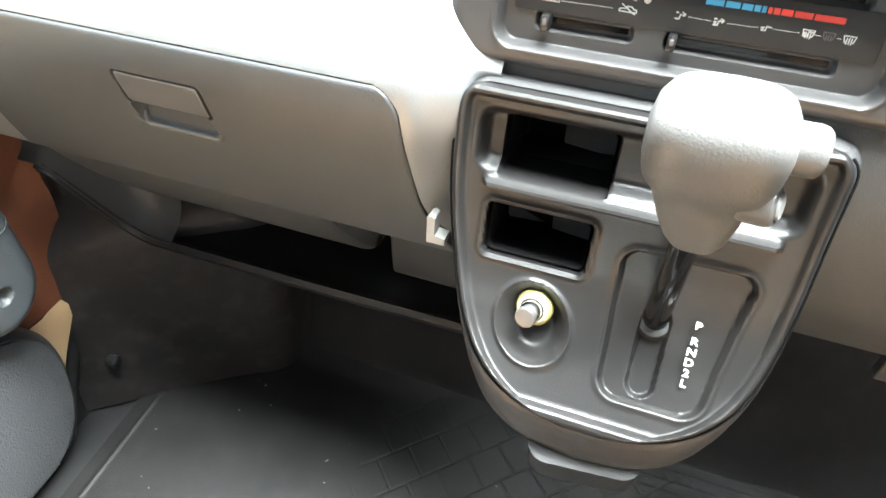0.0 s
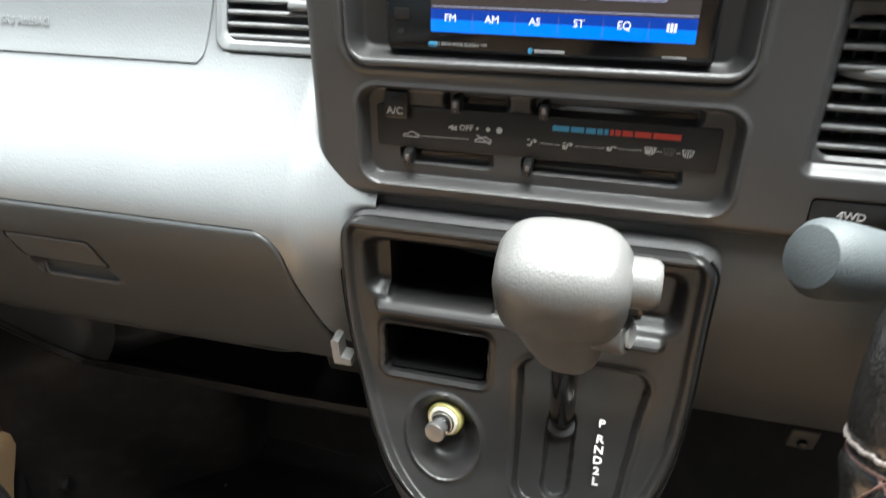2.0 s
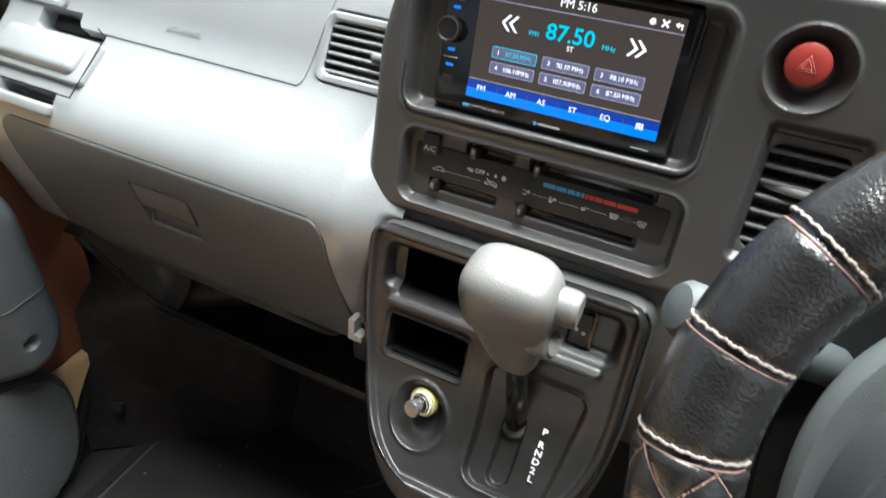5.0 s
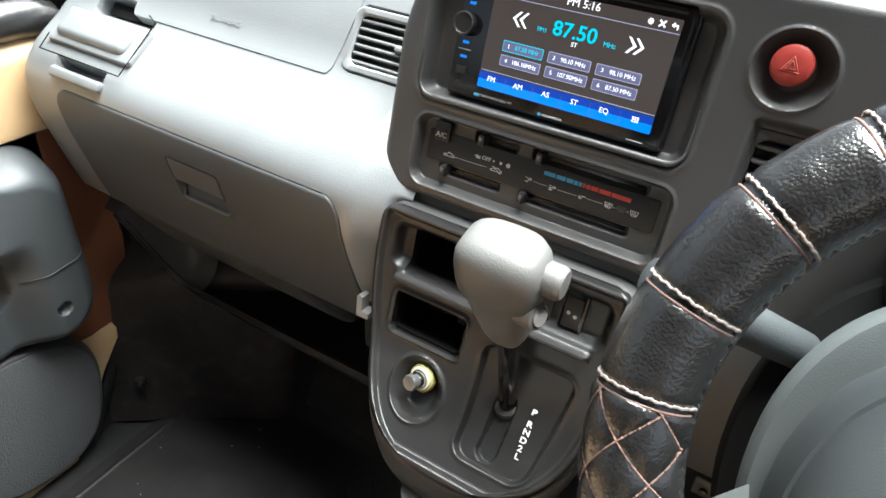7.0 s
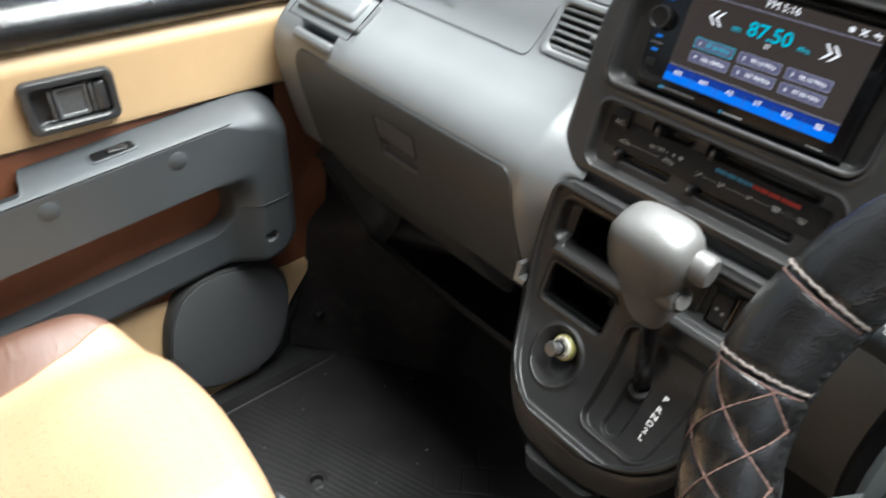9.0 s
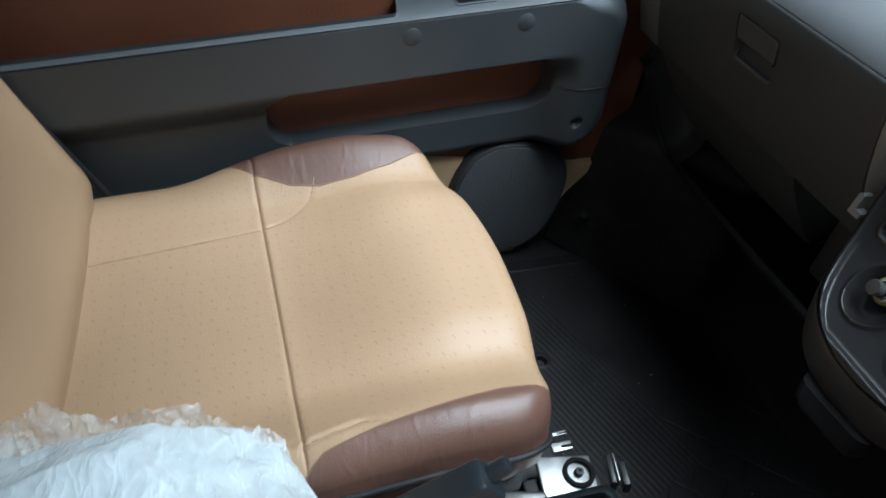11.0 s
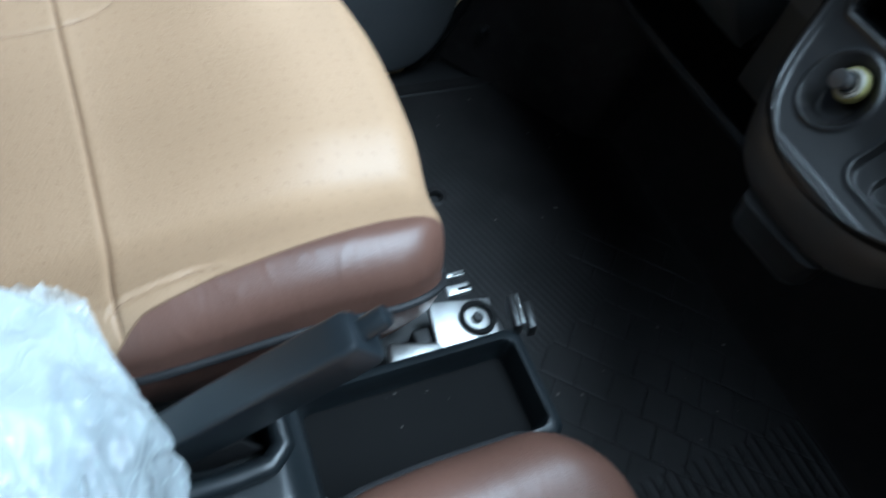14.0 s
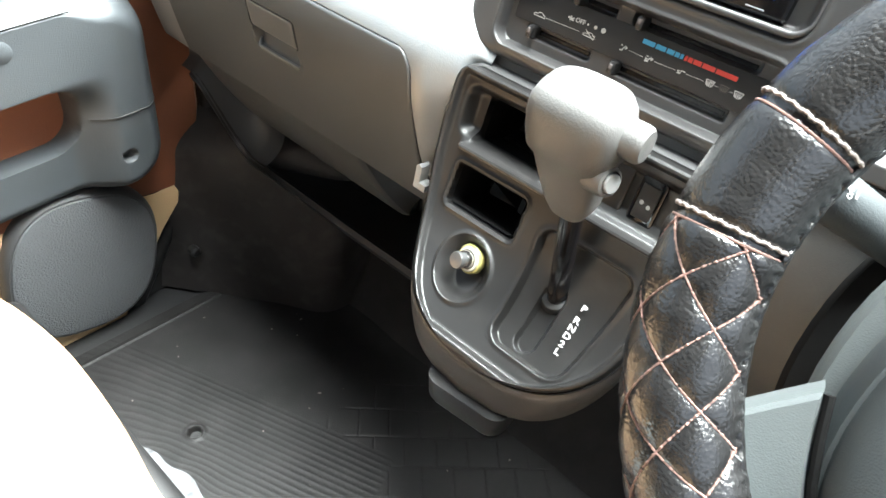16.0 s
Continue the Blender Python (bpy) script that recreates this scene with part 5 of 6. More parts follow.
# ---- passenger door ----
def door(x0, s, full=True):
    """A front door whose trim lies at x0; s: +1 opens the cabin towards +x."""
    d = thing("front_door", (x0, 0.2, 0.0), "closed front door trimmed in tan and brown vinyl", "car door")
    X = lambda k: x0 + s * k

    def yz(y0, y1, z0, z1, f, ny, nz, front=None):
        ys, zs = np.linspace(y0, y1, ny), np.linspace(0, 1, nz)
        Y, T = np.meshgrid(ys, zs, indexing="ij")
        a, b = z0(Y), z1(Y)
        Z = a + (b - a) * T
        if front:                              # the front edge may run at a curve
            Y = y0 + (Y - y0) * (front(Z) - y0) / (y1 - y0)
        K = f(Y, Z)
        return grid_mesh(np.stack([X(K), Y, Z], -1))
    seam = lambda y: 0.205 + 0.12 * np.maximum(0.62 - y, 0) + 0 * y
    mid = lambda y: 0.537 + 0 * y
    belt = lambda y: 0.652 + 0 * y
    front_edge = lambda z: np.interp(z, [-0.03, 0.035, 0.135, 0.19, 0.24, 0.32], [0.50, 0.538, 0.603, 0.648, 0.676, 0.69])
    edge = lambda Y, Z: -0.02 * sstep((Y - front_edge(Z) + 0.014) / 0.014)
    part("upper_trim", yz(-0.45, 0.69, mid, belt, lambda Y, Z: 0.006 - 0.02 * sstep((Z - 0.63) / 0.03) - 0.008 * (1 - sstep((Z - 0.537) / 0.006)) + edge(Y, Z), 120, 24), DOOR_TAN, d, "smooth tan vinyl upper trim")
    part("middle_trim", yz(-0.45, 0.69, seam, mid, lambda Y, Z: edge(Y, Z), 80, 24, front_edge), DOOR_BROWN, d, "brown vinyl middle trim")
    part("lower_trim", yz(-0.45, 0.69, lambda y: -0.03 + 0 * y, seam, lambda Y, Z: 0.004 - 0.006 * (1 - sstep((seam(Y) - Z) / 0.006)) + edge(Y, Z), 80, 24, front_edge), DOOR_TAN, d, "tan vinyl lower trim")
    part("sill_cover", rbox(Matrix.Translation((X(-0.03), 0.45, 0.08)), 0.03, 0.5, 0.26, 0.008), BLACK_DARK, d, "black lower edge of the door")
    part("shell", rbox(Matrix.Translation((X(-0.085), 0.15, 0.30)), 0.06, 1.35, 0.74, 0.01), PAINT, d, "white painted outer skin")
    # padded sill
    part("sill", grid_mesh(np.stack([np.stack([X(-0.025 + 0.034 * np.cos(np.linspace(-0.9, 2.6, 20))), np.full(20, y), 0.672 + 0.028 * np.sin(np.linspace(-0.9, 2.6, 20)) - 0.02 * max(0, (y - 0.63) / 0.05) ** 2], -1) for y in np.linspace(-0.45, 0.675, 40)])), LEATHER, d, "padded black window sill")
    part("weatherstrip", rbox(Matrix.Translation((X(-0.062), 0.1, 0.70)), 0.02, 1.15, 0.014, 0.004), BLACK_DARK, d)
    g = part("side_glass", rbox(Matrix.Translation((X(-0.066), 0.08, 0.98)), 0.004, 1.0, 0.58, 0), GLASS, d, "clear side window", smooth=False)
    g.visible_shadow = False
    bm = bmesh.new()
    tri_ = [(0.578, 0.60), (0.80, 0.60), (0.80, 0.80), (0.63, 1.05), (0.578, 1.05)]
    lo = [bm.verts.new((X(-0.055), y, z)) for y, z in tri_]
    hi = [bm.verts.new((X(-0.04), y, z)) for y, z in tri_]
    bm.faces.new(lo)
    bm.faces.new(hi)
    for i in range(5):
        bm.faces.new((lo[i], lo[(i + 1) % 5], hi[(i + 1) % 5], hi[i]))
    part("mirror_base", bm, BLACK, d, "black corner panel behind the mirror")
    part("door_seal", tube([(X(-0.016), float(front_edge(z)) + 0.016, z) for z in np.linspace(-0.02, 0.72, 50)], 0.015, 12), BLACK, d, "black rubber door seal")

    # ribbed boot where the door meets the pillar, and the strip beside it
    part("boot", tube([(X(-0.014), 0.706 - 0.25 * (z - 0.70), z) for z in np.linspace(0.69, 0.90, 120)], [0.0125 + 0.003 * math.sin(k * 1.05) for k in range(120)], 14), BLACK, d, "ribbed black rubber boot")
    part("pillar_strip", rbox(Matrix.Translation((X(-0.036), 0.668, 0.76)) @ pose(0, 0, 0, 14), 0.012, 0.022, 0.24, 0.005), HOUSING, d, "dark grey strip along the corner panel")
    mirror = part("mirror", rbox(Matrix.Translation((X(-0.19), 0.53, 0.822)) @ pose(0, 0, 0, 0, -4, 10), 0.20, 0.10, 0.17, 0.035, 5), MIRROR, d, "grey-green door mirror housing")
    part("mirror_arm", rbox(Matrix.Translation((X(-0.13), 0.625, 0.77)) @ pose(0, 0, 0, 0, 0, -20), 0.14, 0.022, 0.11, 0.01, 4), MIRROR, mirror)

    # armrest: a long grey moulding with a pull opening and a ledge for the switch
    ys, qs = np.linspace(-0.46, 0.602, 420), np.r_[np.linspace(-0.19, 0.076, 140), np.linspace(0.0765, 0.0925, 36)]
    Y, Q = np.meshgrid(ys, qs, indexing="ij")
    sd_ = rr(Y, Q, 0.068, -0.0475, 0.533, 0.1395, 0.065)
    rim = 0.034 - 0.024 * sstep((Q - 0.03) / 0.04) * sstep((0.545 - Y) / 0.06)
    H = -0.012 + 0.08 * np.sqrt(1 - (1 - np.clip(-sd_ / rim, 0, 1)) ** 2)
    # behind the switch ledge the moulding is only a thin upright wall
    H = np.maximum(H, 0.056 * sstep((0.252 - Y) / 0.014) * (Q > 0.05))
    hole = rr(Y, Q, 0.277, -0.0515, 0.214, 0.049, 0.036)
    H -= 0.12 * sstep((-hole + 0.003) / 0.010)
    H -= 0.036 * sstep((0.004 - Q) / 0.055) * sstep((0.535 - Y) / 0.06)
    H -= 0.012 * sstep((0.010 - np.hypot(Y - 0.536, Q + 0.12)) / 0.004)
    at = lambda y, q: 0.445 + (y - 0.5) * 0.087 + q
    arm = part("armrest", grid_mesh(np.stack([X(H), Y, at(Y, Q)], -1)), ARM, d, "blue-grey moulded armrest with a pull opening")
    for y in (0.421, 0.26):
        part("screw_cap", lathe(basis((X(0.067), y, at(y, 0.0625)), (0, s, 0), (0, 0, 1)), [(0.0125, -0.004), (0.0125, 0.0012), (0.0115, 0.0018), (0.0, 0.0018)], 28), ARM, arm)
    part("seam", tube([(X(-0.0118 + 0.08 * math.sqrt(1 - (1 - min(1, max(0, 0.601 - y) / 0.034)) ** 2) - 0.036 * float(sstep(np.array((0.535 - y) / 0.06)))), y, at(y, -0.061)) for y in np.linspace(0.503, 0.594, 14)], 0.0011, 6), BLACK_DARK, arm)
    part("top_seam", tube([(X(0.0672), y, at(y, 0.0845)) for y in np.linspace(-0.42, 0.5, 30)], 0.0008, 6), PIT, arm)
    wm = basis((X(0.036), 0.354, at(0.354, 0.0888)), (0, s, 0.087 * s), (-s, 0, 0.06))
    part("switch_well", pill(wm, 0.062, 0.026, 0.0022, 0.007), ARM, arm)
    sw = part("window_switch", pill(wm @ Matrix.Translation((0, 0, 0.0018)), 0.054, 0.019, 0.001, 0.005, 0.0003), PIT, arm, "black window switch in its well")
    part("rocker", rbox(wm @ Matrix.Translation((0.006, 0, 0.003)) @ pose(0, 0, 0, 0, 7), 0.026, 0.012, 0.004, 0.0016), BLACK, sw)
    # handle
    hm_ = basis((X(0.0085), 0.331, 0.588), (0, s, 0), (0, 0, 1))
    hd = part("door_handle", rings([[hm_ @ Vector((x, y, z)) for x, y in outline(w, h, r)] for w, h, r, z in ((0.053, 0.033, 0.010, 0.0), (0.053, 0.033, 0.010, 0.007), (0.0515, 0.0315, 0.010, 0.0098), (0.049, 0.029, 0.009, 0.0105), (0.045, 0.025, 0.008, 0.0102), (0.0432, 0.0232, 0.007, 0.0085), (0.042, 0.022, 0.006, 0.001), (0.040, 0.020, 0.006, -0.001))], False, True), HANDLE, d, "dark grey inner door handle in its raised frame")
    part("lever", rings([[hm_ @ Vector((x + 0.001, y, z)) for x, y in outline(0.019 * f, 0.0195 * f, 0.003)] for f, z in ((1.0, 0.0), (1.0, 0.0045), (0.93, 0.006), (0.80, 0.0055), (0.74, 0.0035))], False, True), LEVER, hd, "satin grey pull lever")
    for q, w in ((-0.0225, 0.0022), (0.0235, 0.0026)):
        part("lever_edge", rbox(hm_ @ Matrix.Translation((q, 0, 0.0055)), w, 0.037, 0.007, 0.001, 2), LEVER, hd)
    part("lock_tab", rbox(hm_ @ Matrix.Translation((0.0335, 0.0, 0.0045)) @ pose(0, 0, 0, 0, -8), 0.0145, 0.036, 0.008, 0.003), HANDLE, hd)
    # speaker
    rs = []
    spm = basis((X(0.0), 0.461, 0.140), (0, s, 0), (0, 0, 1)) @ pose(0, 0, 0, 0, 0, -12 * s)
    for f, z in ((1.06, -0.01), (1.06, 0.012), (1.03, 0.02), (1.0, 0.0225), (0.985, 0.0215)):
        rs.append([spm @ Vector((0.105 * f * math.copysign(abs(math.cos(a)) ** 0.78, math.cos(a)), 0.119 * f * math.copysign(abs(math.sin(a)) ** 0.78, math.sin(a)), z)) for a in np.linspace(0, 2 * math.pi, 73)[:-1]])
    spk = part("speaker_ring", rings(rs, False, True), HOUSING, d, "rounded black speaker surround")
    rs = []
    for f, z in ((0.985, 0.0205), (0.97, 0.0245), (0.85, 0.027), (0.5, 0.029), (0.05, 0.0295)):
        rs.append([spm @ Vector((0.105 * f * math.copysign(abs(math.cos(a)) ** 0.78, math.cos(a)), 0.119 * f * math.copysign(abs(math.sin(a)) ** 0.78, math.sin(a)), z)) for a in np.linspace(0, 2 * math.pi, 73)[:-1]])
    part("grille", rings(rs, False, True), GRILLE, spk, "fine grey speaker cloth")
    return d


door(-0.322, 1)

# ---- footwell ----
def toe_board():
    """Felt that rises from the floor to the bulkhead."""
    xs, vs = np.linspace(-0.345, 1.0, 150), np.linspace(0, 1, 60)
    X, V = np.meshgrid(xs, vs, indexing="ij")
    N = np.array([[noise.noise(Vector((x * 9, v * 5, 1))) for v in vs] for x in xs])
    Y = 0.79 + 0.22 * V
    return grid_mesh(np.stack([X, Y + 0.008 * N, 0.003 + 0.52 * V ** 1.25 + 0.004 * N * V], -1))


arch = tagged(part("toe_board", toe_board(), CARPET), "dusty black felt toe board under the dashboard", "toe board", kind="structure")


def arch_sheet():
    """The wheel arch bulges into the footwell's outer corner, covered in felt."""
    base, n = curve_of([(-0.37, 0.555), (-0.318, 0.592), (-0.25, 0.645), (-0.165, 0.705), (-0.105, 0.738), (-0.09, 0.775), (-0.094, 0.84), (-0.09, 0.98)])
    u, v = np.meshgrid(np.linspace(0, n, 110), np.linspace(0, 1, 50), indexing="ij")
    x, y, nx, ny = base(u)
    z = 0.36 * v
    N = np.array([[noise.noise(Vector((a * 14, b * 5, 2))) + 0.5 * noise.noise(Vector((a * 34, b * 13, 4))) for b in v[0]] for a in u[:, 0]])
    inward = 0.05 * v + 0.16 * np.clip((v - 0.72) / 0.28, 0, 1) ** 2
    X_ = x - 0.35 * inward * sstep((x + 0.2) / 0.1)
    return grid_mesh(np.stack([X_ + 0.003 * N, y + 1.2 * inward + 0.004 * N, 0.002 + z], -1))


tagged(part("wheel_arch", arch_sheet(), FELT), "scuffed black-brown felt over the wheel arch", "wheel arch", kind="structure")
tagged(part("kick_panel", rbox(Matrix.Translation((-0.362, 0.88, 0.36)), 0.03, 0.36, 0.78, 0.008), CARPET), "black felt kick panel beside the footwell", "kick panel", kind="structure")
part("clip", lathe(basis((-0.292, 0.622, 0.09), (0, 1, 0), (0, 0, 1)), [(0.009, -0.004), (0.009, 0.008), (0.006, 0.011), (0, 0.0115)], 18), BLACK, arch)


def rear_edge(x):
    """The mat's cut rear edge; the underlay shows behind it."""
    return np.interp(x, [-0.28, -0.15, -0.09, 0.0, 0.12, 0.22, 0.92], [0.35, 0.366, 0.382, 0.406, 0.408, 0.396, 0.40]) + 0.003 * np.sin(x * 90)


def mat_sheet():
    xs, ys = np.linspace(-0.278, 0.92, 800), np.linspace(0.395, 0.93, 400)
    X, Y = np.meshgrid(xs, ys, indexing="ij")
    Z = 0.004 + 0.55 * np.maximum(Y - 0.80, 0) ** 1.25
    ca, sa = math.cos(radians(20)), math.sin(radians(20))
    across = -X * sa + Y * ca
    along = X * ca + Y * sa
    ribs = np.maximum(np.sin(across * 2 * math.pi / 0.0095), -0.3) * 0.00028
    zone = sstep(-rr(along, across, 0.09, 0.45, 0.30, 0.085, 0.01) / 0.004)
    Z += ribs * zone
    Y = Y + (rear_edge(X) - 0.395) * np.exp(-(Y - 0.395) / 0.03)
    c4 = math.cos(radians(43))
    p, q = (X * c4 + Y * c4), (-X * c4 + Y * c4)
    g = np.minimum(np.abs((q / 0.05 + 0.18) % 1 - 0.5), np.abs((p / 0.047 + 0.5 * np.floor(q / 0.05 + 0.68)) % 1 - 0.5))
    tiles = sstep((X - 0.06) / 0.02) * (1 - zone) * sstep((0.80 - Y) / 0.05)
    Z -= 0.0014 * (1 - sstep(g / 0.03)) * tiles
    Z += 0.0015 * np.exp(-((X + 0.255) / 0.003) ** 2)
    hole = np.hypot(X + 0.043, Y - 0.455)
    Z += 0.002 * np.exp(-((hole - 0.012) / 0.003) ** 2) - 0.012 * sstep((0.010 - hole) / 0.003)
    Z += 0.0012 * np.maximum(np.sin(Y * 2 * math.pi / 0.016), -0.3) * sstep((X - 0.42) / 0.01) * sstep((Y - 0.5) / 0.01)
    Z[:, 0] -= 0.006
    return grid_mesh(np.stack([X, Y, Z], -1))


tagged(part("rubber_mat", mat_sheet(), RUBBER), "ribbed black rubber floor mat, dusty", "floor mat")


def crumbs(count, seed, area=(-0.25, 0.55, 0.42, 0.76), floor_z=0.0052, grain=0.0014):
    """Grit and lint scattered over a stretch of floor."""
    rnd = random.Random(seed)
    bm = bmesh.new()
    for _ in range(count):
        x, y = rnd.uniform(area[0], area[1]), rnd.uniform(area[2], area[3])
        r = 0.0005 + grain * rnd.random() ** 3
        m = Matrix.Translation((x, y, floor_z)) @ Matrix.Rotation(rnd.uniform(0, 3), 4, "Z") @ Matrix.Diagonal((r * rnd.uniform(0.8, 2.2), r, r * 0.6, 1))
        bmesh.ops.create_icosphere(bm, subdivisions=1, radius=1, matrix=m)
    return bm


GRIT = material("pale_grit", (0.13, 0.12, 0.105), 0.8, var=0.4, blotch=200)
tagged(part("grit", crumbs(40, 5), GRIT), "pale grit and lint scattered on the floor mat", "grit", kind="stuff")


def underlay():
    xs, vs = np.linspace(-0.2, 0.23, 150), np.linspace(0, 1, 40)
    X, V = np.meshgrid(xs, vs, indexing="ij")
    Y = 0.30 + (rear_edge(X) + 0.004 - 0.30) * V
    Z = np.array([[0.006 * noise.noise(Vector((x * 22, v * 2, 0))) + 0.0035 * noise.noise(Vector((x * 160, v * 5, 5))) for v in vs] for x in xs])
    return grid_mesh(np.stack([X, Y, 0.006 + np.maximum(Z, -0.004) * (1 - V ** 6)], -1))


tagged(part("underlay", underlay(), material("silver_felt", (0.11, 0.115, 0.12), 0.7, grain=1.0, size=700, var=0.45, blotch=70)), "fuzzy silver-grey underlay showing behind the mat's cut edge", "underlay")

# ---- seats ----
SEAMS = material("tan_thread", (0.2, 0.125, 0.07), 0.8, grain=0.5, size=2500, var=0.2)


def seat(cx, label, side):
    st = thing("seat", (cx, 0.05, 0.18), label, "car seat", group="front seats")
    right = side == "right"
    W, YB, YF, TOP = (0.277 if right else 0.27), -0.22, (0.416 if right else 0.334), 0.283
    BOW = 0.054 if right else 0.07

    def half(y):
        e = np.clip((y - (YF - 0.055)) / 0.055, 0, 1)
        b = np.clip((YB + 0.05 - y) / 0.05, 0, 1)
        w = W - 0.038 * (1 - np.sqrt(1 - e ** 2.2)) - 0.02 * b * b
        return w - (np.interp(y, [-0.1, -0.06, -0.02, 0.016, 0.044, 0.057, 0.077, 0.126, 0.179, 0.234, 0.293], [0.087, 0.085, 0.081, 0.077, 0.066, 0.054, 0.040, 0.023, 0.011, 0.003, 0]) if right else 0.02 * sstep((0.1 - y) / 0.2))

    # half width at which the brown bolster begins
    BY, BX = ([0.07, 0.09, 0.116, 0.14, 0.2, 0.27, 0.40], [0.238, 0.219, 0.195, 0.181, 0.172, 0.175, 0.192]) if right else ([0.046, 0.071, 0.131, 0.2, 0.273, 0.35], [0.262, 0.247, 0.236, 0.229, 0.22, 0.222])

    # on the passenger's door side it starts further back and runs wider
    SIDES = {1: (BY, BX), -1: (BY, BX) if right else ([-0.03, 0.034, 0.084, 0.133, 0.193, 0.262, 0.326, 0.35], [0.258, 0.206, 0.184, 0.175, 0.178, 0.192, 0.2126, 0.218])}

    def border(y, sg):
        w = half(y)
        by, bx = SIDES[sg]
        return np.where(y < by[0], w, np.minimum(np.interp(y, by, bx), w))

    def bow(x, y):
        """The front edge is bowed: its corners lie further back than its middle."""
        return y - np.where(x < 0, BOW, 0.026 if right else 0.030) * (np.abs(x) / 0.26) ** 1.8 * sstep((y - 0.02) / 0.28)
    cross = (lambda x: 0.066 + 0.03 * (x / 0.25) ** 2) if right else (lambda x: 0.0418 + 0.045 * x)    # the cross seam
    # the passenger's cushion: a gathered seam to the console-side bolster, a long one that curves to the other
    GY, GX = [0.046, 0.053, 0.082, 0.1135, 0.130, 0.145], [0.240, 0.236, 0.230, 0.2255, 0.229, 0.238]
    LY, LX_ = [-0.2, -0.064, 0.032, 0.06, 0.088, 0.112, 0.128], [-0.092, -0.103, -0.113, -0.122, -0.136, -0.16, -0.192]
    th = np.linspace(0, 1, 170)
    ys = YB + (YF - YB) * (1 - (1 - th) ** 1.5)
    ys = np.sort(np.r_[ys, np.linspace(0.025, 0.1, 70) if right else np.linspace(0.028, 0.056, 40)])
    ys[-1] = YF - 1e-4

    def height(X, Y, w):
        roll = lambda d, r: r * (1 - np.sqrt(np.maximum(1 - (1 - np.clip(d / r, 0, 1)) ** 2, 0)))
        z = TOP - roll(w - np.abs(X), 0.042) - 0.8 * roll(YF - Y, 0.055 if right else 0.036)
        z = z + (0.022 if right else 0.034) * sstep((np.abs(X) - 0.15) / 0.09) * sstep((Y + 0.1) / 0.2)          # bolsters
        z = z + 0.012 * np.sin(np.clip((Y - YB) / (YF - YB), 0, 1) * math.pi) - 0.010 * np.exp(-(X / 0.16) ** 2)
        if not right:
            z = z + (0.018 + 0.022 * (1 - sstep((np.abs(X) - 0.10) / 0.10))) * sstep((Y - 0.05) / 0.2)
        # sewn seams lie in narrow grooves between slightly swollen borders
        dc = Y - cross(X)
        z = z + (0.0007 * np.exp(-(dc / 0.010) ** 2) - 0.0046 * np.exp(-np.abs(dc) / 0.0018)) * sstep((w - np.abs(X)) / 0.02)
        if right:
            z = z - 0.0035 * np.exp(-np.abs((np.abs(X) - 0.148) / 0.003)) * sstep((cross(X) - Y) / 0.005)
        else:
            dg = X - np.interp(Y, GY, GX)
            on = sstep((Y - 0.044) / 0.004) * sstep((0.145 - Y) / 0.012)
            z = z + on * (0.0014 * (1 + 0.35 * np.sin(Y * 900)) * np.exp(-((dg + 0.005) / 0.004) ** 2) - 0.0026 * np.exp(-np.abs(dg) / 0.0016))
            dl = X - np.interp(Y, LY, LX_)
            z = z - 0.0022 * np.exp(-np.abs(dl) / 0.0018) * sstep((0.13 - Y) / 0.02)
        return z
    A = np.linspace(-1, 1, 250)
    yy = ys
    AA, Y = np.meshgrid(A, yy, indexing="ij")
    B = np.where(AA < 0, border(Y, -1), border(Y, 1))
    wv = half(Y)
    X = AA * B
    pts = np.stack([cx + X, bow(X, Y), height(X, Y, wv)], -1)
    cushion = part("cushion", grid_mesh(pts), TAN, st, "tan perforated leatherette cushion")
    for sg in (-1, 1):
        sel = yy > SIDES[sg][0][0] - 0.004
        A2 = np.linspace(0, 1, 40)
        AA2, Y2 = np.meshgrid(A2, yy[sel], indexing="ij")
        B2, w2 = border(Y2, sg), half(Y2)
        X2 = sg * (B2 + (w2 - B2) * AA2)
        Z2 = height(X2, Y2, w2)
        part("bolster", grid_mesh(np.stack([cx + X2, bow(X2, Y2), Z2], -1)), BROWN, st, "creased brown leatherette side bolster")
    zs_ = lambda x, y: float(height(np.array(x), np.array(y), half(np.array(y))))
    def sewn(points, sink=0.0008):
        part("seam", tube([(cx + x, float(bow(x, y)), zs_(x, y) + sink) for x, y in points], 0.0009, 6), SEAMS, st, "sewn seam")
    sewn([(x, cross(x)) for x in np.linspace(-0.2 if right else -0.24, 0.2 if right else 0.24, 90)])
    for sg in (-1, 1):                                  # where the bolster is sewn on
        sewn([(sg * float(border(np.array(y), sg)), float(y)) for y in yy[(yy > SIDES[sg][0][0] + 0.002) & (yy < YF - 0.02)]], 0.0002)
    if right:
        for sg in (-1, 1):
            sewn([(sg * 0.148, y) for y in np.linspace(-0.18, float(cross(0.148)) - 0.002, 60)])
    else:
        sewn([(float(np.interp(y, GY, GX)), y) for y in np.linspace(0.05, 0.14, 60)], 0.0002)
        sewn([(float(np.interp(y, LY, LX_)), y) for y in np.linspace(-0.18, 0.126, 90)], 0.0004)
    # side walls and piping along the edge
    edge = [(-float(half(y)), float(y)) for y in yy] + [(float(half(y)), float(y)) for y in yy[::-1]]
    zt = lambda x, y: float(height(np.array(x), np.array(y), np.array(abs(x)))) 
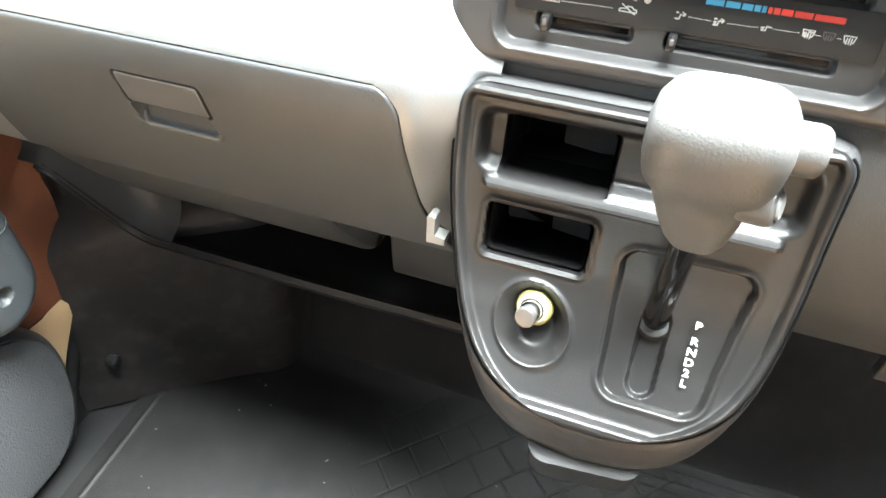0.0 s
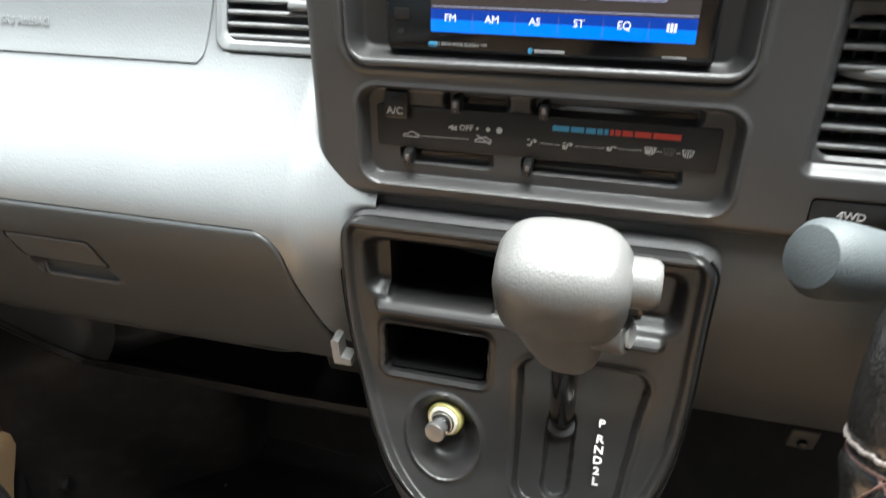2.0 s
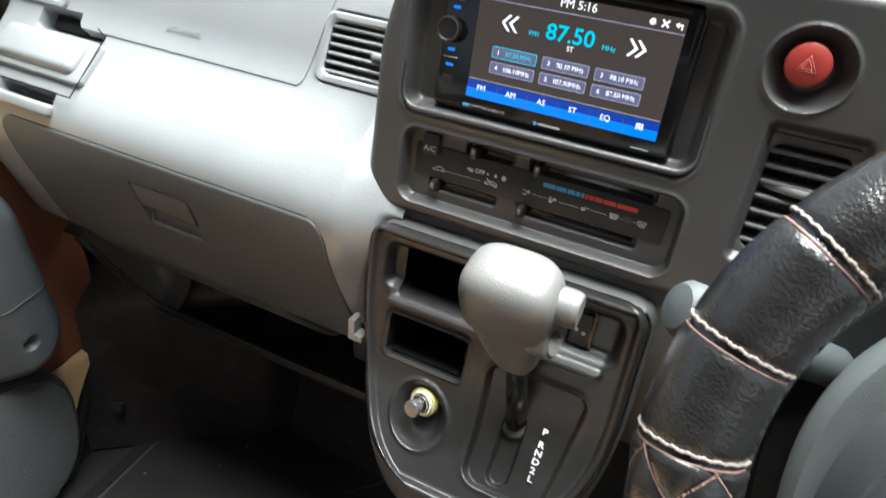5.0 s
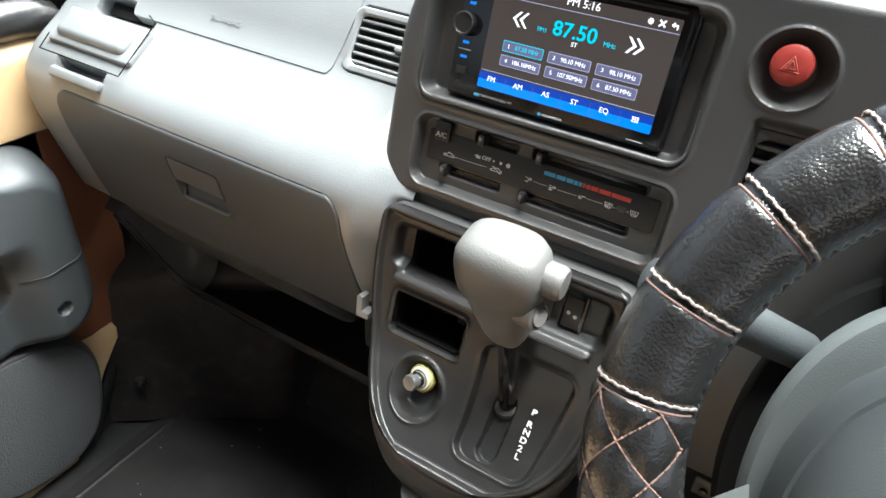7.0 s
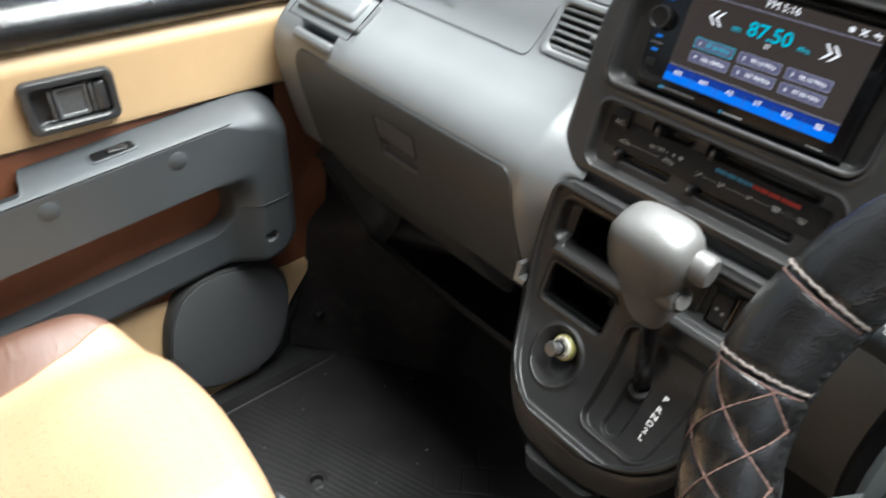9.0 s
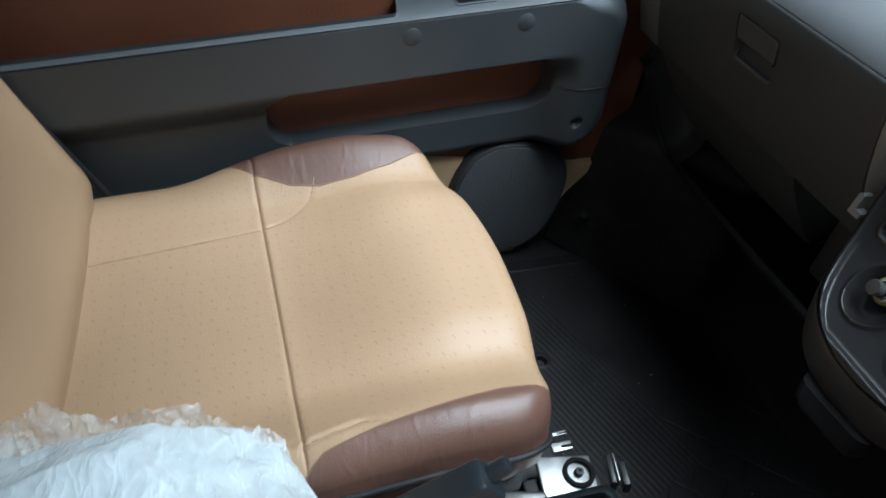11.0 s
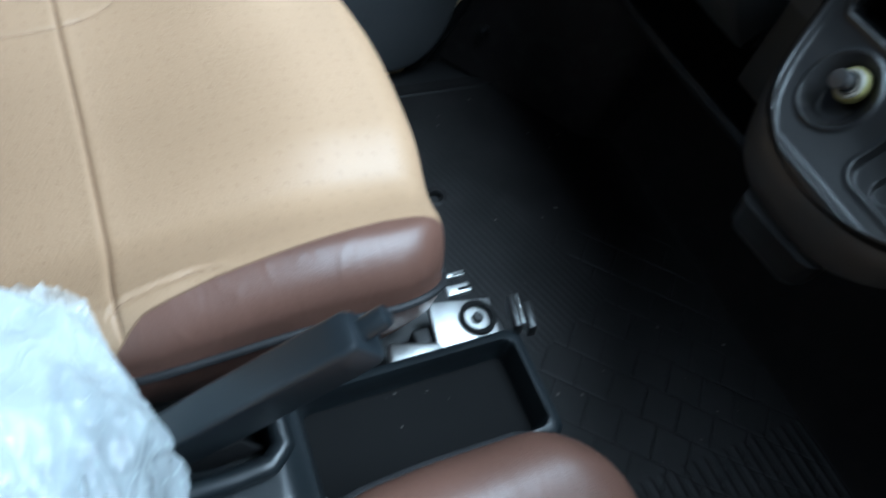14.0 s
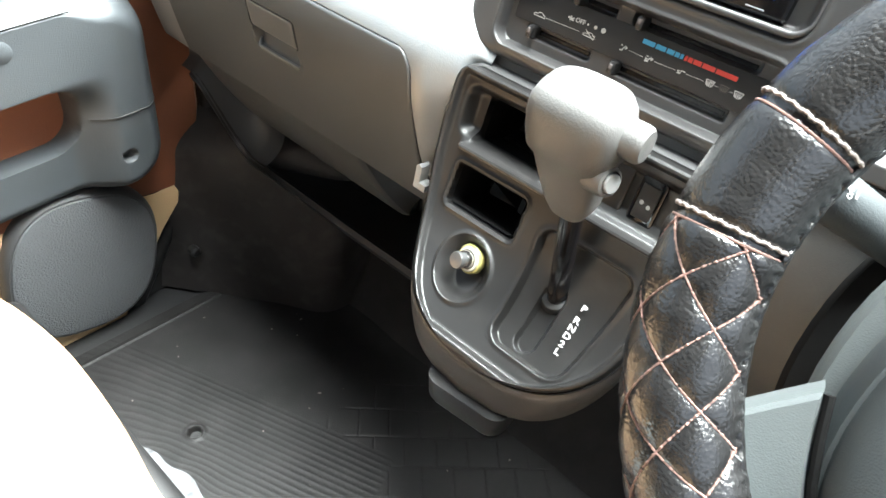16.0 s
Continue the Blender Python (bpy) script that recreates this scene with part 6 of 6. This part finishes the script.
    rows = [[Vector((cx + x, bow(x, y), zt(x, y))) for x, y in edge], [Vector((cx + x * 1.012, bow(x, y) + (0.003 if y > 0.3 else 0), zt(x, y) - 0.02)) for x, y in edge], [Vector((cx + x * 1.005, bow(x, y), zt(x, y) - 0.05)) for x, y in edge], [Vector((cx + x * 0.93, bow(x, y) - (0.02 if y > 0.25 else 0), 0.175)) for x, y in edge]]
    part("valance", rings(rows, False, True), BROWN, st, "brown lower side of the cushion")
    part("piping", tube([(cx + x * 1.012, bow(x, y) + (0.003 if y > 0.3 else 0), zt(x, y) - 0.012) for x, y in edge], 0.0038, 8), PIPING, st, "black piping")
    # backrest
    bk = []
    for t in np.linspace(0, 1, 34):
        z = 0.26 + 0.56 * t
        y = -0.155 - 0.15 * t - 0.02 * math.sin(t * math.pi)
        w = 0.245 - 0.05 * t ** 2
        taper = math.sqrt(max(0.02, 1 - max(0, (t - 0.86) / 0.14) ** 2)) * min(1, 0.6 + t * 4)
        ring = []
        for k in range(60):
            a = 2 * math.pi * k / 60
            c, s_ = math.cos(a), math.sin(a)
            bol = 0.03 * max(0, abs(c) - 0.55) / 0.45
            ring.append((cx + w * math.copysign(abs(c) ** 0.55, c) * (0.9 + 0.1 * taper), y - 0.07 + (0.075 + bol) * taper * math.copysign(abs(s_) ** 0.5, s_), z))
        bk.append(ring)
    part("backrest", rings(bk), TAN_PLAIN, st, "tan leatherette backrest")
    for sg in (-1, 1):
        part("back_piping", tube([(cx + sg * (0.243 - 0.05 * t ** 2), -0.165 - 0.15 * t - 0.02 * math.sin(t * math.pi), 0.27 + 0.5 * t) for t in np.linspace(0, 1, 20)], 0.004, 8), PIPING, st)
    part("base", rbox(Matrix.Translation((cx, 0.05, 0.187)), 0.42, 0.46, 0.03, 0.005), BLACK_DARK, st)
    return st


seat(-0.012, "tan and brown leatherette passenger seat", "left")
seat(0.662, "tan and brown leatherette driver's seat", "right")
tagged(part("seat_platform", rbox(Matrix.Translation((-0.01, 0.05, 0.085)), 0.54, 0.62, 0.17, 0.02), BLACK_DARK), "black steel seat platform", "seat platform", kind="structure")
tagged(part("seat_platform", rbox(Matrix.Translation((0.67, 0.05, 0.085)), 0.54, 0.62, 0.17, 0.02), BLACK_DARK), "black steel seat platform", "seat platform", kind="structure")
tagged(part("tunnel", rbox(Matrix.Translation((0.33, 0.03, 0.08)), 0.18, 0.66, 0.16, 0.02), BLACK_DARK), "black cover between the seats", "floor tunnel", kind="structure")

# seat rail with its bracket and bolt
rail = thing("seat_rail", (0.25, 0.33, 0.17), "zinc-plated seat rail bracket with a bolt", "seat rail")
part("bracket", rbox(Matrix.Translation((0.25, 0.336, 0.195)) @ pose(0, 0, 0, -4, 0, -8), 0.05, 0.066, 0.006, 0.002), STEEL, rail)
for x, w in ((0.213, 0.012), (0.196, 0.006)):
    part("slotted_edge", rbox(Matrix.Translation((x, 0.345, 0.195)), w, 0.026, 0.005, 0.0015), STEEL, rail)
    part("slot", rbox(Matrix.Translation((x + 0.001, 0.352, 0.198)), w * 0.25, 0.016, 0.001, 0.0004), PIT, rail)
part("tongue", rbox(Matrix.Translation((0.272, 0.275, 0.205)) @ pose(0, 0, 0, 0, 0, -15), 0.022, 0.05, 0.012, 0.004), STEEL, rail)
part("washer", lathe(Matrix.Translation((0.25, 0.35, 0.199)), [(0.0185, -0.004), (0.0185, 0.003), (0.0135, 0.003), (0.0135, 0.0)], 28, True, False), PIT, rail, "black ring round the bolt")
part("bolt", lathe(Matrix.Translation((0.25, 0.35, 0.2)), [(0.0055, -0.003), (0.0055, 0.003), (0.0045, 0.004), (0.002, 0.004), (0.002, 0.002)], 6), BLACK_DARK, rail, "dark bolt")
part("clip", rbox(Matrix.Translation((0.256, 0.388, 0.196)) @ pose(0, 0, 0, 10, 0, -12), 0.036, 0.008, 0.02, 0.002), BLACK, rail)
part("clip", rbox(Matrix.Translation((0.262, 0.404, 0.19)) @ pose(0, 0, 0, 10, 0, -12), 0.03, 0.009, 0.02, 0.002), BLACK, rail)
part("clip_edge", rbox(Matrix.Translation((0.256, 0.3935, 0.2)) @ pose(0, 0, 0, 10, 0, -12), 0.034, 0.002, 0.014, 0.0006), STEEL, rail)
part("rail_leg", rbox(Matrix.Translation((0.255, 0.33, 0.18)), 0.03, 0.09, 0.02, 0.003), BLACK_DARK, rail)
# ---- handbrake and tray between the seats ----
tray_t = thing("console_tray", (0.333, 0.2, 0.16), "black plastic tray between the seats", "tray")


def tray_sheet():
    xs, ys = np.linspace(0.279, 0.388, 70), np.linspace(-0.25, 0.372, 190)
    X, Y = np.meshgrid(xs, ys, indexing="ij")
    d = rr(X, Y, 0.3335, 0.061, 0.0545, 0.311, 0.016)
    Z = 0.231 - 0.02 * (1 - np.sqrt(1 - (1 - np.clip(-d / 0.02, 0, 1)) ** 2)) * 0.5
    Z -= np.where(d > -1e-5, 0.06, 0)
    well = rr(X, Y, 0.3335, 0.258, 0.0435, 0.1, 0.012)
    Z -= 0.032 * sstep(-well / 0.006)
    hump = sstep((0.163 - Y) / 0.03)
    Z += 0.018 * hump * sstep(-d / 0.02)
    boot = rr(X, Y, 0.322, 0.055, 0.024, 0.078, 0.012)
    Z -= 0.03 * sstep(-boot / 0.006)
    return grid_mesh(np.stack([X, Y, Z], -1))


part("moulding", tray_sheet(), INKY, tray_t)
part("floor_liner", pill(Matrix.Translation((0.3335, 0.258, 0.1985)), 0.084, 0.196, 0.002, 0.011, 0.0006), PIT, tray_t, "matt near-black sheet on the tray floor")
tagged(part("crumbs", crumbs(20, 9, (0.298, 0.369, 0.17, 0.35), 0.2002, 0.0006), GRIT), "pale crumbs on the floor of the tray", "crumbs", kind="stuff")
collar = [(0.299, -0.02), (0.298, 0.10), (0.301, 0.128), (0.312, 0.140), (0.333, 0.140), (0.344, 0.128), (0.346, 0.10), (0.345, -0.02)]
ring_ = []
for k in range(len(collar) - 1):
    for t in np.linspace(0, 1, 6)[:-1]:
        ring_.append((collar[k][0] * (1 - t) + collar[k + 1][0] * t, collar[k][1] * (1 - t) + collar[k + 1][1] * t, 0.256))
part("boot_collar", tube(ring_, 0.0085, 12), INKY, tray_t, "rounded collar round the lever's slot")
brake = thing("handbrake", (0.305, 0.02, 0.22), "black plastic handbrake lever, pulled up", "handbrake")
H0, H1 = Vector((0.306, -0.02, 0.205)), Vector((0.3235, 0.197, 0.383))
hax = (H1 - H0).normalized()
hm2 = basis(H0, hax, Vector((0, 0, 1)).cross(hax))
L_ = (H1 - H0).length
rs = []
for t, w, h in ((0, 0.011, 0.013), (0.25, 0.012, 0.015), (0.3, 0.0145, 0.0195), (0.6, 0.0155, 0.0205), (0.93, 0.015, 0.019), (0.985, 0.0148, 0.0185), (1.0, 0.013, 0.0165)):
    rs.append([hm2 @ Vector((t * L_, x, y)) for x, y in outline(w, h, 0.0048, 4)])
part("grip", rings(rs), GRIP, brake, "black grained grip")
part("button", lathe(basis(H1 + Vector((-0.003, 0, 0.003)), Vector((1, 0, 0)), hax.cross(Vector((1, 0, 0)))), [(0.0078, -0.004), (0.0078, 0.014), (0.0068, 0.0168), (0, 0.0175)], 24), GRIP, brake, "round push button")
for dx in (-0.012, 0.014):
    part("boot_flap", rbox(Matrix.Translation((0.306 + dx, 0.09, 0.235)) @ pose(0, 0, 0, 30, 0, -8), 0.003, 0.07, 0.03, 0.001), BLACK_DARK, brake)

# belt buckle
bk_ = thing("belt_buckle", (0.39, 0.05, 0.2), "black seat belt buckle with a red release button", "belt buckle")
part("body", rbox(Matrix.Translation((0.390, 0.051, 0.249)) @ pose(0, 0, 0, 15, 20, 10), 0.03, 0.024, 0.06, 0.006), GLOSS, bk_)
part("release_button", rbox(Matrix.Translation((0.400, 0.045, 0.280)) @ pose(0, 0, 0, 15, 20, 10), 0.024, 0.018, 0.008, 0.003), RED, bk_)

# ---- clear plastic bag between the seats ----
def bag_material(name, lo, hi):
    """Thin creased film: part clear, part milky, with sharp glints along the creases."""
    m = bpy.data.materials.new(name)
    m.use_nodes = True
    nt = m.node_tree
    b = nt.nodes["Principled BSDF"]
    # the slight blue puts the sky's reflection into the film's colour
    b.inputs["Base Color"].default_value = (0.90, 0.972, 0.99, 1)
    b.inputs["Roughness"].default_value = 0.13
    b.inputs["Specular IOR Level"].default_value = 1.0
    tr, mx, tl, m2 = nt.nodes.new("ShaderNodeBsdfTransparent"), nt.nodes.new("ShaderNodeMixShader"), nt.nodes.new("ShaderNodeBsdfTranslucent"), nt.nodes.new("ShaderNodeMixShader")
    # same sky-blue cast as the base colour
    tl.inputs[0].default_value = (0.90, 0.972, 0.99, 1)
    m2.inputs[0].default_value = 0.38
    nt.links.new(b.outputs[0], m2.inputs[1])
    nt.links.new(tl.outputs[0], m2.inputs[2])
    co, n = nt.nodes.new("ShaderNodeTexCoord"), nt.nodes.new("ShaderNodeTexNoise")
    n.inputs["Scale"].default_value, n.inputs["Detail"].default_value, n.inputs["Distortion"].default_value = 9, 5, 0.6
    r = nt.nodes.new("ShaderNodeMapRange")
    r.inputs["From Min"].default_value, r.inputs["From Max"].default_value = 0.35, 0.65
    r.inputs["To Min"].default_value, r.inputs["To Max"].default_value = lo, hi
    nt.links.new(co.outputs["Object"], n.inputs["Vector"])
    nt.links.new(n.outputs["Fac"], r.inputs["Value"])
    # film lies in facets between creases, each more or less doubled up
    nd, av = nt.nodes.new("ShaderNodeTexNoise"), nt.nodes.new("ShaderNodeMixRGB")
    nd.inputs["Scale"].default_value, nd.inputs["Detail"].default_value = 14, 4
    av.blend_type, av.inputs[0].default_value = "ADD", 0.06
    nt.links.new(co.outputs["Object"], nd.inputs["Vector"])
    nt.links.new(co.outputs["Object"], av.inputs[1])
    nt.links.new(nd.outputs["Color"], av.inputs[2])
    total = r.outputs[0]
    for scale, amount, turn in ((7, 0.12, 0.7), (34, 0.07, -0.5)):
        vo, st, sub, ad = (nt.nodes.new("ShaderNode" + k) for k in ("TexVoronoi", "Mapping", "MapRange", "Math"))
        vo.feature = "SMOOTH_F1"
        vo.inputs["Scale"].default_value, vo.inputs["Smoothness"].default_value = scale, 0.3
        st.inputs["Rotation"].default_value, st.inputs["Scale"].default_value = (0.4, 0.3, turn), (1.0, 3.4, 1.8)
        nt.links.new(av.outputs[0], st.inputs["Vector"])
        nt.links.new(st.outputs[0], vo.inputs["Vector"])
        sub.inputs["To Min"].default_value, sub.inputs["To Max"].default_value = -amount / 2, amount / 2
        nt.links.new(vo.outputs["Color"], sub.inputs["Value"])
        ad.operation, ad.use_clamp = "ADD", True
        nt.links.new(total, ad.inputs[0])
        nt.links.new(sub.outputs[0], ad.inputs[1])
        total = ad.outputs[0]
    # a single, clearer layer towards the driver's side
    sx, gr, ad = nt.nodes.new("ShaderNodeVectorMath"), nt.nodes.new("ShaderNodeMapRange"), nt.nodes.new("ShaderNodeMath")
    sx.operation = "DOT_PRODUCT"
    sx.inputs[1].default_value = (0.75, 0.66, 0.0)
    nt.links.new(av.outputs[0], sx.inputs[0])
    gr.inputs["From Min"].default_value, gr.inputs["From Max"].default_value = 0.275, 0.365
    gr.inputs["To Min"].default_value, gr.inputs["To Max"].default_value = 0.0, -0.46
    nt.links.new(sx.outputs["Value"], gr.inputs["Value"])
    ad.operation, ad.use_clamp = "ADD", True
    nt.links.new(total, ad.inputs[0])
    nt.links.new(gr.outputs[0], ad.inputs[1])
    nt.links.new(ad.outputs[0], mx.inputs[0])
    nt.links.new(tr.outputs[0], mx.inputs[1])
    nt.links.new(m2.outputs[0], mx.inputs[2])
    nt.links.new(mx.outputs[0], nt.nodes["Material Output"].inputs[0])
    last = None
    for kind, scale, strength, dist in (("RIDGED_MULTIFRACTAL", 8, 0.18, 0.010), ("RIDGED_MULTIFRACTAL", 34, 0.32, 0.003)):
        n2, bump = nt.nodes.new("ShaderNodeTexNoise"), nt.nodes.new("ShaderNodeBump")
        n2.noise_type = kind
        n2.inputs["Offset"].default_value = 1.0
        n2.inputs["Scale"].default_value, n2.inputs["Detail"].default_value, n2.inputs["Distortion"].default_value = scale, 2, 0.8
        mp = nt.nodes.new("ShaderNodeMapping")             # folds run long and straight
        mp.inputs["Rotation"].default_value, mp.inputs["Scale"].default_value = (0.3, 0.5, scale * 0.1), (0.8, 2.4, 1.4)
        nt.links.new(co.outputs["Object"], mp.inputs["Vector"])
        nt.links.new(mp.outputs[0], n2.inputs["Vector"])
        # where the film is folded double it turns whiter
        wh, sm_ = nt.nodes.new("ShaderNodeMapRange"), nt.nodes.new("ShaderNodeMath")
        wh.inputs["From Min"].default_value, wh.inputs["From Max"].default_value, wh.inputs["To Max"].default_value = 1.25, 1.7, 0.14
        nt.links.new(n2.outputs["Fac"], wh.inputs["Value"])
        sm_.operation, sm_.use_clamp = "ADD", True
        nt.links.new(mx.inputs[0].links[0].from_socket, sm_.inputs[0])
        nt.links.new(wh.outputs[0], sm_.inputs[1])
        nt.links.new(sm_.outputs[0], mx.inputs[0])
        bump.inputs["Strength"].default_value, bump.inputs["Distance"].default_value = strength, dist
        nt.links.new(n2.outputs["Fac"], bump.inputs["Height"])
        if last:
            nt.links.new(last.outputs[0], bump.inputs["Normal"])
        last = bump
    # flat facets that meet in straight creases
    for scale, strength, dist in ((15, 0.3, 0.012), (42, 0.28, 0.004)):
        fa, fm, bump = nt.nodes.new("ShaderNodeTexVoronoi"), nt.nodes.new("ShaderNodeMapping"), nt.nodes.new("ShaderNodeBump")
        fa.inputs["Scale"].default_value = scale
        fm.inputs["Rotation"].default_value, fm.inputs["Scale"].default_value = (0.2, 0.4, 0.9 - scale * 0.03), (0.55, 1.9, 1.2)
        nt.links.new(av.outputs[0], fm.inputs["Vector"])
        nt.links.new(fm.outputs[0], fa.inputs["Vector"])
        bump.inputs["Strength"].default_value, bump.inputs["Distance"].default_value = strength, dist
        nt.links.new(fa.outputs["Distance"], bump.inputs["Height"])
        nt.links.new(last.outputs[0], bump.inputs["Normal"])
        last = bump
    nt.links.new(last.outputs[0], b.inputs["Normal"])
    return m


def bag(c, rad, seed, sharp=1.0, level=6):
    """A loose pouch whose film is pulled into flat facets between creases."""
    bm = bmesh.new()
    bmesh.ops.create_icosphere(bm, subdivisions=level, radius=1)
    rnd = random.Random(int(seed * 10))
    cuts = []
    for _ in range(60):
        d = Vector((rnd.gauss(0, 1), rnd.gauss(0, 1), rnd.gauss(0, 1))).normalized()
        cuts.append((d, rnd.uniform(0.9, 1.0)))
    pulls = [(Vector((rnd.gauss(0, 1), rnd.gauss(0, 1), rnd.gauss(0, 1))).normalized(), rnd.uniform(0.4, 1.4)) for _ in range(22)]
    for v in bm.verts:
        p = v.co.normalized()
        o = Vector((seed, seed * 1.7, -seed))
        k = 1.02
        for d, r in cuts:                      # flat facets meet in sharp folds
            q = p.dot(d)
            if q > 0.3:
                k = min(k, r / q)
        fold = abs(noise.noise(Vector((p.x * 2.2, p.y * 3.6, p.z * 3.0)) + o))
        fine = abs(noise.noise(Vector((p.x * 6, p.y * 10, p.z * 8)) + o * 2))
        k += 0.09 * sharp * (0.22 - fold) + 0.014 * sharp * (0.2 - fine)
        if level > 6:
            k += 0.006 * (0.25 - abs(noise.noise(Vector((p.x * 15, p.y * 27, p.z * 20)) + o * 3)))
        for d, r in pulls:                     # long straight creases
            k -= 0.05 * sharp * r * math.exp(-abs(p.dot(d)) * 26) * max(0, noise.noise(p * 1.6 + d * 9) + 0.25)
        v.co = Vector((c[0] + rad[0] * p.x * k, c[1] + rad[1] * p.y * k, max(c[2] + rad[2] * p.z * k, 0.235 if p.z < 0 else -1)))
    return bm


FILM, EDGE = bag_material("thin_clear_plastic", 0.5, 0.8), bag_material("single_clear_film", 0.2, 0.5)
bg = thing("plastic_bag", (0.34, -0.1, 0.235), "crumpled clear plastic bag lying between the seats", "plastic bag")
part("body", bag((0.345, -0.105, 0.335), (0.15, 0.19, 0.115), 1.3, 0.6, 7), FILM, bg)


def frill(ys, tops, x0, x1, seed):
    """The bag's gathered mouth: a flattened ruffle standing on the body, its torn edge rising and falling along y."""
    us, vs = np.linspace(0, 2 * math.pi, 420), np.linspace(0, 1, 36)
    P = np.zeros((420, 36, 3))
    yc, ry = (ys[0] + ys[-1]) / 2, (ys[-1] - ys[0]) / 2
    for i, u in enumerate(us):
        cu, su = math.cos(u), math.sin(u)
        y = yc + ry * cu
        back = 0.5 + 0.5 * su
        top = float(np.interp(y, ys, tops)) - 0.022 * back * (0.6 + noise.noise(Vector((y * 30, seed, 1)))) + 0.006 * noise.noise(Vector((y * 90, seed, su)))
        for j, v in enumerate(vs):
            z = 0.30 + (top - 0.30) * v
            q = Vector((y * 22 + seed, z * 9, su * 0.7))
            big = noise.noise(q)
            pleat = abs(noise.noise(Vector((y * 60 + 3 * noise.noise(q), z * 14, su + seed))))
            fine = abs(noise.noise(Vector((y * 150, z * 110, su * 2 + seed))))
            x = x0 + (x1 - x0) * v + 0.045 * back * (1 - 0.55 * v) + v * (0.016 * big + 0.016 * (0.25 - pleat) + 0.007 * (0.25 - fine))
            P[i, j] = (x, y + 0.010 * v * noise.noise(q * 1.7), z + 0.004 * (0.25 - fine) * v)
    return grid_mesh(P)


part("gathered_mouth", frill([-0.215, -0.175, -0.150, -0.135, -0.115, -0.095, -0.075, -0.045, -0.015, 0.015, 0.035], [0.36, 0.405, 0.415, 0.39, 0.372, 0.378, 0.398, 0.39, 0.372, 0.35, 0.335], 0.225, 0.2, 4.1), EDGE, bg, "thin gathered mouth of the bag")
part("torn_corner", frill([0.012, 0.022, 0.03, 0.038, 0.046], [0.325, 0.336, 0.338, 0.334, 0.322], 0.25, 0.222, 9.3), EDGE, bg)
part("inner_bag", bag((0.326, -0.125, 0.335), (0.128, 0.152, 0.099), 7.7, 0.8), bag_material("folded_film", 0.4, 0.7), bg, "pale folded wrapping inside")

# ---- outside, seen through the glass ----
wip = thing("wiper", (0.5, 1.08, 0.8), "black windscreen wiper at rest below the glass", "wiper")
part("arm", tube([(0.0, 1.03, 0.774), (0.45, 1.032, 0.781), (0.95, 1.03, 0.776)], 0.004, 8), BLACK_DARK, wip)
for x0, x1, h in ((0.16, 0.345, 0.007), (0.395, 0.475, 0.008), (0.505, 0.53, 0.006), (0.56, 0.70, 0.006)):
    part("blade", tube([(x0 + (x1 - x0) * t, 1.034, 0.783 + 0.5 * h * t) for t in np.linspace(0, 1, 9)], [0.0012 + 0.5 * h * t for t in np.linspace(0, 1, 9)], 8), BLACK_DARK, wip, "rubber wiper blade")
